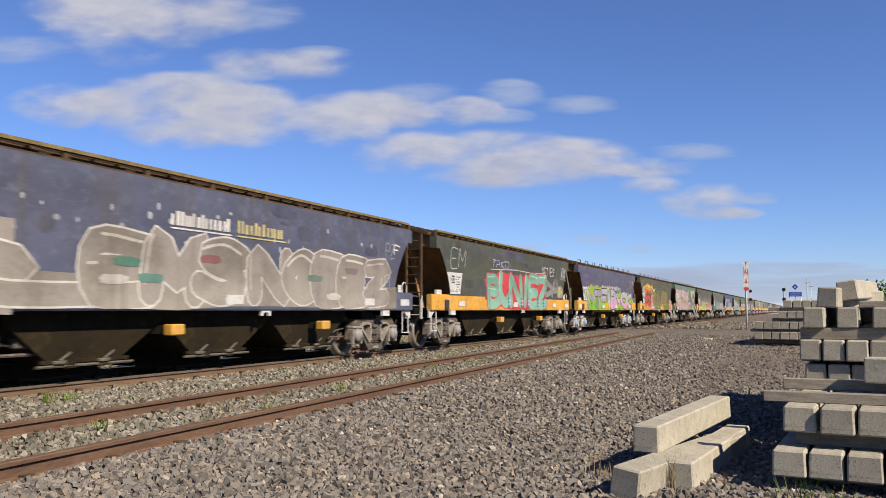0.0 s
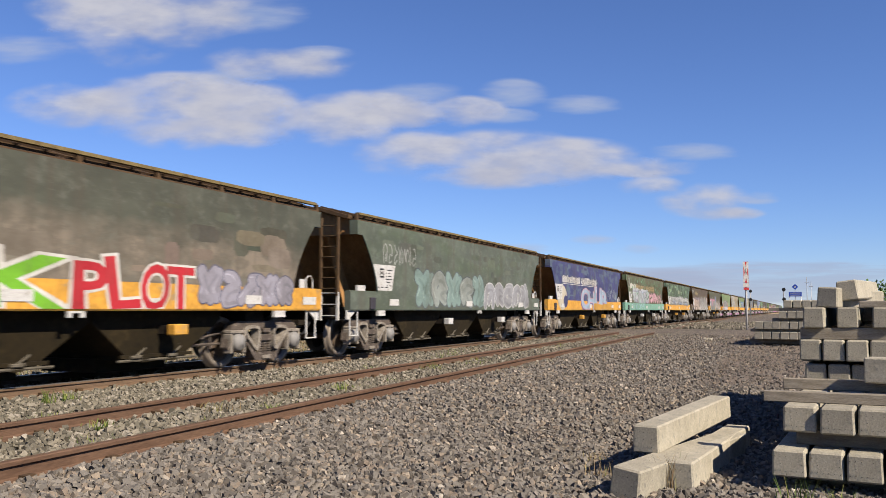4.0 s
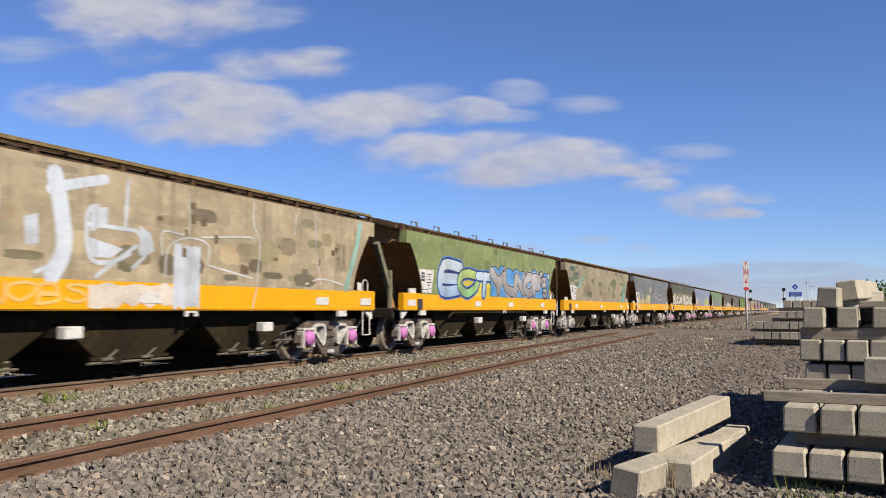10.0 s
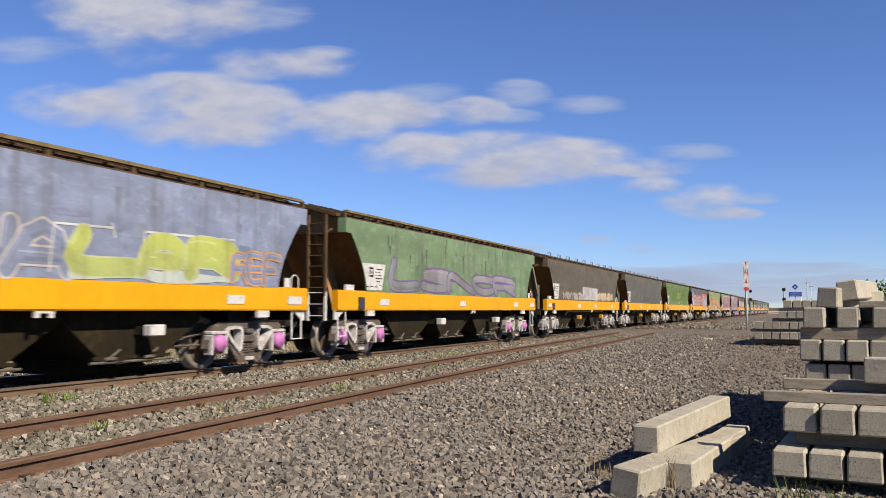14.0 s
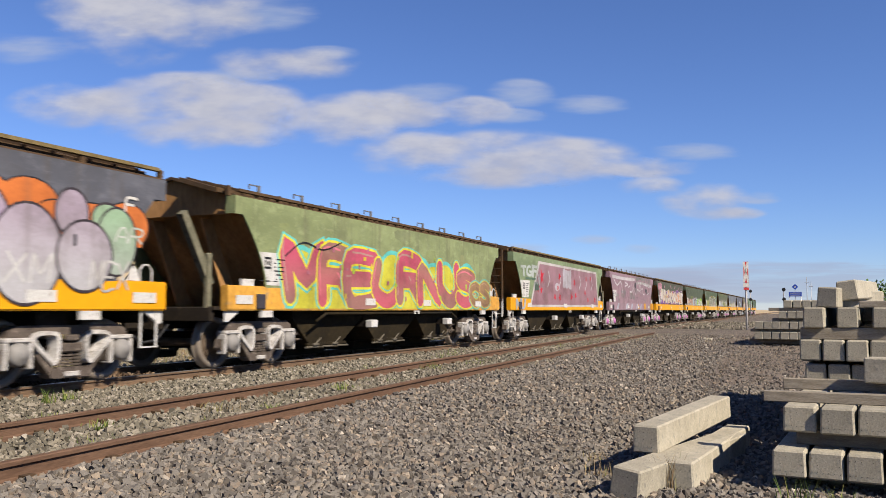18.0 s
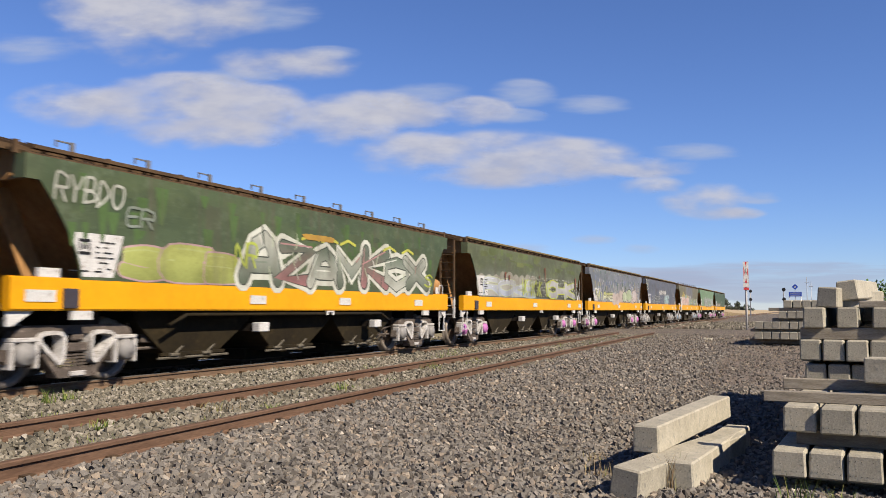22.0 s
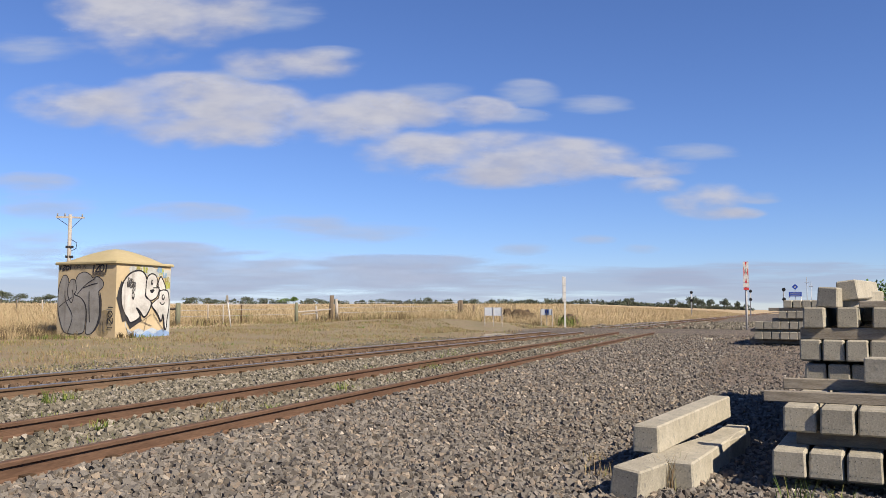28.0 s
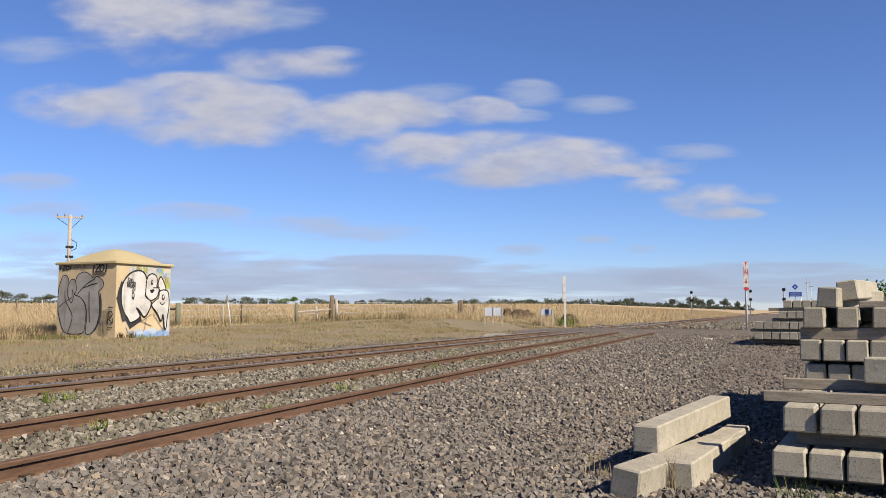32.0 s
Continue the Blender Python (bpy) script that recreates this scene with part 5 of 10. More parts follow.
info = thing("station_sign", "blue diamond and blue name board on thin posts", "railway sign", at=(100, 0.5, ground_at(100, 0.5)))
for y in (-0.6, 0.6):
    bm = bmesh.new()
    rod(bm, (0, y, -0.2), (0, y, 3.0), 0.05, 8)
    part("post", bm, GALV, info)
bm = bmesh.new()
extrude(bm, [(0, 3.33), (0.33, 3.66), (0, 3.99), (-0.33, 3.66)], "x", -0.07, -0.04)
dm = part("diamond", tidy(bm), BLUE, info, "blue diamond plate")
bm = bmesh.new()
box(bm, (-0.08, 0, 3.66), (0.01, 0.12, 0.2))
part("mark", bm, WHITE, dm)
bm = bmesh.new()
box(bm, (-0.07, 0, 2.86), (0.03, 1.3, 0.5))
nb = part("name_board", bm, BLUE, info, "blue board with pale bars")
bm = bmesh.new()
for z in (2.98, 2.76):
    box(bm, (-0.09, 0, z), (0.008, 1.1, 0.07))
part("bars", bm, SIGN_BACK, nb, "pale lettering bars")
bm = bmesh.new()
rod(bm, (0, 0, -0.2), (0, 0, 3.36), 0.03, 6)
part("centre_post", bm, GALV, info)
for x, y, h in ((108, -0.75, 5.0), (112, -1.25, 4.6)):
    bm = bmesh.new()
    rod(bm, (0, 0, -0.2), (0, 0, h), 0.05, 8, r2=0.03)
    box(bm, (0, 0, h - 0.6), (0.05, 0.5, 0.05))
    solid("thin_mast", bm, GALV, "thin grey steel mast beside the line", "mast", "thin masts", at=(x, y, ground_at(x, y)))

# ---- fence and small things beyond the line ----
FENCE_WOOD = worn("old_fence_timber", (0.10, 0.075, 0.05), (0.22, 0.17, 0.12), 4, 0.95, stretch=(5, 5, 0.6))
MOSSY = worn("green_grey_timber", (0.13, 0.14, 0.09), (0.23, 0.23, 0.16), 4, 0.95, stretch=(5, 5, 0.6))


def place(px, d):
    """A spot d metres ahead of the eye and px metres a metre to the right."""
    return d * (0.92 + 0.392 * px), d * (0.392 - 0.92 * px)


def post(px, d, h, r, mat, lean=0.0, label="old timber fence post"):
    x, y = place(px, d)
    bm = bmesh.new()
    rod(bm, (0, 0, -0.3), (0, 0, h), r, 9, r2=r * 0.9)
    bmesh.ops.translate(bm, vec=(0, 0, 0), verts=bm.verts)
    return solid("fence_post", bm, mat, label, "fence post", "fence posts", at=pose(x, y, ground_at(x, y), 0, lean, -67))


def span(px0, d0, z0, px1, d1, z1, r, mat, name="fence_rail", label="timber fence rail between posts"):
    a, b = place(px0, d0), place(px1, d1)
    bm = bmesh.new()
    rod(bm, (*a, ground_at(*a) + z0), (*b, ground_at(*b) + z1), r, 6)
    return solid(name, bm, mat, label, "fence", "fence rails and wires")


def u(px):
    return (px - 784) / 1480


for px, d, h, r_, mat, lean, lab in ((316, 49, 1.30, 0.16, MOSSY, 0, "thick mossy timber strainer post"), (369, 50, 1.15, 0.035, POLE_WOOD, 0, ""), (396, 51, 1.2, 0.04, POLE_WOOD, 0, ""), (428, 52, 1.15, 0.05, RUST, 0, "rusty steel fence post"), (525, 55, 1.25, 0.12, MOSSY, 0, "mossy timber strainer post"), (562, 57, 1.0, 0.07, POLE_WOOD, -6, "pale leaning fence post"), (586, 58, 1.7, 0.16, FENCE_WOOD, 2, "thick dark split fence post"), (597, 58, 1.45, 0.12, POLE_WOOD, -3, "pale leaning fence post"), (812, 66, 1.25, 0.13, FENCE_WOOD, 1, "dark timber strainer post"), (817, 66, 1.3, 0.14, FENCE_WOOD, -2, "dark timber strainer post"), (838, 68, 0.9, 0.1, FENCE_WOOD, 0, ""), (31, 62, 1.1, 0.05, FENCE_WOOD, 0, ""), (78, 60, 1.2, 0.05, POLE_WOOD, -4, ""), (276, 50, 1.2, 0.05, FENCE_WOOD, 0, "")):
    post(u(px), d, h, r_, mat, lean, lab or "thin weathered fence post")
span(u(276), 49.5, 0.95, u(316), 49, 0.95, 0.08, FENCE_WOOD)
span(u(525), 55, 0.62, u(588), 58, 0.75, 0.05, POLE_WOOD)
span(u(535), 55.5, 0.45, u(562), 57, 0.5, 0.04, POLE_WOOD)
for z in (0.5, 0.85, 1.18):
    span(u(316), 49, z, u(396), 51, z, 0.012, GALV, "fence_wire", "thin grey fence wire strand")
    span(u(396), 51, z, u(525), 55, z, 0.012, GALV, "fence_wire", "thin grey fence wire strand")
    span(u(600), 58, z, u(812), 66, z, 0.012, GALV, "fence_wire", "thin grey fence wire strand")
x, y = place(u(410), 47)
mk = thing("leaning_marker", "leaning grey-white marker pole with a dull brown plate", "marker", at=pose(x, y, ground_at(x, y), 0, -8, -67))
bm = bmesh.new()
rod(bm, (0, 0, -0.2), (0, 0, 1.45), 0.035, 8)
part("pole", bm, WHITE, mk)
bm = bmesh.new()
box(bm, (0, 0, 1.6), (0.11, 0.04, 0.40))
part("top_plate", bm, TIMBER, mk, "dull brown plate")
bm = bmesh.new()
extrude(bm, [(-0.9, 0), (0.9, 0), (0.75, 0.3), (-0.35, 0.3)], "y", -0.3, 0.3)
solid("culvert_headwall", tidy(bm), SLEEPER_C, "pale concrete culvert headwall beside the main line", "culvert", at=pose(37.3, 13.3, gz(37.3, 13.3) - 0.05, 0, 0, -8))
for x, y, rz in ((64.3, 13.9, 12), (64.6, 14.3, 5), (58.0, 13.2, 0)):
    bm = bmesh.new()
    box(bm, (0, 0, 0.12), (2.2, 0.26, 0.24), bev=0.02)
    solid("old_sleeper", bm, SLEEPER_T, "old timber sleeper lying by the crossing", "sleeper", "old sleepers", at=pose(x, y, gz(x, y), 0, 0, rz))
bm = bmesh.new()
rr = random.Random(4)
for k in range(7):
    box(bm, (rr.uniform(-0.3, 0.3), rr.uniform(-0.22, 0.22), 0.06), (0.2, 0.16, 0.14), rot=Euler((rr.uniform(0, 3), rr.uniform(0, 3), 0)).to_matrix(), bev=0.03)
bm.transform(Matrix.Diagonal((0.7, 0.7, 0.6, 1)))
solid("broken_concrete", bm, CONCRETE, "small heap of pale broken concrete on the gravel", "rubble", at=(32.9, 3.26, gz(32.9, 3.26)))
EARTH = worn("dark_earth", (0.06, 0.04, 0.025), (0.14, 0.10, 0.06), 3, 0.95)
for px, d, w, h in ((920, 66, 2.0, 1.0), (936, 67, 1.2, 0.8), (897, 66, 0.8, 0.9), (1005, 64, 1.5, 0.9)):
    x, y = place(u(px), d)
    bm = bmesh.new()
    bmesh.ops.create_icosphere(bm, subdivisions=3, radius=1)
    for v in bm.verts:
        v.co = Vector((v.co.x * w * 0.6, v.co.y * w * 0.5, max(-0.2, v.co.z) * h)) * (1 + 0.35 * noise.noise(v.co * 2.5 + Vector((px, 0, 0))))
    solid("earth_mound", bm, EARTH, "mound of dark earth and roots in the grass", "mound", "earth mounds", at=(x, y, ground_at(x, y)))

# ---- trees ----
# gum leaves lightened to grey-green: distance haze is put into their colour
LEAVES = blade_material("gum_leaves", [(0.0, (0.065, 0.08, 0.055)), (0.6, (0.10, 0.12, 0.085)), (1.0, (0.14, 0.155, 0.105))])
LEAVES2 = blade_material("bright_leaves", [(0.0, (0.05, 0.09, 0.02)), (0.6, (0.10, 0.17, 0.035)), (1.0, (0.18, 0.26, 0.06))])
BARK = worn("grey_bark", (0.10, 0.085, 0.07), (0.2, 0.17, 0.14), 4, 0.95)


def crown(bm, c, r, n, leaf, rnd):
    for _ in range(n):
        d = Vector((rnd.gauss(0, 1), rnd.gauss(0, 1), rnd.gauss(0, 0.8)))
        d = d.normalized() * rnd.uniform(0.2, 1.0) ** 0.7
        if d.z < -0.45:
            d.z = -0.45
        p = Vector(c) + Vector((d.x * r[0], d.y * r[1], d.z * r[2]))
        q = Euler((rnd.uniform(0, 6), rnd.uniform(0, 6), rnd.uniform(0, 6))).to_matrix()
        s = leaf * rnd.uniform(0.6, 1.3) * 0.85
        vs = [bm.verts.new(p + q @ Vector(k)) for k in ((-s, -s * 0.5, 0), (s * 0.2, -s * 0.6, 0.1 * s), (s, 0.1 * s, 0), (0, s * 0.6, -0.1 * s))]
        bm.faces.new(vs)


def tree(px, d, h, w, leaves, seed, n=420, name="gum_tree", label="dark gum tree standing on the far horizon", low=0.12):
    rnd = random.Random(seed)
    x, y = place(px, d)
    t = thing(name, label, "tree", "trees", at=(x, y, ground_at(x, y)))
    bm = bmesh.new()
    rod(bm, (0, 0, -0.5), (0.02 * h, 0, h * 0.45), h * 0.03, 8, r2=h * 0.02)
    cs = []
    for k in range(6):
        c = (rnd.uniform(-0.36, 0.36) * w, rnd.uniform(-0.36, 0.36) * w, h * rnd.uniform(low + 0.33, 0.76))
        cs.append(c)
        rod(bm, (0.02 * h, 0, h * 0.4), c, h * 0.014, 6, r2=h * 0.006)
    part("trunk", bm, BARK, t)
    bm = bmesh.new()
    for c in cs:
        crown(bm, c, (w * rnd.uniform(0.26, 0.36), w * 0.28, h * rnd.uniform(0.2, 0.28)), n // 6, h * 0.055 if h > 3.6 else h * 0.035, rnd)
    part("crown", bm, leaves, t)
    return t


k = 0
for px, top, w in ((4, 514, 26), (36, 520, 26), (72, 522, 30), (90, 521, 24), (342, 525, 26), (368, 527, 22), (384, 531, 14), (413, 530, 12), (431, 525, 26), (470, 528, 22), (505, 527, 30), (520, 525, 20), (549, 528, 24), (566, 530, 18), (1111, 527, 16), (1190, 529, 20), (1224, 524, 26), (1240, 530, 14), (1256, 530, 12), (1281, 529, 18), (1304, 532, 10), (676, 529, 24), (700, 531, 26), (760, 526, 12), (836, 530, 22), (870, 531, 18), (930, 531, 14)):
    d = 620
    x, y = place(u(px), d)
    zt = 1 + (549 - top) / 1480 * d
    h = max(4.0, zt - ground_at(x, y) + 0.5)
    tree(u(px), d, h, w / 1480 * d, LEAVES2 if px in (505, 520) else LEAVES, 50 + k, 900)
    k += 1
rnd = random.Random(77)
bm = bmesh.new()
for _ in range(420):
    px = rnd.choice((rnd.uniform(640, 1060), rnd.uniform(640, 1060), rnd.uniform(330, 640), rnd.uniform(1060, 1330), rnd.uniform(1060, 1330), rnd.uniform(-40, 100)))
    d = 900
    x, y = place(u(px), d)
    hh = rnd.uniform(2.0, 5.6)
    crown(bm, (x, y, ground_at(x, y) + hh * 0.5), (rnd.uniform(3, 8), 3, hh * 0.7), 26, 1.3, rnd)
solid("far_woods", bm, LEAVES, "thin line of dark woods along the horizon", "woods", kind="stuff")
for k, (px, d, h, w) in enumerate(((1556, 58, 2.9, 4.0), (1590, 52, 3.4, 4.5), (1545, 70, 2.4, 3.0))):
    tree(u(px), d, h, w, LEAVES2, 90 + k, 1500, "green_bush", "leafy green bush behind the stacks", 0.0)
tree(u(1428), 95, 1.6, 2.2, LEAVES, 99, 300, "low_shrub", "low dark shrub beside the line", 0.0)


# ---- sky ----
def cloud_material(name, most, bright, dim, lo, hi, stretch):
    m, nt, b = material(name)
    nt.nodes.remove(b)
    tc = nt.nodes.new("ShaderNodeTexCoord")
    mp = nt.nodes.new("ShaderNodeMapping")
    mp.inputs["Location"].default_value, mp.inputs["Scale"].default_value = (-1, -1, -1), (2, 2, 2)
    nt.links.new(tc.outputs["Generated"], mp.inputs["Vector"])
    sep = nt.nodes.new("ShaderNodeSeparateXYZ")
    nt.links.new(mp.outputs[0], sep.inputs[0])

    def math_(op, a, c):
        n = nt.nodes.new("ShaderNodeMath")
        n.operation = op
        for i, q in enumerate((a, c)):
            if isinstance(q, (int, float)):
                n.inputs[i].default_value = q
            else:
                nt.links.new(q, n.inputs[i])
        return n.outputs[0]
    oi = nt.nodes.new("ShaderNodeObjectInfo")
    off = math_("MULTIPLY", oi.outputs["Random"], 900.0)
    cb = nt.nodes.new("ShaderNodeCombineXYZ")
    nt.links.new(off, cb.inputs[1])
    ad = nt.nodes.new("ShaderNodeVectorMath")
    nt.links.new(tc.outputs["Object"], ad.inputs[0])
    nt.links.new(cb.outputs[0], ad.inputs[1])
    m2 = nt.nodes.new("ShaderNodeMapping")
    m2.inputs["Scale"].default_value = stretch
    nt.links.new(ad.outputs[0], m2.inputs["Vector"])
    n1 = noise_of(nt, m2.outputs[0], 0.0042, 5, 0.46)
    n2 = noise_of(nt, m2.outputs[0], 0.012, 4, 0.5)
    r2 = math_("ADD", math_("MULTIPLY", sep.outputs["X"], sep.outputs["X"]), math_("MULTIPLY", sep.outputs["Z"], sep.outputs["Z"]))
    body = math_("SUBTRACT", 1.0, r2)
    den = math_("ADD", math_("MULTIPLY", body, 0.66), math_("MULTIPLY", math_("SUBTRACT", math_("ADD", math_("MULTIPLY", n1, 0.78), math_("MULTIPLY", n2, 0.22)), 0.5), 2.3))
    inside = node(nt, "ShaderNodeMapRange", **{"From Min": 0.0, "From Max": 0.35})
    nt.links.new(body, inside.inputs["Value"])
    al = node(nt, "ShaderNodeMapRange", **{"From Min": lo, "From Max": hi, "To Max": most})
    al.interpolation_type = "SMOOTHSTEP"
    nt.links.new(den, al.inputs["Value"])
    alpha = math_("MULTIPLY", al.outputs[0], inside.outputs[0])
    em, tr, mx = nt.nodes.new("ShaderNodeEmission"), nt.nodes.new("ShaderNodeBsdfTransparent"), nt.nodes.new("ShaderNodeMixShader")
    tone = math_("ADD", math_("MULTIPLY", n2, 0.75), math_("MULTIPLY", sep.outputs["Z"], 0.16))
    nt.links.new(ramp(nt, tone, [(0.24, dim), (0.52, bright)]), em.inputs[0])
    em.inputs[1].default_value = 0.8
    nt.links.new(alpha, mx.inputs[0])
    nt.links.new(tr.outputs[0], mx.inputs[1])
    nt.links.new(em.outputs[0], mx.inputs[2])
    nt.links.new(mx.outputs[0], nt.nodes["Material Output"].inputs["Surface"])
    return m


THICK = cloud_material("cloud", 0.92, (0.385, 0.385, 0.43), (0.30, 0.312, 0.385), -0.02, 0.86, (0.8, 1, 2.1))
VEIL = cloud_material("low_grey_cloud", 0.6, (0.262, 0.285, 0.38), (0.235, 0.27, 0.375), 0.05, 0.62, (0.5, 1, 5.5))
THIN = cloud_material("thin_cloud", 0.72, (0.315, 0.345, 0.435), (0.28, 0.325, 0.43), 0.05, 1.0, (0.6, 1, 3.2))
SKY_D = 2600.0
FW, RT = Vector((0.9174, 0.3912, 0.0728)), Vector((0.3919, -0.92, 0))
UPV = RT.cross(FW).normalized()


def sky_spot(px, py, d=SKY_D):
    return Vector(EYE) + (FW.normalized() + RT.normalized() * (px - 784) / 1480 - UPV * (py - 441) / 1480) * d


clouds = []
for px, py, w, h, mat, drift in (
        (245, 45, 230, 150, THICK, 48), (380, 25, 210, 120, THICK, 42), (190, 10, 180, 80, THICK, 48), (500, 20, 170, 80, THIN, 40), (60, 85, 190, 60, THIN, 30),
        (520, 112, 250, 66, THICK, 22), (420, 134, 170, 36, THIN, 22), (585, 96, 120, 30, THIN, 22),
        (330, 160, 260, 64, THICK, 16), (150, 186, 250, 84, THICK, 4), (320, 196, 360, 104, THICK, 12), (450, 204, 220, 120, THICK, 24), (380, 240, 290, 62, THICK, 16),
        (610, 226, 210, 88, THICK, 18), (660, 200, 260, 80, THICK, 20), (740, 198, 180, 60, THICK, 24), (850, 200, 140, 60, THICK, 26), (760, 165, 180, 50, THIN, 30),
        (935, 170, 130, 62, THIN, 32), (920, 208, 120, 34, THIN, 26), (1055, 186, 160, 38, THIN, 32),
        (740, 276, 220, 92, THICK, 2), (900, 280, 300, 106, THICK, 2), (1010, 290, 280, 96, THICK, 2), (870, 316, 300, 44, THICK, 2), (1150, 296, 200, 40, THICK, 2),
        (1155, 330, 130, 40, THICK, 3), (1260, 356, 190, 70, THICK, 3), (1300, 378, 120, 26, THICK, 3), (1230, 270, 180, 36, THIN, 4), (1350, 350, 90, 26, THIN, 4),
        (50, 330, 210, 60, THIN, 10), (90, 365, 240, 54, THIN, 10), (330, 380, 270, 50, THIN, 6), (520, 395, 260, 44, THIN, 6), (640, 412, 330, 44, THIN, 6), (925, 440, 120, 30, THIN, 2),
        (1050, 424, 100, 22, THIN, 2), (1135, 440, 90, 24, THIN, 2), (60, 430, 260, 60, THIN, 4), (270, 445, 300, 44, THIN, 4), (420, 480, 760, 90, THIN, 3), (760, 480, 460, 70, THIN, 2), (160, 470, 320, 40, THIN, 3),
        (180, 500, 800, 110, VEIL, 3), (560, 505, 900, 110, VEIL, 2), (1000, 508, 900, 90, VEIL, 2), (1400, 500, 700, 100, VEIL, 2), (300, 455, 420, 60, VEIL, 3), (700, 470, 420, 50, VEIL, 2)):
    hw, hh = w * 0.62 / 1480 * SKY_D, h * 0.62 / 1480 * SKY_D
    d = SKY_D + 15 * len(clouds)
    me = bpy.data.meshes.new("cloud")
    me.from_pydata([(-hw, 0, -hh), (hw, 0, -hh), (hw, 0, hh), (-hw, 0, hh)], [], [(0, 1, 2, 3)])
    me.materials.append(mat)
    c = tagged(new("cloud", me), "soft white drifting cloud in a blue sky" if mat is THICK else "thin streaky veil of pale cloud low in the sky", "cloud", "clouds", "structure")
    clouds.append((c, px, py, d, drift))
SKY_TURN = math.degrees(math.atan2(RT.y, RT.x))


# ---- painted lettering and colour on the wagons ----
PAINTS = {}


def paint(c):
    """Sprayed paint: one colour, or a fade from one colour to another between two heights, dulled by dust and runs."""
    fade = isinstance(c[0], tuple)
    key = tuple(tuple(round(x * 0.9, 3) for x in q) for q in c[:2]) + tuple(c[2:]) if fade else tuple(round(x * 0.9, 3) for x in c)
    if key not in PAINTS:
        m, nt, b = material("sprayed_paint", 0.62)
        v = coords(nt)
        base = key
        if fade:
            sx = nt.nodes.new("ShaderNodeSeparateXYZ")
            nt.links.new(v, sx.inputs[0])
            r = node(nt, "ShaderNodeMapRange", **{"From Min": key[2], "From Max": key[3]})
            nt.links.new(sx.outputs["Z"], r.inputs["Value"])
            base = mix(nt, r.outputs[0], key[0], key[1])
        dust = ramp(nt, noise_of(nt, coords(nt, (0.7, 1, 1)), 1.3, 7, 0.68), [(0.36, (0.70, 0.68, 0.65)), (0.52, (0.98, 0.97, 0.95)), (0.70, (1.12, 1.12, 1.12))])
        q = mix(nt, 1.0, base, dust, "MULTIPLY")
        q = mix(nt, 0.5, q, ramp(nt, noise_of(nt, v, 22, 5, 0.7), [(0.34, (0.74, 0.72, 0.70)), (0.62, (1.0, 1.0, 1.0))]), "MULTIPLY")
        runs = noise_of(nt, coords(nt, (3.4, 1, 0.2)), 1.0, 6, 0.65)
        q = mix(nt, ramp(nt, runs, [(0.53, (0, 0, 0)), (0.76, (0.5,) * 3)]), q, (0.13, 0.105, 0.08))
        nt.links.new(toned(nt, q, 0.70), b.inputs["Base Color"])
        PAINTS[key] = m
    return PAINTS[key]


# letters as strokes on a grid, four steps wide and six high
LETTER = {"A": "00 15 26 35 40|12 32", "B": "00 06|06 26 35 33 03|03 33 41 20 00", "C": "45 26 04 02 20 41", "D": "00 06 25 43 21 00", "E": "46 06 00 40|03 33", "F": "46 06 00|03 33", "G": "45 26 04 02 20 41 43 23", "H": "06 00|46 40|03 43", "I": "26 20", "J": "46 42 30 11", "K": "06 00|46 03 40", "L": "06 00 40", "M": "00 06 22 46 40", "N": "00 06 40 46", "O": "26 05 02 20 42 45 26", "P": "00 06 36 45 43 33 03", "Q": "26 05 02 20 42 45 26|22 40", "R": "00 06 36 45 43 33 03|23 40", "S": "45 26 05 14 33 41 20 01", "T": "06 46|26 20", "U": "06 02 20 42 46", "V": "06 20 46", "W": "06 10 24 30 46", "X": "06 40|46 00", "Y": "06 23 46|23 20", "Z": "06 46 00 40"}


def skeleton(ch):
    return [[(int(p[0]) / 4, int(p[1]) / 6) for p in line.split()] for line in LETTER[ch].split("|")]


# letter-like strokes in a unit box
FORMS = [
    [[(0.1, 0), (0.22, 0.6), (0.0, 1)], [(0.5, 0), (0.36, 0.5), (0.62, 1)], [(0.92, 0), (0.76, 0.45), (0.95, 0.9)]],
    [[(0.05, 0), (0.1, 0.8), (0.5, 1), (0.9, 0.7), (0.8, 0)], [(0.42, 0.1), (0.5, 0.5)]],
    [[(0, 0.15), (0.25, 0.9), (0.6, 0.2), (1, 1)], [(0.5, 0.85), (0.75, 0.05)]],
    [[(0.1, 1), (0.6, 0.92), (0.85, 0.5), (0.3, 0.4), (0.15, 0), (0.85, 0.08)]],
    [[(0.2, 0.05), (0.05, 0.6), (0.5, 0.98), (0.88, 0.62), (0.4, 0.42), (0.75, 0)]],
    [[(0.05, 0), (0.45, 0.5), (0.9, 0.95)], [(0.4, 0.98), (0.9, 0.95), (0.98, 0.4)], [(0.5, 0), (0.9, 0.15)]],
    [[(0.02, 0.9), (0.35, 0.55), (0.1, 0.1)], [(0.5, 1), (0.75, 0.5), (0.45, 0.02), (0.98, 0.1)]],
    [[(0.9, 0.95), (0.3, 0.8), (0.1, 0.3), (0.55, 0), (0.95, 0.35), (0.6, 0.55)]],
]


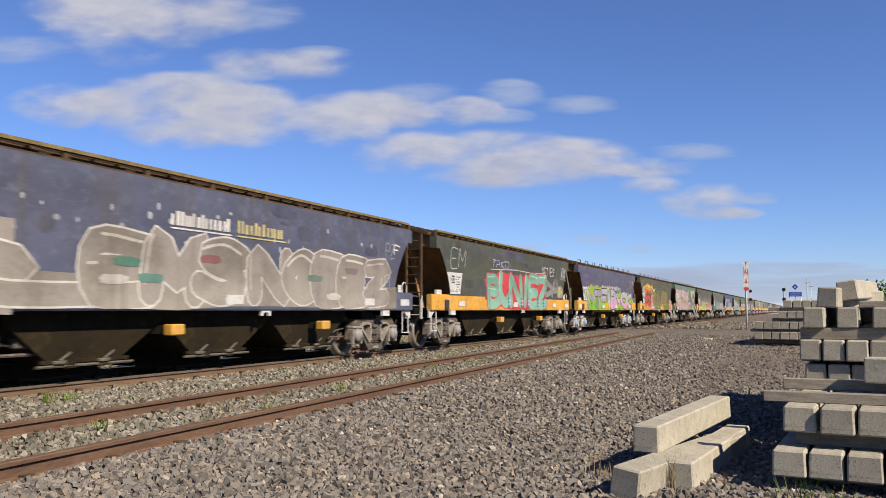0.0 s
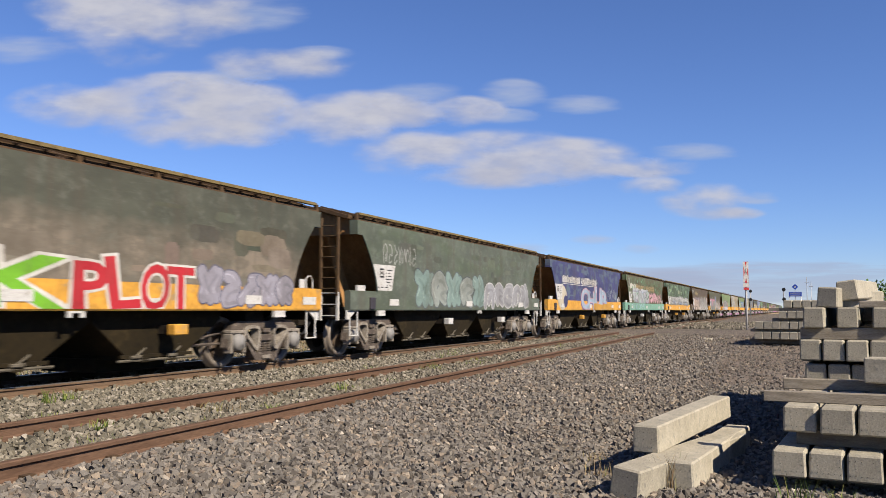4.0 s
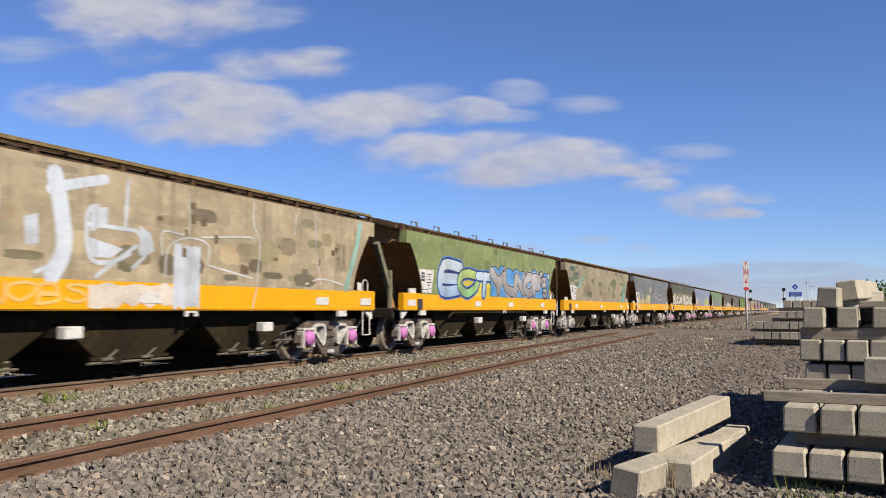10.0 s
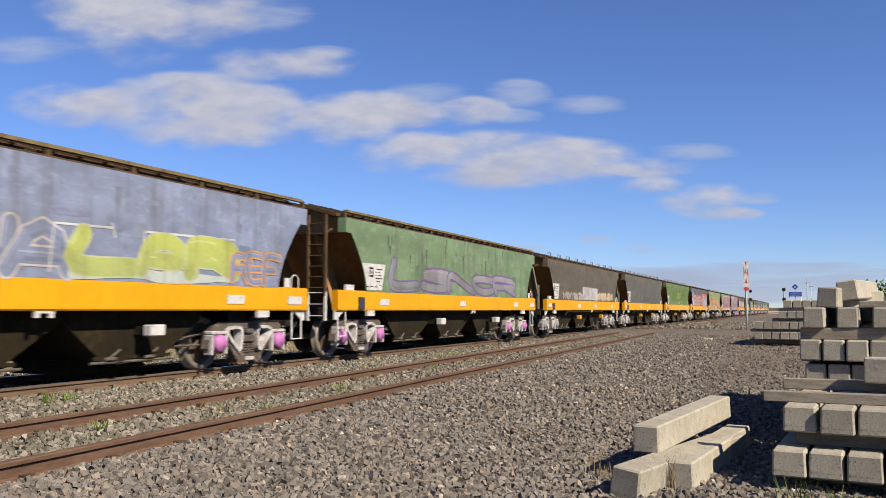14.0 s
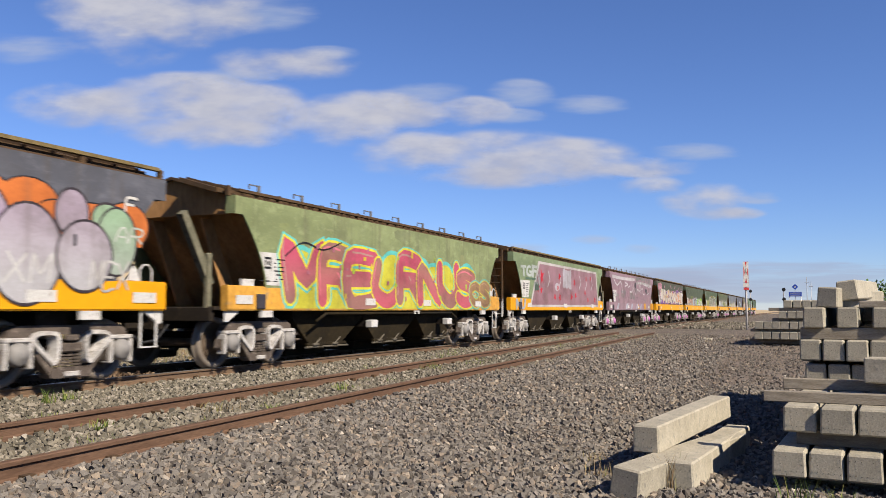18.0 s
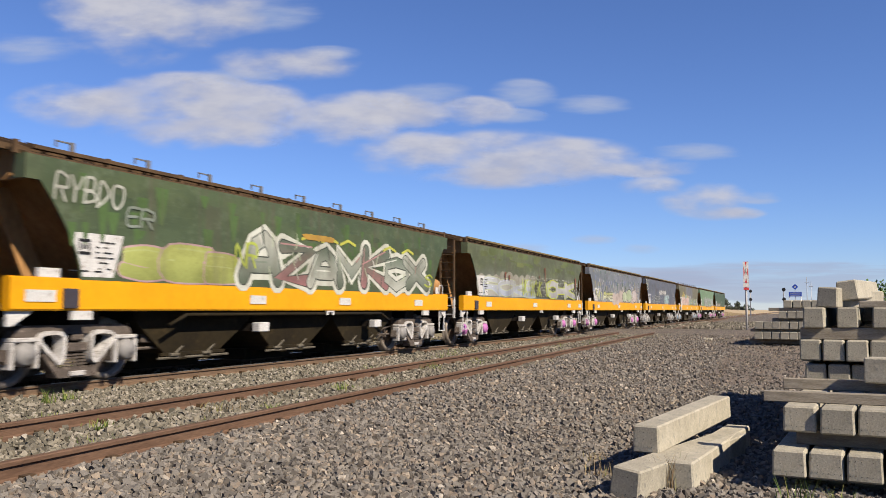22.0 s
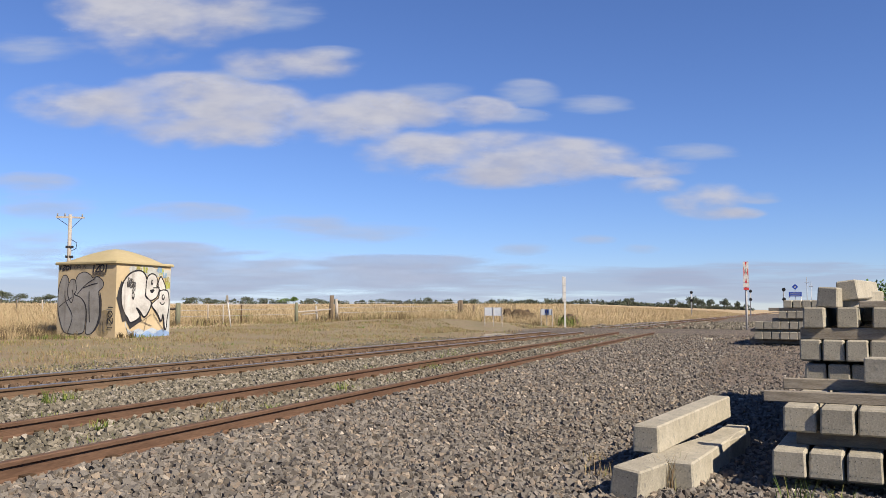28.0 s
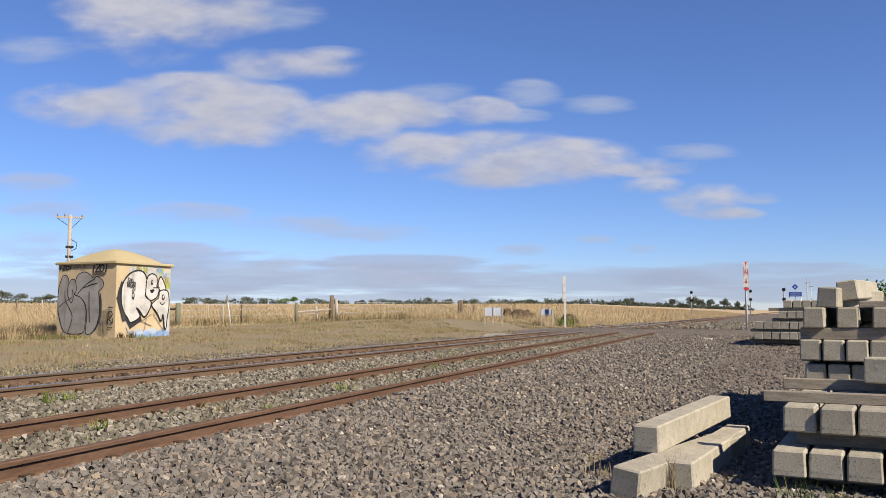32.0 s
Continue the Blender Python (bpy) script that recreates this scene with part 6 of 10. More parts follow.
def smooth(pts, m=4):
    """A rounded curve through the points."""
    out = []
    for k in range(len(pts) - 1):
        p0, p1, p2, p3 = pts[max(0, k - 1)], pts[k], pts[k + 1], pts[min(len(pts) - 1, k + 2)]
        for i in range(m):
            t = i / m
            out.append(tuple(0.5 * (2 * b + (c - a) * t + (2 * a - 5 * b + 4 * c - d) * t * t + (3 * b - a - 3 * c + d) * t ** 3) for a, b, c, d in zip(p0, p1, p2, p3)))
    out.append(pts[-1])
    return out


class Spray:
    """Collects flat painted shapes, layer over layer, on a wall in its own plane."""

    def __init__(self, base=-1.4456):
        self.v, self.f, self.m, self.mats, self.level, self.base = [], [], [], [], 0.0, base

    def slot(self, c):
        mt = paint(c)
        if mt not in self.mats:
            self.mats.append(mt)
        return self.mats.index(mt)

    def layer(self, step=0.0005):
        self.level += step

    def add(self, pts, faces, c):
        i, s = len(self.v), self.slot(c)
        self.v += [(x, self.base - self.level, z) for x, z in pts]
        for f in faces:
            self.f.append(tuple(i + k for k in f))
            self.m.append(s)

    def poly(self, pts, c):
        self.add(pts, [tuple(range(len(pts)))], c)

    def disc(self, x, z, r, c, rz=None, n=18):
        self.poly([(x + r * math.cos(2 * math.pi * k / n), z + (rz or r) * math.sin(2 * math.pi * k / n)) for k in range(n)], c)

    def stroke(self, pts, w, c, caps=True):
        for (x0, z0), (x1, z1) in zip(pts, pts[1:]):
            d = math.hypot(x1 - x0, z1 - z0) or 1e-6
            nx, nz = -(z1 - z0) / d * w / 2, (x1 - x0) / d * w / 2
            self.poly([(x0 + nx, z0 + nz), (x1 + nx, z1 + nz), (x1 - nx, z1 - nz), (x0 - nx, z0 - nz)], c)
            self.level += 0.00002
        if caps:
            for x, z in pts:
                self.disc(x, z, w / 2, c, n=10)
                self.level += 0.00002

    def word(self, text, x0, x1, z0, z1, fill, line, seed=0, second=None, shade=None, fat=0.03, edge=0.085, tilt=5, slope=0.0, shine=True):
        """Fat letters with an outline, each one turned and stretched by itself."""
        rnd = random.Random(seed + len(text))
        n = len(text)
        step = (x1 - x0) / n
        put = []
        for k, ch in enumerate(text):
            vs, fs, w, left = glyph(ch, fat)
            sx = step * rnd.uniform(1.0, 1.12) / max(w, 0.35)
            h = (z1 - z0) * rnd.uniform(0.88, 1.06)
            put.append((ch, x0 + step * (k + 0.5), rnd.uniform(-tilt, tilt), sx, h / 0.76, rnd.uniform(-0.12, 0.12), z0 + rnd.uniform(-0.04, 0.04) * (z1 - z0), rnd.uniform(-0.45, 0.45), rnd.uniform(-0.35, 0.35)))

        def draw(k, fat_, col, dx=0.0, dz=0.0):
            ch, cx, rot, sx, sz, shear, zb, taper, bend = put[k]
            vs, fs, w, left = glyph(ch, fat_)
            _, _, w0, l0 = glyph(ch, fat)
            a = radians(rot)
            out = []
            for x, y in vs:
                q = x - l0 - w0 / 2
                px, pz = q * (1 + taper * (y - 0.36)) * sx + shear * y, (y - 0.36 + bend * q * q - 0.12 * bend) * sz
                out.append((cx + px * math.cos(a) - pz * math.sin(a) + dx, zb + 0.36 * sz + px * math.sin(a) + pz * math.cos(a) + dz + slope * (cx - x0)))
            self.add([(x, max(z, 1.015)) for x, z in out], fs, col)
        if shade:
            for k in range(n):
                draw(k, edge, shade, -0.07, -0.06)
            self.layer()
        for k in range(n):
            draw(k, edge, line)
            self.level += 0.0001
        self.layer()
        for k in range(n):
            draw(k, fat, fill if not (second and k % 2) else second)
            self.level += 0.0001
        self.layer()
        if shine:
            for k in range(n):
                cx, zb = put[k][1], put[k][6]
                zz = zb + (z1 - z0) * rnd.uniform(0.62, 0.8) + slope * (cx - x0)
                self.stroke([(cx - step * 0.28, zz), (cx - step * 0.22, zz + 0.1), (cx - step * 0.1, zz + 0.15)], 0.025, tuple(min(0.85, q * 1.5 + 0.1) for q in fill))
            self.layer()

    def ribbon(self, pts, w, c, n=8):
        """One even stroke along a line of points, with round ends."""
        left, right = [], []
        for k, (x, z) in enumerate(pts):
            (ax, az), (bx, bz) = pts[max(0, k - 1)], pts[min(len(pts) - 1, k + 1)]
            d = math.hypot(bx - ax, bz - az) or 1e-6
            nx, nz = -(bz - az) / d * w / 2, (bx - ax) / d * w / 2
            left.append((x + nx, max(1.015, z + nz)))
            right.append((x - nx, max(1.015, z - nz)))
        m = len(pts)
        self.add(left + right, [(k, k + 1, m + k + 1, m + k) for k in range(m - 1)], c)
        for x, z in (pts[0], pts[-1]):
            self.level += 0.000015
            self.poly([(x + w / 2 * math.cos(2 * math.pi * k / n), max(1.015, z + w / 2 * math.sin(2 * math.pi * k / n))) for k in range(n)], c)
        self.level += 0.000015

    def wild(self, x0, x1, z0, z1, fills, line, n=6, seed=0, fat=0.2, edge=0.07, wave=0.0, spiky=False, halo=None, bulk=0.50, glow=0.0, text=""):
        """Unreadable fat strokes, letter beside letter, each one with its outline and highlights."""
        rnd = random.Random(seed)
        n = len(text) or n
        step = (x1 - x0) / n
        bulk = bulk if text or spiky or bulk < 0.3 else max(bulk, 0.58)
        letters = []
        for k in range(n):
            cx = x0 + step * k
            h = (z1 - z0) * rnd.uniform(0.82, 1.0) - abs(k - n / 2) * wave
            w = min(step * bulk, h * ((0.30 if bulk < 0.6 else 0.38) if text else 0.36)) * rnd.uniform(0.92, 1.08)
            lean, lift = rnd.uniform(-0.18, 0.18) * step, rnd.uniform(0, 0.05) * h
            rows = []
            for line_ in (skeleton(text[k]) if text else FORMS[rnd.randrange(len(FORMS))]):
                j = 0.035 if text else 0.07
                pts = [(px + rnd.uniform(-j, j), pz + rnd.uniform(-j, j)) for px, pz in line_]
                rows.append([(cx + w * 0.3 + px * (step * 1.12 - w * 0.6) + lean * (pz - 0.5), z0 + lift + w / 2 + pz * (h - w)) for px, pz in (pts if spiky else smooth(pts))])
            letters.append((rows, w, fills[k % len(fills)]))
        if halo:
            for rows, w, c in letters:
                for pts in rows:
                    self.ribbon(pts, w + 2 * edge + 2 * (glow or 0.12), halo, 10)
            self.layer()
        for rows, w, c in letters:
            for pts in rows:
                self.ribbon(pts, w + 2 * edge, line, 10)
            self.level += 0.00012
            for pts in rows:
                self.ribbon(pts, w, c, 10)
            self.level += 0.00012
            flat = c[0] if isinstance(c[0], tuple) else c
            low, hi = tuple(q * 0.8 for q in flat), tuple(min(0.8, q * 1.25 + 0.06) for q in flat)
            for pts in rows:
                m = len(pts)
                if not isinstance(c[0], tuple):
                    self.ribbon([(x + w * 0.2, z - w * 0.2) for x, z in pts[m // 3:]], w * 0.26, low)
                self.ribbon([(x - w * 0.26, z + w * 0.2) for x, z in pts[:max(2, m // 3)]], w * 0.12, hi)
            self.level += 0.00012
        self.layer()

    def patch(self, x0, x1, z0, z1, c, seed=0, lay=0.000015):
        """A painted patch with rounded corners and an uneven outline."""
        rnd = random.Random(seed)
        cx, cz, hx, hz = (x0 + x1) / 2, (z0 + z1) / 2, (x1 - x0) / 2, (z1 - z0) / 2
        out = []
        for k in range(22):
            t = 2 * math.pi * k / 22
            f = rnd.uniform(0.88, 1.08)
            q, w = math.cos(t), math.sin(t)
            out.append((cx + hx * f * math.copysign(abs(q) ** 0.6, q), min(2.935, max(1.015, cz + hz * f * math.copysign(abs(w) ** 0.6, w)))))
        self.poly(out, c)
        self.layer(lay)

    def blotch(self, base, n=14, seed=0, z0=1.45, z1=2.9, spread=0.3, x0=0.02, x1=0.98):
        """Paint-over patches close to the colour of the side, of ragged outline."""
        rnd = random.Random(seed)
        for k in range(n):
            f = 1 + rnd.uniform(-spread, spread) * 0.6
            c = tuple(min(0.8, q * f * rnd.uniform(0.94, 1.06)) for q in base)
            a, z = U(rnd.uniform(x0, x1 - 0.05)), rnd.uniform(z0, z1 - 0.1)
            x_end, z_end = min(6.0, a + rnd.uniform(0.15, 0.9)), min(2.93 if z > 2.6 else 2.62, z + rnd.uniform(0.08, 0.4))
            self.patch(a, x_end, z, max(z + 0.05, z_end), c, seed + k)

    def tag(self, x0, x1, z0, z1, c, seed=0, w=0.028):
        """Thin hand-drawn strokes."""
        rnd = random.Random(seed)
        n = max(2, int((x1 - x0) / (z1 - z0) * 1.6))
        step = (x1 - x0) / n
        for k in range(n):
            for line_ in FORMS[rnd.randrange(len(FORMS))]:
                self.ribbon([(x0 + step * (k + 0.1 + 0.8 * px), z0 + (z1 - z0) * pz) for px, pz in smooth([(px + rnd.uniform(-0.1, 0.1), pz + rnd.uniform(-0.1, 0.1)) for px, pz in line_])], w, c, 6)
        self.layer()

    def handwrite(self, text, x0, x1, z0, z1, c, w=0.03, seed=0, lean=0.15):
        """Thin hand-written letters."""
        rnd = random.Random(seed)
        step = (x1 - x0) / len(text)
        for k, ch in enumerate(text):
            if ch == " ":
                continue
            up = rnd.uniform(-0.06, 0.06) * (z1 - z0)
            for line_ in skeleton(ch):
                self.ribbon([(x0 + step * (k + 0.08 + 0.8 * px + lean * pz), z0 + up + (z1 - z0) * pz) for px, pz in smooth([(px + rnd.uniform(-0.08, 0.08), pz + rnd.uniform(-0.05, 0.05)) for px, pz in line_])], w, c, 6)
        self.layer()

    def cloud(self, x0, x1, z0, z1, c, edge=None, n=9, seed=0, w=0.06):
        """A scalloped cloud behind lettering, with an outline if edge is given."""
        rnd = random.Random(seed)
        step = (x1 - x0) / n
        ball = [(x0 + step * (k + 0.5), z1 - step * 0.5 + rnd.uniform(-0.08, 0.08) - abs(k + 0.5 - n / 2) * 0.01, step * rnd.uniform(0.58, 0.72)) for k in range(n)]
        for grow, col in ((w, edge), (0.0, c)):
            if not col:
                continue
            self.poly([(x0 - grow, z0), (x1 + grow, z0), (x1 + grow, z1 - step * 0.45), (x0 - grow, z1 - step * 0.45)], col)
            for x, z, r in ball:
                self.level += 0.000015
                self.disc(x, z, r + grow, col, min(r, 0.32) + grow)
            self.layer()

    def spots(self, x0, x1, z0, z1, c, n, r0, r1, seed=0, tall=1.2):
        rnd = random.Random(seed)
        for k in range(n):
            self.disc(rnd.uniform(x0, x1), rnd.uniform(z0, z1), rnd.uniform(r0, r1), c, rnd.uniform(r0, r1) * tall, 12)
            self.level += 0.00004
        self.layer()

    def streaks(self, c, n=20, seed=0, z0=1.5, z1=2.9, w=0.04):
        """Narrow runs down the side."""
        rnd = random.Random(seed)
        for k in range(n):
            x, z, h = U(rnd.uniform(0.02, 0.98)), rnd.uniform(z0 + 0.3, z1), rnd.uniform(0.12, 0.6)
            d = w * rnd.uniform(0.4, 1.3)
            self.poly([(x - d, z), (x + d, z), (x + d * 0.6, z - h * 0.6), (x + d * 0.2, max(z0, z - h)), (x - d * 0.3, max(z0, z - h * 0.9))], c)
            self.level += 0.00005
        self.layer()

    def puff(self, x0, x1, z0, z1, c, n=9, seed=0):
        """A cloudy patch behind the lettering."""
        rnd = random.Random(seed)
        self.poly([(x0, z0), (x1, z0), (x1, z1 - 0.15), (x0, z1 - 0.15)], c)
        for k in range(n):
            self.level += 0.000015
            self.disc(x0 + (x1 - x0) * (k + 0.5) / n, z1 - 0.16 + rnd.uniform(-0.06, 0.06), (x1 - x0) / n * 0.72, c, 0.2)
        self.layer()

    def scribble(self, x0, x1, z0, z1, c, n=7, seed=0, w=0.035):
        rnd = random.Random(seed)
        step = (x1 - x0) / n
        for k in range(n):
            a = x0 + step * k
            self.stroke([(a, rnd.uniform(z0, z1)), (a + step * 0.4, z1 - rnd.uniform(0, 0.3) * (z1 - z0)), (a + step * 0.6, z0 + rnd.uniform(0, 0.3) * (z1 - z0)), (a + step * 0.95, rnd.uniform(z0, z1))], w, c)
        self.layer()

    def rect(self, x0, x1, z0, z1, c, jag=0.03, seed=0, lay=0.0005):
        rnd = random.Random(seed)
        n = 10
        top = [(x0 + (x1 - x0) * k / n, z1 + rnd.uniform(-jag, jag)) for k in range(n + 1)]
        bot = [(x0 + (x1 - x0) * k / n, z0 + rnd.uniform(-jag, jag)) for k in range(n + 1)]
        self.add(bot + top, [(k, k + 1, n + 2 + k, n + 1 + k) for k in range(n)], c)
        self.layer(lay)

    def star(self, x, z, r, c, seed=0):
        rnd = random.Random(seed)
        a0 = rnd.uniform(0, 1.2)
        pts = [(x + (r if k % 2 == 0 else r * 0.42) * math.sin(a0 + k * math.pi / 5) * rnd.uniform(0.85, 1.15), z + (r if k % 2 == 0 else r * 0.42) * math.cos(a0 + k * math.pi / 5)) for k in range(10)]
        ctr = [(x, z)]
        self.add(ctr + pts, [(0, 1 + k, 1 + (k + 1) % 10) for k in range(10)], c)
        self.layer(0.0003)

    def logo(self, x0, x1, z0, z1, c, c2=None):
        """Two groups of plain bars where a company name stands."""
        rnd = random.Random(int(x0 * 10 + 99))
        mid = (x0 + x1) / 2
        for a, b, col in ((x0, mid - 0.08, c), (mid + 0.08, x1, c2 or c)):
            x = a
            while x < b - 0.1:
                w = rnd.uniform(0.055, 0.085)
                top = z1 - rnd.choice((0, 0.05, 0.05))
                self.poly([(x, z0), (x + w, z0), (x + w, top), (x, top)], col)
                x += w + rnd.choice((0.022, 0.05))
            self.poly([(a, z0 - 0.06), (b, z0 - 0.06), (b, z0 - 0.035), (a, z0 - 0.035)], col)
        self.layer()

    def finish(self, parent, name="graffiti", label="sprayed graffiti lettering", turn=None):
        me = bpy.data.meshes.new(name)
        me.from_pydata(self.v, [], self.f)
        for m_ in self.mats:
            me.materials.append(m_)
        me.polygons.foreach_set("material_index", self.m)
        ob = part(name, me, None, parent, label, at=turn)
        ob["kind"] = "stuff"
        return ob


def U(k):
    return -6.1 + 12.2 * k


W8, K, SILVER, DK = (0.72, 0.71, 0.68), (0.02, 0.02, 0.025), (0.44, 0.43, 0.42), (0.10, 0.10, 0.11)
RD, PK, YL, GN = (0.55, 0.035, 0.05), (0.62, 0.30, 0.36), (0.70, 0.55, 0.06), (0.16, 0.46, 0.05)
TQ, PU, BL, OR = (0.20, 0.45, 0.38), (0.20, 0.08, 0.32), (0.13, 0.26, 0.55), (0.62, 0.17, 0.05)
CR, LB, LV = (0.58, 0.53, 0.42), (0.36, 0.47, 0.60), (0.36, 0.30, 0.42)
art = [Spray() for _ in FLEET]
s = art[0]
s.blotch(NAVY, 16, 900, 1.6, 2.9, 0.3)
s.spots(U(0.1), U(0.98), 2.0, 2.62, (0.42, 0.44, 0.48), 30, 0.02, 0.05, 20)
s.rect(U(-0.03), U(1.0), 1.02, 1.5, ((0.36, 0.33, 0.28), (0.26, 0.24, 0.21), 1.0, 1.5), 0.05)
s.rect(U(-0.03), U(0.14), 1.02, 2.1, (0.33, 0.30, 0.27), 0.08, 2)
SIL = ((0.42, 0.39, 0.34), (0.25, 0.225, 0.205), 1.05, 2.0)
SIL2 = ((0.36, 0.335, 0.30), (0.30, 0.265, 0.245), 1.05, 2.0)
WL = (0.66, 0.64, 0.60)
s.wild(U(-0.02), U(0.14), 1.05, 2.2, [SIL], WL, 1, 1, 0.26, 0.03, bulk=0.62, text="D")
s.wild(U(0.10), U(0.25), 1.05, 1.95, [SIL2], WL, 1, 3, 0.26, 0.03, bulk=0.62, text="L")
s.wild(U(0.235), U(0.51), 1.05, 2.26, [SIL, SIL2], WL, 3, 4, 0.26, 0.032, bulk=0.62, text="EMS")
s.wild(U(0.535), U(0.955), 1.05, 2.27, [SIL2, SIL], WL, 5, 13, 0.26, 0.030, bulk=0.62, text="NGEEZ")
for a, b, c_ in ((0.27, 1.62, (0.10, 0.24, 0.19)), (0.31, 1.40, (0.13, 0.26, 0.22)), (0.68, 1.55, (0.16, 0.22, 0.19)), (0.25, 1.36, (0.62, 0.60, 0.56)), (0.74, 1.20, (0.62, 0.60, 0.56)), (0.42, 1.75, (0.26, 0.12, 0.12)), (0.80, 1.75, (0.20, 0.16, 0.16))):
    s.patch(U(a), U(a + 0.045), b, b + 0.14, c_, int(a * 100))
s.logo(U(0.365), U(0.62), 2.30, 2.52, W8, (0.62, 0.55, 0.28))
s.handwrite("PZ", U(0.95), U(0.99), 2.2, 2.5, (0.40, 0.40, 0.44), 0.02, 2)
s.handwrite("F", U(0.985), U(1.01), 2.3, 2.5, W8, 0.035, 2)
s.handwrite("KEL", U(0.93), U(0.985), 1.5, 1.8, (0.5, 0.48, 0.45), 0.02, 3)
s = art[1]
s.blotch((0.085, 0.09, 0.065), 14, 901, 1.6, 2.9, 0.3)
s.blotch((0.085, 0.085, 0.15), 10, 911, 2.25, 2.9, 0.25, 0.3, 0.7)
REDP = (0.60, 0.06, 0.075)
s.patch(U(0.26), U(0.81), 1.02, 2.24, REDP, 3)
s.ribbon([(U(0.3), 2.26), (U(0.5), 2.34), (U(0.66), 2.30), (U(0.79), 2.36)], 0.03, (0.55, 0.50, 0.50))
TEALP = ((0.27, 0.50, 0.39), (0.20, 0.42, 0.33), 1.0, 2.2)
s.wild(U(0.275), U(0.80), 1.02, 2.26, [TEALP], REDP, 6, 3, 0.2, 0.035, bulk=0.52, text="BUNIEZ")
for a in (0.43, 0.54, 0.60, 0.70, 0.76):
    for q in range(5):
        s.patch(U(a + 0.011 * (q % 2)), U(a + 0.013 + 0.011 * (q % 2)), 1.10 + 0.06 * q, 1.17 + 0.06 * q, ((0.08, 0.20, 0.48), (0.50, 0.58, 0.64))[q % 2], q)
s.wild(U(0.79), U(0.935), 1.46, 2.24, [((0.30, 0.30, 0.29), (0.20, 0.20, 0.19), 1.4, 2.2)], (0.10, 0.10, 0.10), 2, 4, 0.2, 0.03, bulk=0.34, text="DA")
s.patch(U(0.935), U(0.99), 1.46, 1.95, (0.40, 0.36, 0.19), 6)
s.handwrite("TH", U(0.94), U(0.985), 1.55, 1.85, (0.60, 0.55, 0.40), 0.03, 6)
s.handwrite("METIES", U(0.75), U(0.89), 2.30, 2.58, (0.60, 0.61, 0.58), 0.035, 5)
s.handwrite("XAK", U(0.965), U(1.03), 2.2, 2.66, (0.58, 0.60, 0.66), 0.035, 6)
s.handwrite("EM", U(0.03), U(0.12), 2.2, 2.7, (0.5, 0.52, 0.5), 0.03, 7)
s.handwrite("TAKO", U(0.30), U(0.44), 2.36, 2.58, (0.48, 0.50, 0.52), 0.025, 8)
s = art[2]
s.blotch((0.11, 0.11, 0.17), 16, 902, 1.5, 2.9, 0.25)
s.blotch((0.16, 0.12, 0.24), 5, 903, 2.0, 2.7, 0.2, 0.0, 0.14)
GRN = ((0.20, 0.55, 0.03), (0.36, 0.52, 0.05), 1.0, 1.9)
s.cloud(U(0.09), U(0.49), 1.03, 2.12, GRN, (0.60, 0.42, 0.40), 8, 1, 0.03)
s.wild(U(0.10), U(0.44), 1.04, 2.0, [((0.30, 0.28, 0.34), (0.42, 0.40, 0.46), 1.0, 2.0)], K, 3, 22, 0.2, 0.035, spiky=True, bulk=0.36, text="MTF")
s.patch(U(0.45), U(0.50), 1.1, 1.9, (0.42, 0.50, 0.56), 5)
s.patch(U(0.40), U(0.47), 1.05, 1.4, (0.66, 0.38, 0.04), 6)
s.cloud(U(0.50), U(0.98), 1.03, 1.98, GRN, None, 8, 1)
s.wild(U(0.51), U(0.95), 1.03, 2.0, [((0.66, 0.34, 0.54), (0.44, 0.42, 0.48), 1.35, 1.6)], K, 4, 6, 0.2, 0.04, bulk=0.44, text="BYOK")
s.logo(U(0.44), U(0.72), 2.04, 2.22, (0.62, 0.62, 0.62))
s.handwrite("S", U(0.90), U(0.96), 2.2, 2.62, (0.32, 0.24, 0.10), 0.07, 9)
s.handwrite("F", U(0.985), U(1.01), 2.3, 2.52, W8, 0.04, 2)
s.handwrite("MK", U(0.03), U(0.10), 1.45, 2.0, (0.5, 0.5, 0.5), 0.02, 10)
s = art[3]
s.blotch(OLIVE, 14, 903, 1.5, 2.9, 0.3)
s.patch(U(0.03), U(0.12), 1.5, 2.5, (0.34, 0.36, 0.35), 31)
HOT = ((0.62, 0.10, 0.03), (0.74, 0.52, 0.05), 2.05, 2.5)
s.wild(U(0.09), U(0.335), 2.02, 2.64, [HOT], (0.20, 0.03, 0.02), 4, 7, 0.2, 0.03, bulk=0.38, halo=(0.58, 0.54, 0.46), glow=0.02, text="CRAZ")
s.wild(U(0.335), U(0.415), 2.02, 2.50, [(0.66, 0.60, 0.45)], (0.12, 0.05, 0.03), 1, 7, 0.2, 0.025, bulk=0.3, text="Y")
s.wild(U(0.105), U(0.30), 1.22, 2.04, [(0.60, 0.10, 0.03)], (0.16, 0.02, 0.02), 3, 8, 0.2, 0.03, bulk=0.42, text="TOL")
s.patch(U(0.26), U(0.35), 1.03, 1.95, (0.60, 0.05, 0.12), 4)
s.handwrite("ARS", U(0.265), U(0.345), 1.5, 1.92, W8, 0.045, 4)
s.handwrite("BDK", U(0.265), U(0.345), 1.08, 1.45, W8, 0.045, 5)
s.patch(U(0.34), U(0.60), 1.03, 2.0, (0.16, 0.14, 0.20), 33)
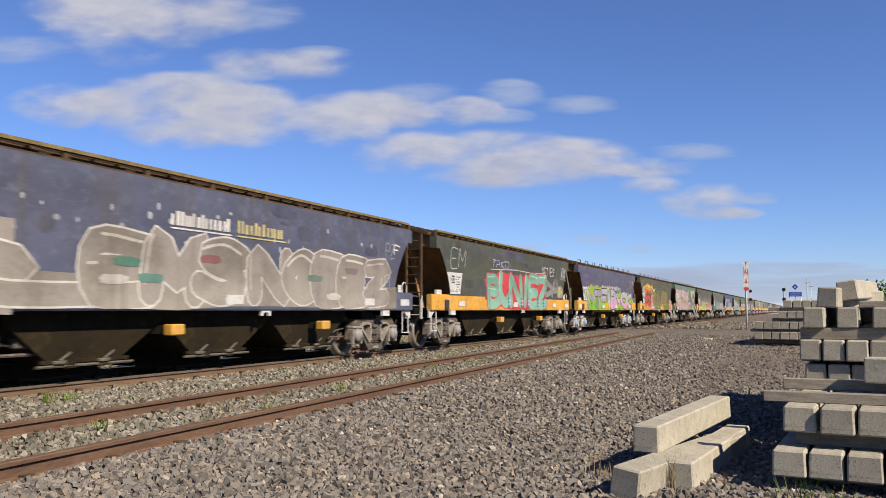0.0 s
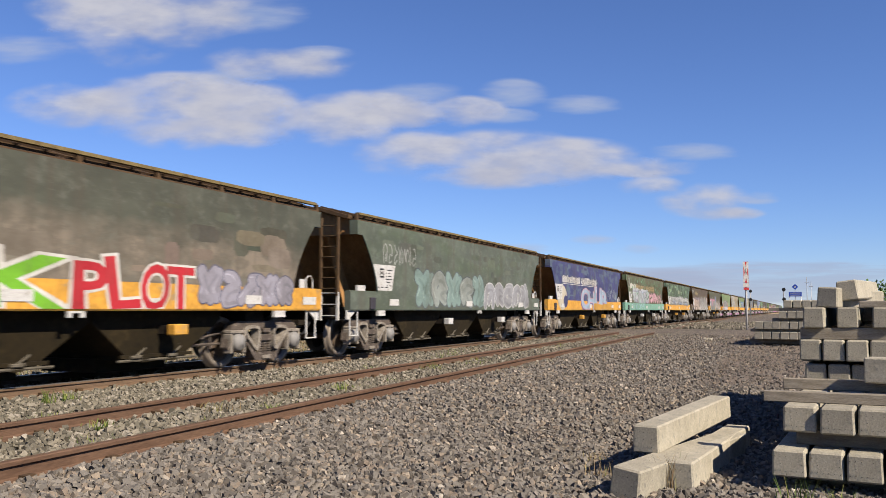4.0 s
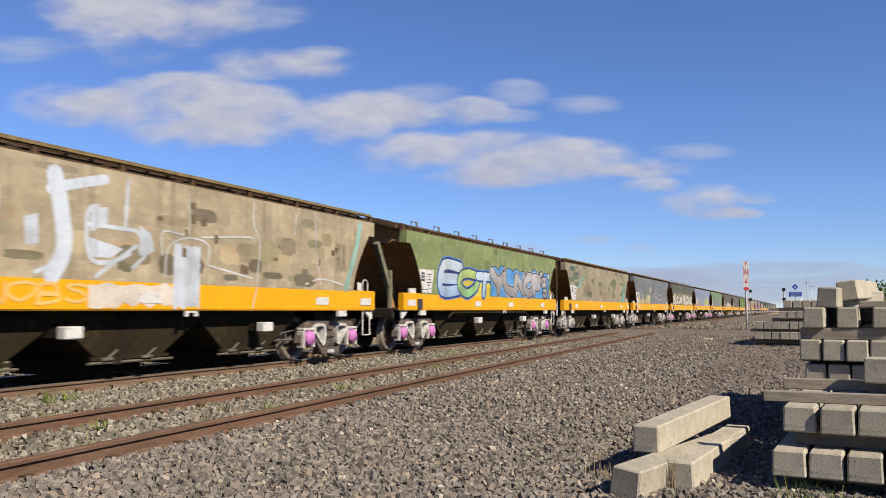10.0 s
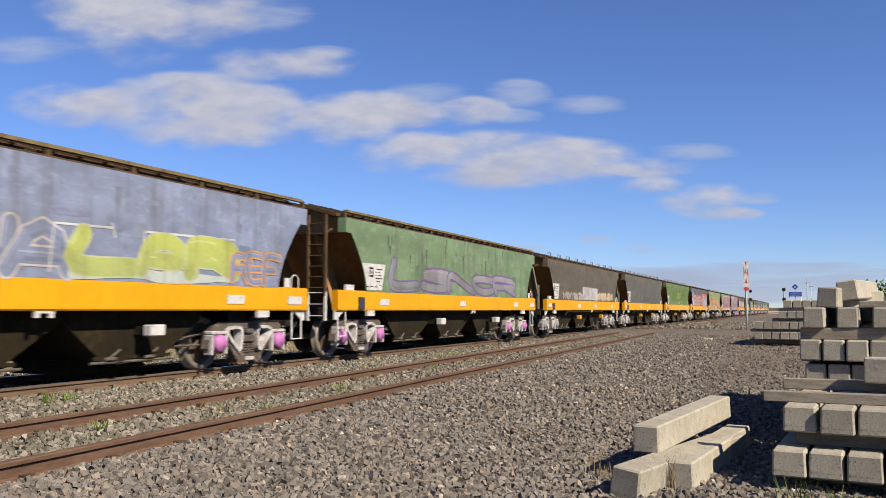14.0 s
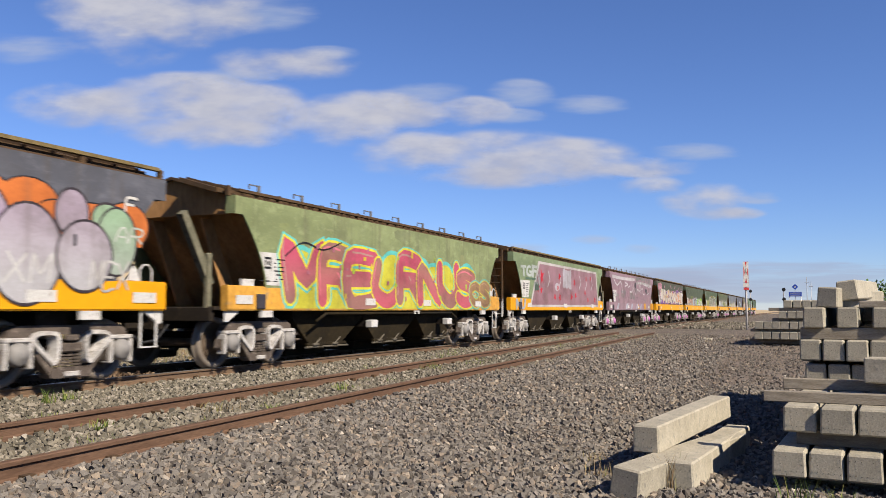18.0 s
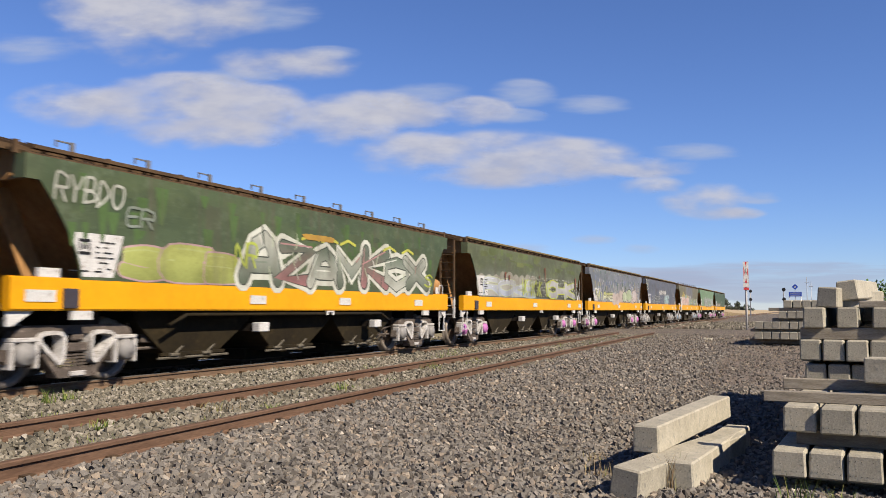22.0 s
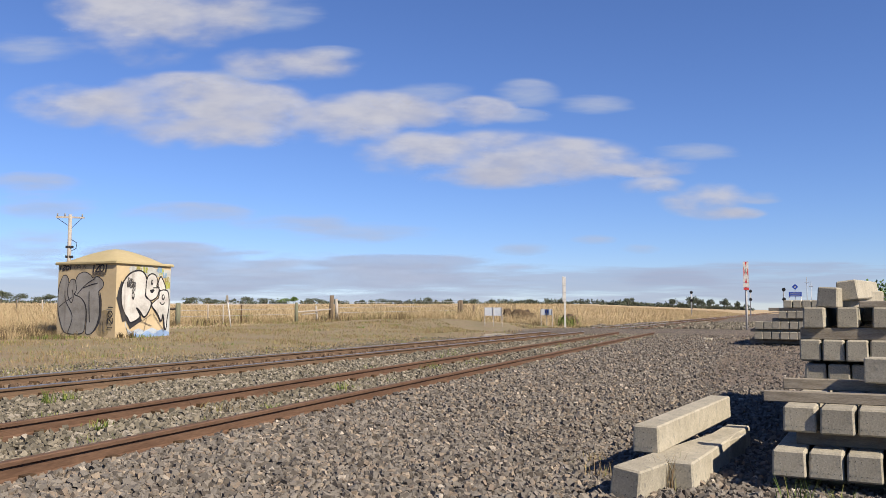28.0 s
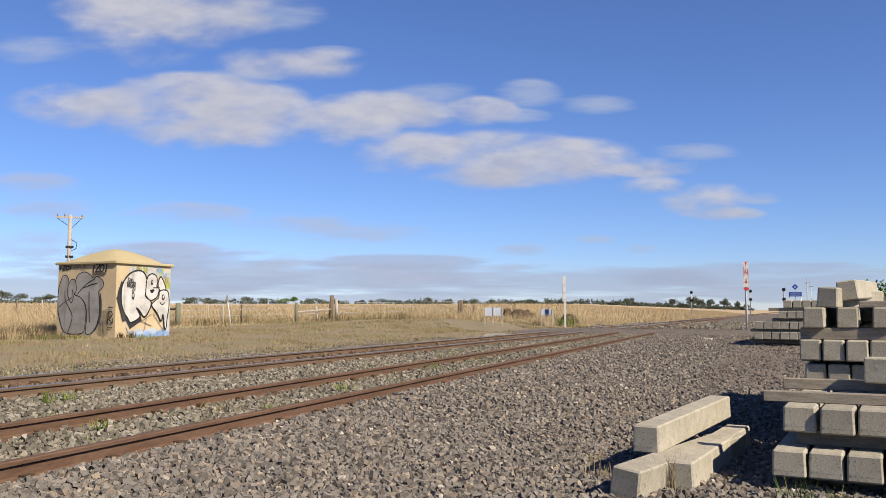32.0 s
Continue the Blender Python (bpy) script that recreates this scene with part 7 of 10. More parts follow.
s.wild(U(0.355), U(0.92), 1.04, 2.2, [((0.34, 0.16, 0.07), (0.20, 0.19, 0.08), 1.1, 2.0), ((0.16, 0.22, 0.07), (0.30, 0.15, 0.08), 1.1, 2.0)], (0.10, 0.06, 0.03), 6, 3, 0.16, 0.03, halo=(0.24, 0.56, 0.03), bulk=0.38, glow=0.045, text="RAUREL")
s.handwrite("PRAFE", U(0.04), U(0.10), 1.72, 1.84, (0.1, 0.1, 0.1), 0.018, 3)
s.handwrite("WER SLUM", U(0.08), U(0.26), 1.06, 1.34, (0.62, 0.30, 0.22), 0.035, 6)
s.handwrite("PRLT", U(-0.005), U(0.075), 2.45, 2.78, (0.42, 0.44, 0.40), 0.035, 7)
s.handwrite("PUSHERS CROW", U(0.42), U(0.95), 2.3, 2.6, (0.19, 0.20, 0.17), 0.04, 8)
s.patch(U(0.92), U(0.99), 1.05, 1.75, (0.60, 0.14, 0.16), 9)
s.handwrite("RS", U(0.93), U(0.985), 1.1, 1.65, (0.66, 0.62, 0.60), 0.04, 9)
s = art[4]
s.blotch(TEAL, 16, 904, 1.5, 2.9, 0.2)
s.cloud(U(0.01), U(0.10), 1.03, 2.62, (0.46, 0.44, 0.52), (0.55, 0.05, 0.12), 2, 3, 0.045)
s.cloud(U(0.10), U(0.63), 1.03, 2.58, (0.46, 0.44, 0.54), (0.55, 0.05, 0.12), 11, 5, 0.045)
PALE = ((0.46, 0.44, 0.42), (0.56, 0.52, 0.44), 1.0, 2.2)
PLUM = (0.22, 0.04, 0.12)
s.wild(U(-0.02), U(0.13), 1.04, 2.56, [PALE], PLUM, 1, 4, 0.2, 0.05, bulk=0.3, text="S")
s.poly([(U(-0.01), 1.04), (U(0.03), 1.04), (U(0.075), 1.48), (U(0.115), 1.12), (U(0.135), 1.25), (U(0.08), 1.72)], (0.66, 0.14, 0.05))
s.layer()
s.wild(U(0.13), U(0.35), 1.03, 2.42, [PALE], PLUM, 2, 9, 0.2, 0.045, bulk=0.46, text="PO")
s.wild(U(0.335), U(0.615), 1.03, 2.36, [PALE], PLUM, 3, 11, 0.2, 0.045, bulk=0.46, text="UKS")
for a, b in ((0.16, 1.75), (0.175, 1.35), (0.20, 2.15), (0.235, 1.15), (0.44, 1.10), (0.53, 1.75), (0.085, 1.85)):
    s.patch(U(a - 0.013), U(a + 0.016), b - 0.1, b + 0.16, (0.42, 0.62, 0.07), int(a * 1000))
s.spots(U(0.26), U(0.60), 1.1, 2.15, (0.68, 0.13, 0.04), 44, 0.035, 0.085, 60, 1.5)
s.ribbon([(U(0.225), 2.2), (U(0.255), 1.95), (U(0.25), 1.65), (U(0.225), 1.45)], 0.16, (0.68, 0.14, 0.05))
for a, b in ((0.635, 2.35), (0.645, 2.55), (0.54, 1.15), (0.01, 2.5)):
    s.spots(U(a - 0.008), U(a + 0.008), b - 0.1, b + 0.1, (0.70, 0.62, 0.08), 4, 0.035, 0.06, int(a * 100))
s.rect(U(-0.01), U(0.185), 1.92, 2.12, (0.18, 0.34, 0.28), 0.02, 62)
for k in range(8):
    s.rect(U(0.0 + 0.022 * k), U(0.014 + 0.022 * k), 1.95, 2.09, (0.60, 0.66, 0.62), 0.01, k)
DKF, FL, FL2 = (0.06, 0.065, 0.05), (0.60, 0.57, 0.46), (0.46, 0.43, 0.32)
for grow, col in ((0.07, DKF), (0.0, FL)):
    s.disc(U(0.905), 2.02, 1.18 + grow, col, 0.72 + grow, 30)
    s.level += 0.0001
    s.disc(U(0.89), 1.50, 1.10 + grow, col, 0.47 + grow, 30)
    s.level += 0.0001
    s.disc(U(0.79), 2.45, 0.46 + grow, col, 0.34 + grow, 24)
    s.level += 0.0001
    s.disc(U(0.71), 1.36, 0.85 + grow, col, 0.30 + grow, 24)
    s.level += 0.0001
    s.disc(U(0.655), 1.48, 0.32 + grow, col, 0.22 + grow, 20)
    s.layer()
s.poly([(U(0.76), 2.1), (U(0.80), 1.95), (U(0.845), 1.72), (U(0.85), 1.60), (U(0.80), 1.55), (U(0.765), 1.75)], (0.09, 0.05, 0.05))
s.layer()
for k in range(7):
    a = 0.765 + 0.013 * k
    s.poly([(U(a), 1.98 - 0.05 * k), (U(a + 0.010), 1.95 - 0.05 * k), (U(a + 0.006), 1.80 - 0.045 * k)], W8)
for k in range(5):
    a = 0.785 + 0.014 * k
    s.poly([(U(a), 1.56), (U(a + 0.011), 1.56), (U(a + 0.008), 1.70), (U(a + 0.002), 1.69)], W8)
s.layer()
for k in range(420):
    r_ = random.Random(60 + k)
    t_, q_ = r_.uniform(0, 6.28), r_.uniform(0.15, 0.95) ** 0.6
    if k < 330:
        a, b = U(0.905) + 1.1 * q_ * math.cos(t_), 1.85 + 0.66 * q_ * math.sin(t_)
        dx_, dz_ = -math.sin(t_) * 0.13, math.cos(t_) * 0.20
        if U(0.755) < a < U(0.86) and 1.5 < b < 2.1:
            continue
    else:
        a, b = U(0.70) + 0.7 * q_ * math.cos(t_), 1.36 + 0.22 * q_ * math.sin(t_)
        dx_, dz_ = r_.uniform(0.04, 0.14), r_.uniform(-0.08, 0.08)
    s.ribbon([(a - dx_, b - dz_), (a, b + 0.02), (a + dx_, b + dz_)], r_.uniform(0.012, 0.034), r_.choice((DKF, (0.68, 0.66, 0.56), FL2, DKF, (0.30, 0.24, 0.16), (0.34, 0.10, 0.09))))
for a, b, r1 in ((0.845, 2.38, 0.10), (0.925, 2.15, 0.09)):
    s.disc(U(a), b, r1 * 1.6, DKF, r1 * 1.1)
    s.level += 0.0002
    s.disc(U(a), b, r1, (0.56, 0.46, 0.16), r1 * 0.7)
    s.layer()
s.disc(U(0.955), 1.45, 0.20, (0.30, 0.10, 0.08), 0.24)
s.layer()
s.disc(U(0.957), 1.46, 0.13, FL, 0.17)
s.layer()
s.patch(U(0.975), U(1.06), 1.05, 1.38, (0.34, 0.46, 0.46), 8)
s = art[5]
s.blotch((0.10, 0.105, 0.08), 16, 905, 1.8, 2.9, 0.3)
s.blotch((0.24, 0.20, 0.155), 14, 915, 1.5, 2.3, 0.3)
s.word("SMK", U(0.25), U(0.56), 1.06, 1.82, (0.20, 0.50, 0.04), W8, 10, fat=0.02, edge=0.06, shine=False)
s.word("PLOT", U(0.57), U(0.76), 1.02, 1.8, RD, W8, 11, fat=0.02, edge=0.06, shine=False)
s.wild(U(0.77), U(0.99), 1.06, 1.75, [(0.36, 0.35, 0.42)], (0.14, 0.14, 0.2), 5, 5, 0.12, 0.022)
s = art[6]
s.blotch((0.13, 0.15, 0.12), 26, 906, 1.45, 2.9, 0.45)
s.wild(U(0.2), U(0.6), 1.06, 2.1, [(0.24, 0.34, 0.32), (0.32, 0.36, 0.34)], (0.12, 0.14, 0.16), 5, 6, 0.12, 0.03)
s.wild(U(0.6), U(0.96), 1.06, 1.95, [(0.34, 0.35, 0.38)], (0.6, 0.6, 0.6), 5, 7, 0.14, 0.03)
s.tag(U(0.05), U(0.2), 2.1, 2.5, (0.45, 0.47, 0.45), 6)
s = art[7]
s.blotch((0.07, 0.075, 0.19), 12, 907, 1.5, 2.9, 0.3)
s.disc(U(0.10), 1.5, 0.7, CR, 0.5)
s.layer()
s.disc(U(0.14), 1.35, 0.32, (0.075, 0.08, 0.19), 0.25)
s.layer()
s.word("CHUB", U(0.36), U(0.78), 1.08, 2.0, LB, (0.55, 0.34, 0.40), 12, shade=(0.12, 0.13, 0.3), fat=0.03, edge=0.07)
s.logo(U(0.10), U(0.60), 2.12, 2.42, W8, W8)
s.scribble(U(0.8), U(0.97), 1.5, 2.1, (0.5, 0.55, 0.6), 5, 12, 0.03)
s.rect(U(0.55), U(0.9), 1.02, 1.3, (0.6, 0.34, 0.07), 0.04, 12)
s = art[8]
s.blotch((0.12, 0.125, 0.07), 20, 908, 1.6, 2.9, 0.3)
s.logo(U(0.20), U(0.74), 2.2, 2.5, (0.44, 0.34, 0.18))
s.rect(U(0.05), U(0.20), 2.24, 2.5, (0.60, 0.59, 0.52), 0.06, 13)
s.rect(U(0.115), U(0.54), 1.98, 2.24, ((0.36, 0.44, 0.62), (0.56, 0.58, 0.62), 1.98, 2.24), 0.05, 14)
s.patch(U(0.12), U(0.56), 1.42, 2.08, (0.34, 0.36, 0.42), 15)
MI, LI = ((0.40, 0.56, 0.50), (0.50, 0.46, 0.54), 1.45, 2.1), ((0.50, 0.44, 0.52), (0.42, 0.58, 0.52), 1.45, 2.1)
s.wild(U(0.12), U(0.56), 1.40, 2.18, [MI, LI], (0.14, 0.15, 0.22), 6, 14, 0.15, 0.022, bulk=0.62, spiky=True, text="TRENDS")
s.wild(U(0.57), U(0.965), 1.42, 2.06, [(0.56, 0.32, 0.37), (0.62, 0.40, 0.44)], (0.30, 0.16, 0.18), 6, 15, 0.13, 0.022, bulk=0.62, spiky=True, text="KARMIN")
for k in range(44):
    r_ = random.Random(850 + k)
    a, b = U(r_.uniform(0.02, 0.95)), r_.uniform(1.5, 2.8)
    s.patch(a, a + r_.uniform(0.1, 0.28), b, b + r_.uniform(0.07, 0.15), r_.choice(((0.12, 0.27, 0.14), (0.19, 0.36, 0.22), (0.10, 0.2, 0.09))), k)
s.handwrite("TOX XQ OMTVYO", U(0.08), U(0.42), 1.06, 1.34, (0.46, 0.68, 0.78), 0.035, 14)
s.handwrite("SRB", U(0.0), U(0.04), 2.3, 2.8, (0.5, 0.52, 0.48), 0.04, 15)
s = art[9]
for k in range(60):
    r_ = random.Random(870 + k)
    a, b = U(r_.uniform(0.0, 0.95)), r_.uniform(1.85, 2.8)
    w_, h_ = r_.uniform(0.2, 0.5), r_.uniform(0.1, 0.22)
    s.rect(a, min(U(0.99), a + w_), b, min(2.93, b + h_), r_.choice(((0.22, 0.34, 0.20), (0.06, 0.085, 0.05), (0.30, 0.42, 0.25), (0.10, 0.14, 0.08))), 0.012, k, 0.00003)
s.logo(U(0.46), U(0.56), 2.34, 2.54, (0.48, 0.50, 0.36))
s.cloud(U(0.10), U(0.96), 1.42, 2.12, ((0.26, 0.28, 0.27), (0.56, 0.57, 0.56), 1.45, 2.0), None, 14, 16)
s.wild(U(0.14), U(0.97), 1.42, 2.08, [((0.46, 0.47, 0.46), (0.30, 0.31, 0.31), 1.5, 2.0), ((0.20, 0.28, 0.46), (0.46, 0.47, 0.46), 1.4, 1.8), ((0.54, 0.54, 0.52), (0.40, 0.40, 0.38), 1.4, 2.0)], (0.045, 0.045, 0.05), 9, 16, 0.13, 0.022, bulk=0.46, spiky=True, text="GROWLTHEM")
s.ribbon([(U(0.10), 1.96), (U(0.4), 1.93), (U(0.7), 1.86), (U(0.95), 1.72)], 0.05, (0.64, 0.65, 0.64))
s.ribbon([(U(0.10), 1.84), (U(0.4), 1.80), (U(0.75), 1.76)], 0.03, (0.6, 0.61, 0.6))
s.handwrite("TAG", U(0.0), U(0.06), 2.3, 2.7, (0.5, 0.5, 0.46), 0.03, 3)
s = art[10]
s.blotch((0.12, 0.085, 0.055), 12, 910, 1.9, 2.9, 0.25)
s.blotch((0.20, 0.15, 0.10), 6, 920, 1.5, 2.2, 0.3)
s.puff(U(0.12), U(0.44), 1.7, 2.15, (0.30, 0.26, 0.30), 6, 18)
s.wild(U(0.10), U(0.45), 1.04, 2.1, [((0.56, 0.46, 0.40), (0.46, 0.36, 0.30), 1.1, 2.0)], (0.14, 0.11, 0.09), 4, 17, 0.27, 0.022, bulk=0.46, text="PEAL")
s.rect(U(0.45), U(0.98), 1.03, 1.5, (0.44, 0.42, 0.38), 0.05, 19)
CHR = ((0.46, 0.45, 0.43), (0.28, 0.275, 0.27), 1.1, 2.0)
s.wild(U(0.46), U(0.985), 1.03, 2.26, [CHR], (0.05, 0.05, 0.05), 5, 21, 0.27, 0.035, bulk=0.62, halo=(0.60, 0.56, 0.52), glow=0.03, text="GAMCK")
s.poly([(U(0.895), 2.40), (U(0.93), 2.12), (U(0.985), 2.24), (U(1.03), 2.18), (U(1.02), 1.75), (U(1.005), 1.52), (U(0.97), 1.85), (U(0.93), 2.0), (U(0.91), 2.16)], (0.58, 0.50, 0.42))
s.layer()
s.spots(U(0.97), U(1.01), 2.0, 2.2, (0.56, 0.42, 0.18), 6, 0.04, 0.07, 3)
s.spots(U(0.775), U(0.80), 2.32, 2.44, (0.56, 0.44, 0.18), 4, 0.05, 0.08, 4)
s.handwrite("F", U(0.99), U(1.015), 2.42, 2.66, (0.34, 0.36, 0.28), 0.04, 4)
s.logo(U(0.14), U(0.32), 2.42, 2.66, (0.55, 0.45, 0.22))
s.handwrite("REAGE", U(-0.02), U(0.10), 2.5, 2.75, (0.55, 0.55, 0.52), 0.03, 4)
s = art[11]
s.blotch((0.10, 0.11, 0.065), 10, 911, 1.9, 2.9, 0.2)
s.cloud(U(0.06), U(0.44), 1.3, 2.24, (0.58, 0.28, 0.38), None, 8, 19)
s.rect(U(0.06), U(0.98), 1.02, 1.42, (0.40, 0.33, 0.25), 0.02, 21)
s.wild(U(0.075), U(0.455), 1.06, 2.08, [((0.20, 0.22, 0.20), (0.34, 0.34, 0.33), 1.1, 2.0)], (0.16, 0.36, 0.32), 4, 18, 0.2, 0.025, bulk=0.6, halo=(0.06, 0.07, 0.06), glow=0.012, text="BUDZ")
s.rect(U(0.46), U(0.58), 1.6, 2.5, (0.26, 0.31, 0.46), 0.02, 20)
s.patch(U(0.46), U(0.56), 1.02, 1.4, (0.62, 0.36, 0.06), 22)
s.wild(U(0.48), U(0.80), 1.04, 2.02, [((0.56, 0.54, 0.50), (0.40, 0.385, 0.36), 1.1, 1.9)], (0.07, 0.07, 0.07), 5, 20, 0.14, 0.025, bulk=0.42, spiky=True, text="VARKE")
s.wild(U(0.82), U(0.97), 1.05, 1.88, [(0.52, 0.46, 0.43)], (0.42, 0.12, 0.12), 2, 21, 0.13, 0.022, bulk=0.46, text="SU")
s.handwrite("HOKSE", U(0.13), U(0.34), 1.08, 1.34, (0.16, 0.14, 0.20), 0.035, 11)
s.handwrite("HOMEFUD", U(0.55), U(0.75), 1.06, 1.24, (0.10, 0.10, 0.10), 0.03, 12)
s.handwrite("JAR", U(0.13), U(0.22), 2.2, 2.35, (0.5, 0.5, 0.48), 0.025, 13)
s = art[12]
s.blotch(LEAF, 14, 912, 1.6, 2.9, 0.13)
s.streaks((0.17, 0.23, 0.15), 8, 12, 1.9, 2.9, 0.16)
s.patch(U(0.02), U(0.08), 1.46, 1.60, (0.10, 0.14, 0.07), 12)
for grow, col in ((0.04, K), (0.0, (0.68, 0.20, 0.05))):
    for a, b, r1, r2 in ((0.135, 1.55, 0.42, 0.34), (0.155, 1.30, 0.40, 0.24), (0.125, 1.72, 0.22, 0.18), (0.69, 1.45, 0.36, 0.36), (0.70, 1.22, 0.30, 0.18), (0.675, 1.75, 0.26, 0.22), (0.715, 1.40, 0.20, 0.16)):
        s.disc(U(a), b, r1 + grow, col, r2 + grow, 9)
        s.level += 0.00008
    s.layer()
s.cloud(U(0.20), U(0.66), 1.3, 2.20, K, (0.42, 0.42, 0.44), 9, 23, 0.03)
s.spots(U(0.20), U(0.62), 2.02, 2.14, (0.60, 0.08, 0.09), 9, 0.06, 0.11, 12)
s.spots(U(0.30), U(0.62), 2.06, 2.16, (0.62, 0.62, 0.62), 6, 0.03, 0.06, 13)
CHR2 = ((0.52, 0.53, 0.60), (0.30, 0.305, 0.31), 1.36, 1.48)
for k, (a, w_, top) in enumerate(((0.145, 0.125, 2.02), (0.25, 0.105, 2.12), (0.335, 0.11, 2.08), (0.43, 0.10, 2.08), (0.515, 0.13, 2.06))):
    x = U(a + w_ / 2)
    for col, e in ((K, 0.075), ((0.62, 0.62, 0.66), 0.045), (CHR2, 0.0)):
        out = []
        for q in range(36):
            t = 2 * math.pi * q / 36
            cx_, sz_ = math.cos(t), math.sin(t)
            out.append((x + (w_ * 6.4 + e) * math.copysign(abs(cx_) ** 0.7, cx_) * (1 + 0.10 * math.sin(3 * t + 1.7 * k)), max(1.02, (top + 0.98) / 2 + ((top - 0.98) / 2 + e) * math.copysign(abs(sz_) ** 0.7, sz_))))
        s.poly(out, col)
        s.layer(0.0002)
    s.ribbon(smooth([(x - 0.20, 1.46), (x - 0.16, 1.60), (x - 0.02, 1.66), (x + 0.02, 1.50)]), 0.05, K)
    s.ribbon(smooth([(x - 0.12, 1.04), (x - 0.06, 1.20), (x + 0.08, 1.22), (x + 0.12, 1.06)]), 0.05, K)
    s.ribbon(smooth([(x - w_ * 4.6, top - 0.35), (x - w_ * 3.6, top - 0.16), (x - w_ * 1.6, top - 0.06)]), 0.035, (0.70, 0.70, 0.72))
    s.layer(0.0002)
s.ribbon([(U(0.06), 1.22), (U(0.18), 1.22)], 0.025, (0.72, 0.70, 0.60))
s.ribbon([(U(0.135), 1.05), (U(0.135), 1.42)], 0.025, (0.72, 0.70, 0.60))
s.disc(U(0.135), 1.22, 0.08, (0.74, 0.72, 0.62))
s.layer()
s.handwrite("CRELORN", U(0.70), U(0.88), 1.62, 1.95, (0.42, 0.56, 0.42), 0.035, 6)
s.handwrite("HF", U(0.90), U(0.97), 1.65, 2.05, (0.36, 0.22, 0.17), 0.03, 7)
s.handwrite("WADE TWH", U(0.05), U(0.19), 1.98, 2.12, (0.54, 0.60, 0.50), 0.03, 8)
s = art[13]
s.blotch(CREAM, 30, 913, 1.45, 2.62, 0.3)
s.blotch((0.29, 0.255, 0.17), 16, 923, 1.5, 2.9, 0.3)
s.blotch((0.16, 0.14, 0.10), 8, 933, 1.45, 1.75, 0.2, 0.3, 0.9)
WB = (0.58, 0.65, 0.74)
for a, b, z0_, z1_, w_ in ((0.02, 0.03, 1.45, 2.9, 0.22), (0.10, 0.13, 1.45, 2.9, 0.26), (0.255, 0.275, 1.45, 2.9, 0.24), (0.355, 0.36, 1.45, 2.75, 0.26)):
    s.ribbon(smooth([(U(a - 0.005), z0_), (U(a + 0.01), 1.8), (U(b), 2.3), (U(b - 0.01), z1_)]), w_, WB)
s.ribbon(smooth([(U(0.345), 2.55), (U(0.375), 2.66), (U(0.42), 2.8)]), 0.14, WB)
s.ribbon(smooth([(U(0.10), 2.70), (U(0.17), 2.88), (U(0.24), 2.6)]), 0.10, WB)
s.poly([(U(0.316), 1.80), (U(0.314), 2.16), (U(0.330), 2.22), (U(0.333), 1.84)], WB)
s.layer()
for pts in (((0.41, 2.42), (0.395, 2.30), (0.40, 1.72), (0.43, 1.66), (0.46, 1.80)), ((0.395, 2.16), (0.47, 2.14)), ((0.47, 2.14), (0.49, 1.88), (0.465, 1.60)), ((0.455, 2.85), (0.452, 2.2)), ((0.41, 1.46), (0.47, 1.92)), ((0.33, 1.48), (0.35, 1.58))):
    s.ribbon(smooth([(U(a), b) for a, b in pts]), 0.06, WB)
for pts in (((0.40, 2.05), (0.40, 2.38), (0.425, 2.42), (0.425, 2.20)), ((0.40, 1.98), (0.40, 1.72), (0.43, 1.72), (0.45, 1.86)), ((0.475, 2.22), (0.495, 2.12), (0.50, 1.86), (0.475, 1.78))):
    s.poly([(U(a), b) for a, b in pts], WB)
    s.level += 0.0002
s.rect(U(0.535), U(0.585), 1.03, 2.0, WB, 0.04, 27)
s.rect(U(0.40), U(0.535), 1.06, 1.38, (0.66, 0.60, 0.52), 0.05, 28)
for pts in (((0.52, 1.5), (0.525, 1.95), (0.56, 2.12), (0.60, 2.06), (0.60, 1.75)), ((0.515, 1.82), (0.515, 2.18), (0.56, 2.2), (0.56, 2.8)), ((0.59, 2.16), (0.69, 2.26), (0.70, 2.2)), ((0.70, 2.88), (0.70, 2.5), (0.715, 2.2), (0.71, 1.5)), ((0.71, 1.40), (0.70, 1.04)), ((0.81, 2.8), (0.805, 2.4)), ((0.865, 2.9), (0.87, 2.2), (0.885, 1.5)), ((0.60, 1.72), (0.70, 1.55)), ((0.84, 1.5), (0.89, 1.62), (0.98, 1.48))):
    s.ribbon(smooth([(U(a), b) for a, b in pts]), 0.032, (0.60, 0.62, 0.62))
s.layer()
for k in range(16):
    r_ = random.Random(330 + k)
    a, b = U(r_.uniform(0.5, 0.95)), r_.uniform(1.5, 2.6)
    s.patch(a, a + r_.uniform(0.06, 0.16), b, b + r_.uniform(0.06, 0.18), (0.18, 0.13, 0.08), k)
s.handwrite("ROA", U(0.935), U(0.965), 1.8, 2.35, (0.27, 0.23, 0.16), 0.03, 3)
s.handwrite("NOBS", U(0.26), U(0.40), 1.10, 1.34, (0.76, 0.50, 0.16), 0.045, 28)
s.ribbon([(U(0.965), 1.45), (U(0.985), 1.9), (U(1.005), 2.4), (U(1.015), 2.85)], 0.16, (0.30, 0.52, 0.46))
s = art[14]
s.blotch((0.17, 0.22, 0.09), 12, 914, 1.6, 2.9, 0.18)
s.cloud(U(0.16), U(0.45), 1.40, 2.1, (0.70, 0.60, 0.06), None, 6, 28)
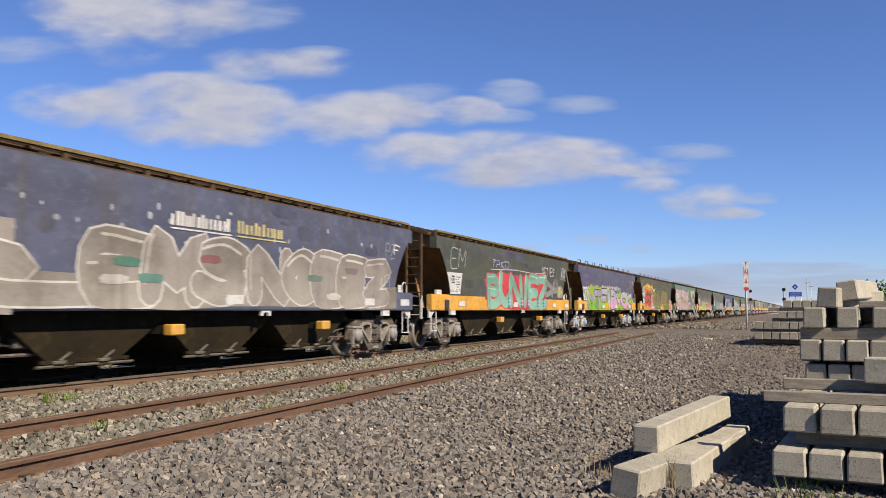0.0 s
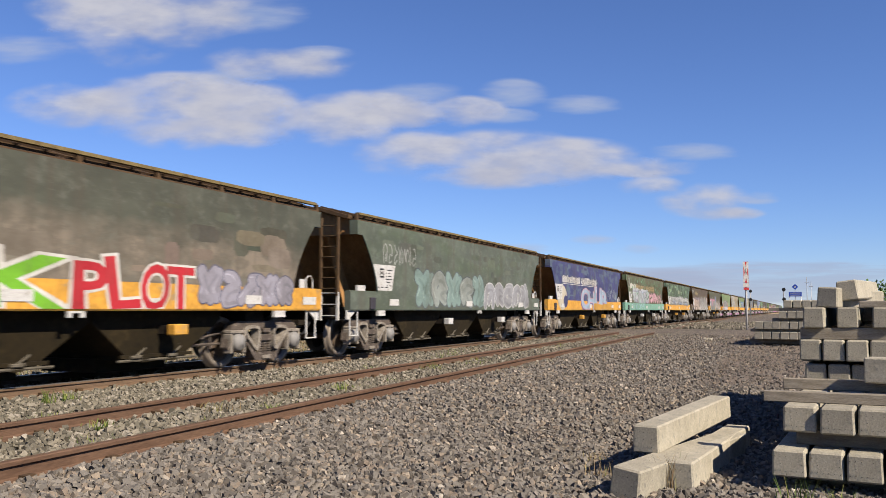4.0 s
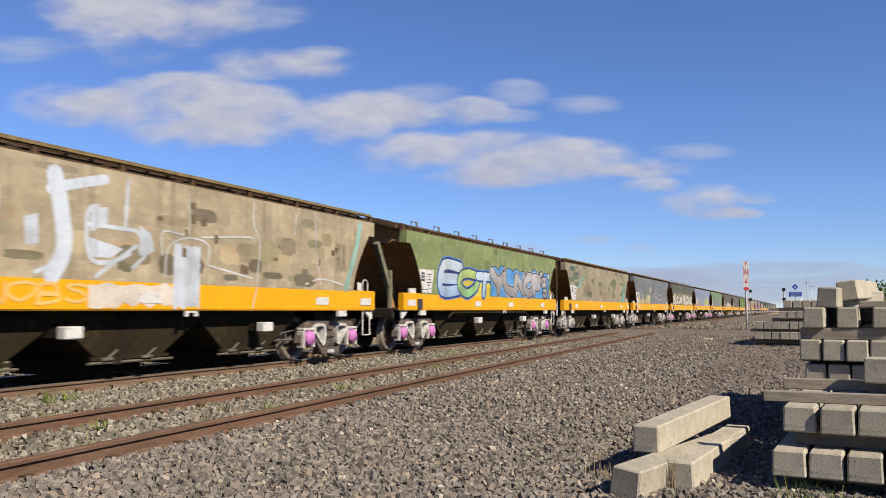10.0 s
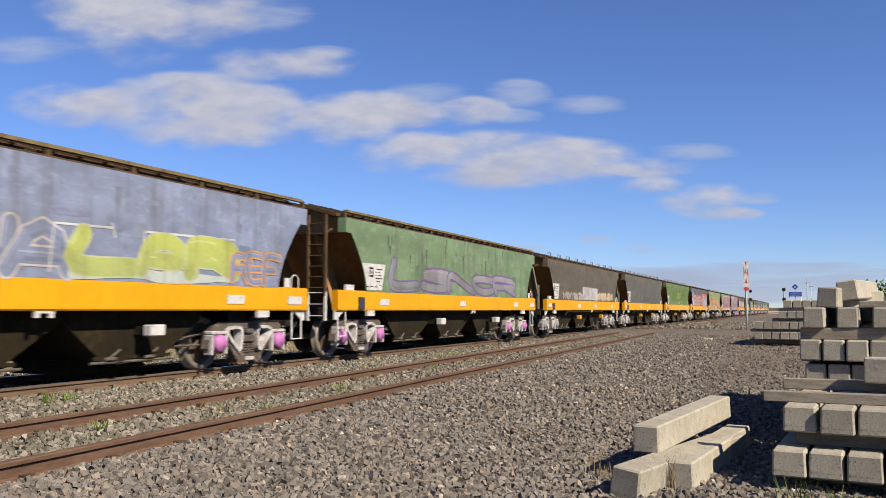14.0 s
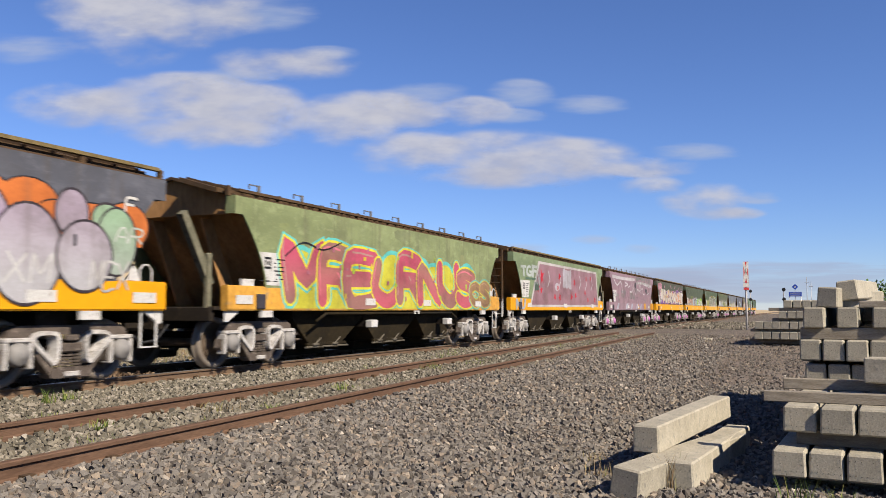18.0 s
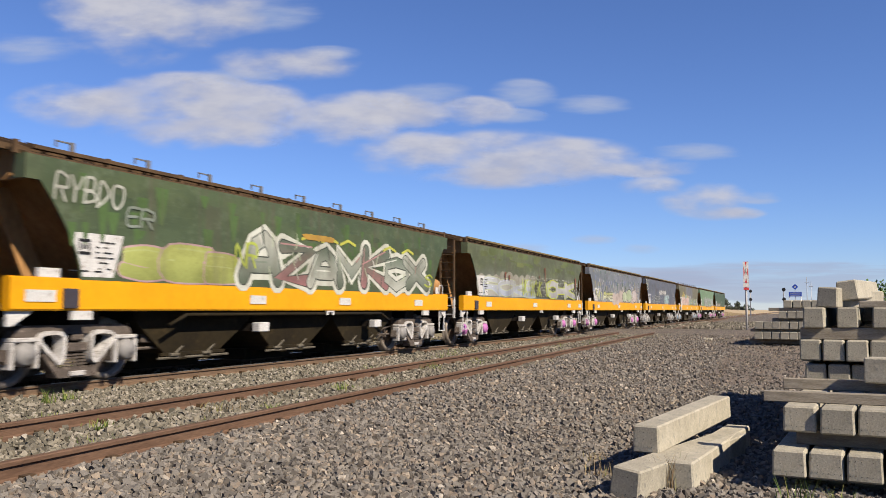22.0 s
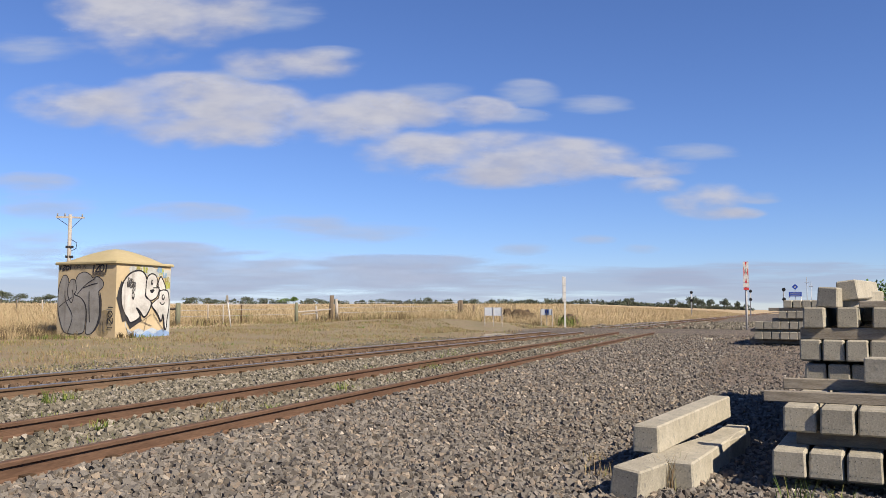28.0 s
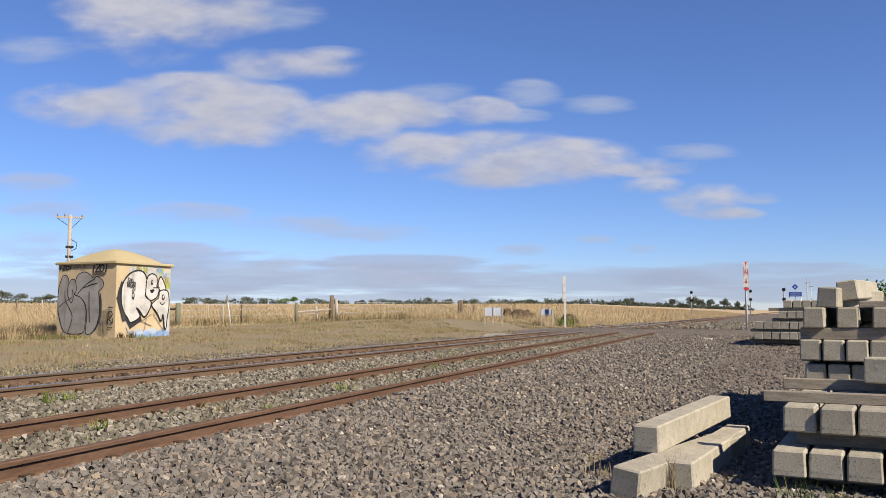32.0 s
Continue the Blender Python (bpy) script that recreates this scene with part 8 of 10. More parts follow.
s.wild(U(0.14), U(0.46), 1.36, 2.30, [((0.30, 0.46, 0.68), (0.56, 0.66, 0.74), 1.4, 2.2), ((0.22, 0.52, 0.24), (0.50, 0.60, 0.20), 1.4, 2.1)], (0.03, 0.05, 0.20), 3, 20, 0.2, 0.05, bulk=0.44, halo=(0.10, 0.24, 0.60), glow=0.03, text="EOT")
SKYB = (0.10, 0.33, 0.70)
s.cloud(U(0.46), U(0.985), 1.43, 2.42, SKYB, K, 9, 29, 0.025)
CH3 = ((0.26, 0.26, 0.275), (0.56, 0.56, 0.58), 1.5, 2.3)
s.wild(U(0.46), U(0.67), 1.44, 2.34, [CH3], K, 2, 19, 0.2, 0.04, bulk=0.62, halo=(0.62, 0.62, 0.64), glow=0.02, text="YU")
s.wild(U(0.655), U(0.90), 1.44, 2.36, [CH3], K, 3, 21, 0.2, 0.04, bulk=0.62, halo=(0.62, 0.62, 0.64), glow=0.02, text="NCF")
for a, b, r1, r2 in ((0.935, 2.02, 0.36, 0.20), (0.945, 1.62, 0.30, 0.18), (0.905, 2.30, 0.14, 0.09), (0.985, 2.26, 0.14, 0.10)):
    s.disc(U(a), b, r1 + 0.045, K, r2 + 0.045, 20)
    s.level += 0.0002
    s.disc(U(a), b, r1, CH3, r2, 20)
    s.layer()
for a in (0.925, 0.947):
    s.disc(U(a), 2.04, 0.06, K, 0.08, 10)
s.layer()
s.ribbon([(U(0.92), 1.66), (U(0.945), 1.60), (U(0.972), 1.70)], 0.04, K)
s = art[15]
s.blotch((0.34, 0.29, 0.19), 26, 915, 1.45, 2.9, 0.3)
s.blotch((0.17, 0.19, 0.11), 26, 925, 1.5, 2.9, 0.3)
s.blotch((0.12, 0.17, 0.12), 8, 935, 1.9, 2.9, 0.2, 0.0, 0.16)
s.poly([(U(0.09), 1.9), (U(0.13), 2.05), (U(0.155), 2.35), (U(0.20), 2.5), (U(0.24), 2.6), (U(0.18), 2.25), (U(0.15), 1.98)], (0.24, 0.42, 0.35))
s.poly([(U(0.86), 1.45), (U(0.92), 1.7), (U(0.94), 2.3), (U(0.98), 2.4), (U(0.955), 1.45)], (0.17, 0.40, 0.36))
s.layer()
s.tag(U(0.18), U(0.30), 1.6, 2.1, (0.12, 0.10, 0.07), 15, 0.04)
s.tag(U(0.32), U(0.62), 1.5, 2.0, (0.45, 0.38, 0.27), 16, 0.04)
s = art[16]
s.blotch((0.175, 0.195, 0.21), 14, 916, 1.5, 2.9, 0.14)
s.blotch((0.19, 0.195, 0.18), 8, 926, 1.6, 2.9, 0.12)
YB = ((0.42, 0.40, 0.27), (0.56, 0.51, 0.24), 1.45, 1.8)
s.wild(U(0.10), U(0.40), 1.40, 1.98, [YB], (0.60, 0.54, 0.12), 3, 31, 0.13, 0.022, halo=(0.46, 0.30, 0.26), glow=0.015, bulk=0.85, text="LUG")
s.wild(U(0.52), U(0.82), 1.43, 2.08, [(0.13, 0.135, 0.15)], (0.60, 0.58, 0.60), 4, 32, 0.08, 0.03, halo=(0.42, 0.26, 0.40), glow=0.02, spiky=True, bulk=0.26, text="KTSO")
s.logo(U(0.40), U(0.54), 2.18, 2.42, (0.58, 0.58, 0.55), (0.24, 0.23, 0.16))
s.handwrite("RESUN", U(-0.02), U(0.11), 2.6, 2.84, (0.30, 0.32, 0.36), 0.03, 6)
s.handwrite("TEM", U(0.0), U(0.08), 2.05, 2.3, (0.26, 0.28, 0.32), 0.03, 7)
s.rect(U(0.02), U(0.06), 1.18, 1.42, W8, 0.0, 3)
s = art[17]
s.rect(U(0.10), U(0.82), 1.44, 2.34, (0.33, 0.27, 0.16), 0.06, 17)
s.blotch((0.30, 0.245, 0.15), 8, 917, 1.5, 2.2, 0.15, 0.1, 0.78)
s.blotch((0.10, 0.105, 0.105), 12, 927, 2.2, 2.9, 0.15)
for k in range(58):
    r_ = random.Random(400 + k)
    a, b = U(r_.uniform(0.0, 0.93)), r_.uniform(2.15, 2.8)
    s.patch(a, a + r_.uniform(0.2, 0.5), b, b + r_.uniform(0.08, 0.2), r_.choice(((0.065, 0.13, 0.05), (0.13, 0.20, 0.08), (0.065, 0.13, 0.05), (0.10, 0.11, 0.15), (0.075, 0.08, 0.11))), k)
WC = ((0.58, 0.56, 0.50), (0.66, 0.63, 0.57), 1.45, 2.1)
s.wild(U(0.04), U(0.20), 1.42, 2.24, [WC], K, 2, 21, 0.2, 0.04, bulk=0.46, halo=(0.58, 0.52, 0.06), glow=0.03, text="SL")
s.wild(U(0.20), U(0.45), 1.42, 2.08, [WC], K, 3, 22, 0.2, 0.045, bulk=0.62, halo=(0.58, 0.52, 0.06), glow=0.03, text="OUR")
s.wild(U(0.525), U(0.965), 1.43, 2.24, [WC], K, 5, 23, 0.2, 0.045, bulk=0.62, halo=(0.62, 0.56, 0.06), glow=0.025, text="ELOVE")
s.spots(U(0.56), U(0.95), 1.5, 2.1, (0.34, 0.34, 0.38), 12, 0.06, 0.14, 45, 1.0)
s.spots(U(0.24), U(0.42), 1.5, 1.9, (0.38, 0.37, 0.38), 5, 0.05, 0.10, 46, 1.0)
s.handwrite("F", U(0.985), U(1.01), 2.2, 2.42, W8, 0.04, 4)
s = art[18]
s.blotch(PALEBLUE, 18, 918, 1.5, 2.9, 0.10)
s.streaks((0.235, 0.265, 0.36), 10, 18, 1.8, 2.9, 0.05)
s.wild(U(0.08), U(0.34), 1.43, 1.95, [(0.46, 0.40, 0.35)], (0.30, 0.2, 0.16), 3, 33, 0.14, 0.022, bulk=0.44, text="POE")
s.wild(U(0.44), U(0.60), 1.40, 2.18, [PALEBLUE], (0.62, 0.58, 0.56), 2, 35, 0.14, 0.03, bulk=0.22, spiky=True, text="JA")
WO = (0.66, 0.66, 0.66)
for pts in (((0.575, 1.5), (0.58, 2.12), (0.66, 2.14)), ((0.66, 2.2), (0.665, 2.02)), ((0.71, 2.0), (0.712, 2.14), (0.80, 2.16), (0.80, 1.95)), ((0.83, 2.0), (0.835, 2.16), (0.885, 2.18), (0.885, 1.9))):
    s.ribbon([(U(a), b) for a, b in pts], 0.035, WO)
s.rect(U(0.60), U(0.88), 1.43, 1.58, (0.52, 0.58, 0.54), 0.04, 34)
LIME = ((0.40, 0.46, 0.16), (0.50, 0.56, 0.14), 1.5, 2.1)
s.wild(U(0.605), U(0.88), 1.46, 2.18, [LIME], (0.50, 0.54, 0.34), 3, 34, 0.09, 0.025, bulk=0.64, text="LAR")
s.wild(U(0.88), U(0.99), 1.43, 1.98, [PALEBLUE], (0.66, 0.34, 0.14), 3, 36, 0.09, 0.03, bulk=0.2, text="REF")
s.logo(U(0.36), U(0.44), 1.9, 2.05, (0.5, 0.55, 0.6))
s = art[19]
s.blotch((0.16, 0.24, 0.14), 14, 919, 1.5, 2.9, 0.12)
s.streaks((0.10, 0.14, 0.09), 16, 19, 2.0, 2.9, 0.05)
s.wild(U(0.13), U(0.24), 1.43, 2.25, [(0.24, 0.26, 0.28)], (0.18, 0.11, 0.30), 1, 35, 0.2, 0.035, bulk=0.30, text="L")
s.wild(U(0.27), U(0.86), 1.43, 2.12, [((0.22, 0.25, 0.24), (0.32, 0.30, 0.34), 1.45, 2.0)], (0.18, 0.11, 0.30), 4, 36, 0.2, 0.045, bulk=0.36, text="SNOR")
s = art[20]
s.blotch((0.13, 0.11, 0.08), 18, 920, 1.5, 2.9, 0.25)
s.rect(U(0.42), U(0.66), 1.45, 2.0, (0.52, 0.52, 0.53), 0.02, 36)
s.wild(U(0.66), U(0.93), 1.44, 1.85, [(0.56, 0.50, 0.36)], (0.5, 0.27, 0.12), 5, 36, 0.13, 0.03)
s.wild(U(0.14), U(0.42), 1.44, 1.75, [(0.42, 0.40, 0.36)], (0.25, 0.22, 0.18), 4, 37, 0.1, 0.03)
s = art[21]
s.blotch((0.13, 0.13, 0.105), 20, 921, 1.5, 2.9, 0.22)
s.streaks((0.08, 0.075, 0.06), 16, 21)
s.tag(U(0.4), U(0.75), 1.5, 1.9, (0.20, 0.19, 0.19), 38, 0.04)
s.rect(U(0.86), U(0.97), 1.55, 1.72, (0.12, 0.13, 0.2), 0.01, 38)
s = art[22]
s.blotch((0.135, 0.225, 0.05), 16, 922, 1.5, 2.62, 0.14)
s.blotch((0.19, 0.23, 0.13), 20, 932, 2.5, 2.9, 0.25)
s.streaks((0.115, 0.085, 0.035), 9, 22, 1.6, 2.9, 0.04)
s.streaks((0.22, 0.23, 0.15), 22, 23, 2.0, 2.92, 0.05)
s.logo(U(0.472), U(0.60), 2.13, 2.34, (0.74, 0.56, 0.03))
s.logo(U(0.462), U(0.60), 1.93, 2.06, (0.50, 0.56, 0.60))
s.patch(U(0.45), U(0.50), 1.46, 1.58, (0.40, 0.46, 0.34), 39)
s.patch(U(0.53), U(0.58), 1.46, 1.70, (0.50, 0.56, 0.48), 41)
s.handwrite("NICO", U(0.54), U(0.72), 1.46, 1.70, (0.48, 0.54, 0.44), 0.045, 39)
s.handwrite("NRONE", U(0.1), U(0.40), 1.46, 1.62, (0.32, 0.36, 0.25), 0.04, 40)
s.rect(U(0.955), U(0.985), 1.46, 1.80, (0.10, 0.12, 0.35), 0.0, 39)
s.rect(U(0.985), U(1.0), 1.5, 1.80, (0.45, 0.10, 0.10), 0.0, 40)
s.handwrite("EJ", U(0.955), U(0.985), 1.58, 1.72, W8, 0.025, 3)
for k in range(12):
    r_ = random.Random(500 + k)
    a, b = U(r_.uniform(0.5, 0.95)), r_.uniform(1.5, 2.6)
    s.patch(a, a + r_.uniform(0.05, 0.18), b, b + r_.uniform(0.08, 0.2), (0.15, 0.065, 0.03), k)
s = art[23]
s.blotch((0.12, 0.125, 0.15), 12, 923, 1.6, 2.9, 0.15)
s.cloud(U(0.10), U(0.60), 1.44, 2.45, (0.66, 0.19, 0.05), K, 9, 40, 0.02)
s.wild(U(0.085), U(0.60), 1.43, 2.36, [((0.62, 0.34, 0.38), (0.50, 0.44, 0.48), 1.5, 2.1), ((0.46, 0.42, 0.46), (0.62, 0.30, 0.34), 1.5, 2.2)], (0.04, 0.03, 0.04), 6, 24, 0.2, 0.035, halo=(0.60, 0.56, 0.56), glow=0.015, bulk=0.46, text="CENBER")
s.wild(U(0.58), U(0.72), 1.42, 2.15, [(0.27, 0.44, 0.30), (0.20, 0.42, 0.42)], (0.06, 0.08, 0.06), 2, 41, 0.2, 0.03, bulk=0.46, text="CE")
s.cloud(U(0.66), U(0.90), 1.44, 2.70, (0.68, 0.20, 0.05), K, 4, 41, 0.02)
s.cloud(U(0.88), U(1.03), 1.9, 2.48, (0.68, 0.20, 0.05), K, 3, 43, 0.02)
LIL, MNT, VIO = ((0.50, 0.50, 0.54), (0.44, 0.37, 0.47), 1.4, 2.3), ((0.44, 0.52, 0.46), (0.32, 0.48, 0.32), 1.5, 2.3), ((0.34, 0.18, 0.50), (0.46, 0.38, 0.50), 1.5, 2.3)
for a, b, r1, r2, col in ((0.735, 1.85, 0.50, 0.62, LIL), (0.80, 2.05, 0.58, 0.52, VIO), (0.87, 1.70, 0.52, 0.62, LIL), (0.975, 2.25, 0.26, 0.20, MNT), (0.925, 2.28, 0.26, 0.30, LIL), (0.99, 1.95, 0.36, 0.46, MNT), (0.945, 1.72, 0.46, 0.46, LIL)):
    s.disc(U(a), max(b, 1.04 + r2), r1 + 0.035, (0.05, 0.04, 0.05), r2 + 0.035, 26)
    s.layer(0.0002)
    s.disc(U(a), max(b, 1.04 + r2), r1, col, r2, 26)
    s.layer(0.0002)
s.ribbon([(U(0.93), 1.86), (U(0.93), 1.98)], 0.05, K)
s.handwrite("XM", U(0.84), U(0.90), 1.36, 1.72, (0.64, 0.64, 0.64), 0.035, 3)
s.handwrite("MEX", U(0.95), U(1.01), 1.30, 1.66, (0.64, 0.64, 0.64), 0.035, 5)
s.handwrite("AR", U(0.985), U(1.03), 1.95, 2.15, (0.62, 0.66, 0.62), 0.03, 6)
s.handwrite("SUB ZOLA", U(-0.02), U(0.13), 2.45, 2.72, (0.58, 0.58, 0.60), 0.035, 41)
s.handwrite("PRIER", U(-0.005), U(0.10), 2.2, 2.42, (0.58, 0.58, 0.60), 0.035, 42)
s.handwrite("F", U(1.0), U(1.02), 2.4, 2.6, W8, 0.04, 4)
s = art[24]
s.blotch((0.27, 0.32, 0.16), 12, 924, 1.6, 2.9, 0.12)
MAG = ((0.34, 0.17, 0.15), (0.56, 0.10, 0.17), 1.2, 2.1)
MAG2 = ((0.56, 0.12, 0.17), (0.36, 0.19, 0.15), 1.2, 2.2)
s.cloud(U(0.10), U(0.88), 1.03, 2.30, (0.62, 0.60, 0.06), (0.14, 0.60, 0.56), 12, 44, 0.1)
s.wild(U(0.09), U(0.30), 1.04, 2.5, [MAG, MAG2], (0.74, 0.68, 0.05), 2, 41, 0.27, 0.05, halo=(0.14, 0.60, 0.56), bulk=0.36, glow=0.05, text="MR")
s.wild(U(0.28), U(0.88), 1.04, 2.36, [MAG, MAG2], (0.74, 0.68, 0.05), 6, 42, 0.27, 0.05, halo=(0.14, 0.60, 0.56), bulk=0.56, glow=0.03, text="EURNUS")
s.wild(U(0.87), U(0.99), 1.04, 1.95, [(0.36, 0.22, 0.12)], (0.60, 0.56, 0.08), 2, 43, 0.1, 0.03, halo=(0.16, 0.50, 0.46), glow=0.04, bulk=0.4, text="OS")
s.ribbon(smooth([(U(0.09), 2.0), (U(0.14), 2.3), (U(0.2), 2.2), (U(0.26), 2.4)]), 0.03, K)
for k in range(26):
    r_ = random.Random(600 + k)
    a, b = U(r_.uniform(0.13, 0.88)), r_.uniform(1.2, 2.3)
    s.patch(a, a + r_.uniform(0.06, 0.14), b, b + r_.uniform(0.05, 0.16), r_.choice(((0.40, 0.56, 0.06), (0.66, 0.52, 0.05), (0.44, 0.16, 0.22))), k)
s = art[25]
s.blotch((0.20, 0.27, 0.15), 14, 925, 1.5, 2.9, 0.12)
s.poly([(U(0.10), 1.10), (U(0.19), 2.79), (U(0.965), 2.76), (U(0.995), 1.14)], (0.58, 0.55, 0.56))
s.layer()
s.poly([(U(0.118), 1.19), (U(0.205), 2.70), (U(0.95), 2.68), (U(0.98), 1.23)], (0.335, 0.195, 0.235))
s.layer()
s.rect(U(0.47), U(0.58), 1.9, 2.66, (0.48, 0.46, 0.52), 0.06, 44)
for a in (0.30, 0.43, 0.70, 0.79, 0.88):
    s.stroke([(U(a), 2.45), (U(a + 0.015), 2.15), (U(a - 0.01), 1.9)], 0.09, (0.50, 0.46, 0.50))
s.disc(U(0.40), 1.9, 0.35, (0.48, 0.45, 0.5), 0.16)
s.layer()
for k, (a, b, r_) in enumerate(((0.223, 2.22, 0.32), (0.183, 1.83, 0.24), (0.219, 1.73, 0.19), (0.429, 2.33, 0.19), (0.408, 1.87, 0.16), (0.371, 1.5, 0.17), (0.43, 1.5, 0.19), (0.623, 2.16, 0.19), (0.581, 1.55, 0.21), (0.638, 1.61, 0.17), (0.794, 2.36, 0.15), (0.861, 2.41, 0.14), (0.776, 1.75, 0.16), (0.819, 1.44, 0.14), (0.931, 1.47, 0.18))):
    s.star(U(a), b, r_, (0.58, 0.025, 0.05), k)
s.word("TGF", U(0.02), U(0.17), 2.2, 2.62, (0.48, 0.53, 0.52), (0.34, 0.43, 0.33), 25, fat=0.03, edge=0.06, shine=False)
s.rect(U(0.06), U(0.16), 2.08, 2.16, (0.10, 0.17, 0.12), 0.02, 45)
s.rect(U(0.15), U(0.19), 1.7, 2.0, (0.08, 0.13, 0.10), 0.04, 46)
for a in (0.16, 0.18, 0.195):
    s.ribbon([(U(a), 1.95), (U(a + 0.012), 2.3)], 0.08, (0.48, 0.50, 0.54))
s.word("NU", U(-0.03), U(0.055), 1.05, 1.38, (0.46, 0.50, 0.58), (0.46, 0.50, 0.58), 3, fat=0.05, edge=0.06, shine=False)
s = art[26]
s.blotch(MAUVE, 14, 926, 1.45, 2.62, 0.10)
s.blotch((0.25, 0.22, 0.23), 16, 936, 1.45, 2.1, 0.12)
s.blotch((0.22, 0.21, 0.21), 14, 946, 2.6, 2.9, 0.2, 0.5, 1.0)
s.rect(U(0.02), U(0.98), 1.04, 1.4, (0.36, 0.25, 0.30), 0.02, 47)
GH = (0.56, 0.54, 0.57)
s.ribbon(smooth([(U(0.02), 2.72), (U(0.25), 2.70), (U(0.40), 2.72), (U(0.53), 2.74)]), 0.16, GH)
s.ribbon(smooth([(U(0.58), 2.55), (U(0.72), 2.60), (U(0.88), 2.56), (U(1.0), 2.5)]), 0.13, (0.44, 0.44, 0.44))
for pts, w_ in ((((0.30, 2.5), (0.36, 2.4), (0.30, 2.3)), 0.08), (((0.36, 2.25), (0.42, 2.36)), 0.06), (((0.458, 2.68), (0.462, 2.35), (0.47, 2.05), (0.41, 2.02)), 0.09), (((0.49, 2.62), (0.495, 2.2), (0.485, 1.75)), 0.11), (((0.545, 2.4), (0.53, 2.1), (0.545, 1.9)), 0.10), (((0.60, 2.2), (0.65, 2.12), (0.68, 2.18), (0.66, 2.45)), 0.09), (((0.69, 2.6), (0.70, 1.95)), 0.07), (((0.70, 2.2), (0.745, 2.28), (0.75, 1.98), (0.80, 1.95)), 0.07), (((0.77, 2.55), (0.83, 2.50), (0.90, 2.5)), 0.08), (((0.87, 2.45), (0.875, 2.0), (0.93, 2.05)), 0.07), (((0.92, 2.4), (0.99, 2.46), (0.985, 2.0), (0.96, 1.75)), 0.08), (((0.05, 2.6), (0.12, 2.3), (0.20, 2.5), (0.24, 1.9)), 0.09)):
    s.ribbon(smooth([(U(a), b) for a, b in pts]), w_, GH)
s.layer()
INK = (0.06, 0.06, 0.075)
s.disc(U(0.545), 2.40, 0.26, INK, 0.17, 14)
s.poly([(U(0.53), 2.5), (U(0.57), 2.62), (U(0.565), 2.35), (U(0.54), 2.2)], INK)
s.poly([(U(0.575), 1.76), (U(0.60), 1.78), (U(0.588), 1.62)], INK)
s.disc(U(0.845), 2.18, 0.30, INK, 0.13, 9)
s.level += 0.0001
s.disc(U(0.85), 2.05, 0.16, INK, 0.10, 9)
s.disc(U(0.555), 2.12, 0.06, INK, 0.06, 8)
s.layer()
for a in (0.605, 0.78):
    s.poly([(U(a), 1.05), (U(a + 0.02), 1.36), (U(a + 0.05), 1.08)], (0.68, 0.36, 0.02))
for a, c_ in ((0.1, (0.46, 0.48, 0.56)), (0.30, (0.46, 0.48, 0.56)), (0.42, (0.42, 0.44, 0.54)), (0.66, (0.38, 0.40, 0.52)), (0.55, (0.50, 0.46, 0.54))):
    s.poly([(U(a), 1.05), (U(a + 0.03), 1.36), (U(a + 0.07), 1.36), (U(a + 0.04), 1.05)], c_)
s.layer()
s.rect(U(0.78), U(0.83), 1.03, 1.40, (0.66, 0.34, 0.03), 0.04, 50)
s.rect(U(0.965), U(1.07), 1.02, 1.41, (0.70, 0.32, 0.01), 0.0, 51)
s = art[27]
s.blotch((0.09, 0.10, 0.065), 12, 927, 2.2, 2.9, 0.2)
VI, PKC = (0.19, 0.06, 0.36), (0.62, 0.40, 0.54)
s.cloud(U(0.07), U(0.99), 1.44, 2.44, VI, PKC, 13, 46, 0.05)
s.cloud(U(0.72), U(0.84), 1.44, 2.60, VI, PKC, 2, 47, 0.05)
s.cloud(U(0.89), U(1.01), 1.44, 2.50, VI, PKC, 2, 48, 0.05)
WP = ((0.66, 0.40, 0.24), (0.66, 0.63, 0.58), 1.45, 1.9)
WP2 = ((0.66, 0.63, 0.58), (0.64, 0.60, 0.54), 1.45, 2.2)
s.wild(U(0.09), U(0.52), 1.43, 2.50, [WP2, WP], K, 5, 27, 0.2, 0.04, bulk=0.6, text="PAWCK")
s.wild(U(0.53), U(0.76), 1.43, 2.40, [WP2], K, 3, 28, 0.2, 0.04, bulk=0.6, text="RAW")
s.wild(U(0.755), U(1.0), 1.43, 2.46, [WP2], K, 3, 30, 0.2, 0.045, bulk=0.64, text="XES")
s.spots(U(0.56), U(0.96), 1.5, 2.3, (0.68, 0.22, 0.05), 30, 0.05, 0.11, 74, 1.3)
s.spots(U(0.10), U(0.50), 1.9, 2.4, (0.68, 0.40, 0.16), 14, 0.07, 0.14, 75, 1.2)
for a, b, r_ in ((0.825, 1.98, 0.22), (0.86, 2.35, 0.15), (0.58, 1.9, 0.14)):
    s.star(U(a), b, r_, (0.68, 0.24, 0.05), int(a * 100))
for k, a in enumerate((0.22, 0.24, 0.47, 0.50, 0.64, 0.70, 0.81, 0.84, 0.90, 0.935, 0.955)):
    (s.star if k % 2 else s.disc)(U(a), 2.62 + 0.06 * (k % 3), 0.11, (0.64, 0.36, 0.42))
    s.level += 0.0002
s.cloud(U(0.0), U(0.12), 2.52, 2.86, (0.62, 0.32, 0.40), None, 4, 49)
s.handwrite("ROHARD", U(0.01), U(0.11), 2.62, 2.78, (0.25, 0.08, 0.15), 0.02, 5)
s.spots(U(0.02), U(0.08), 2.0, 2.5, (0.62, 0.34, 0.42), 8, 0.06, 0.12, 76)
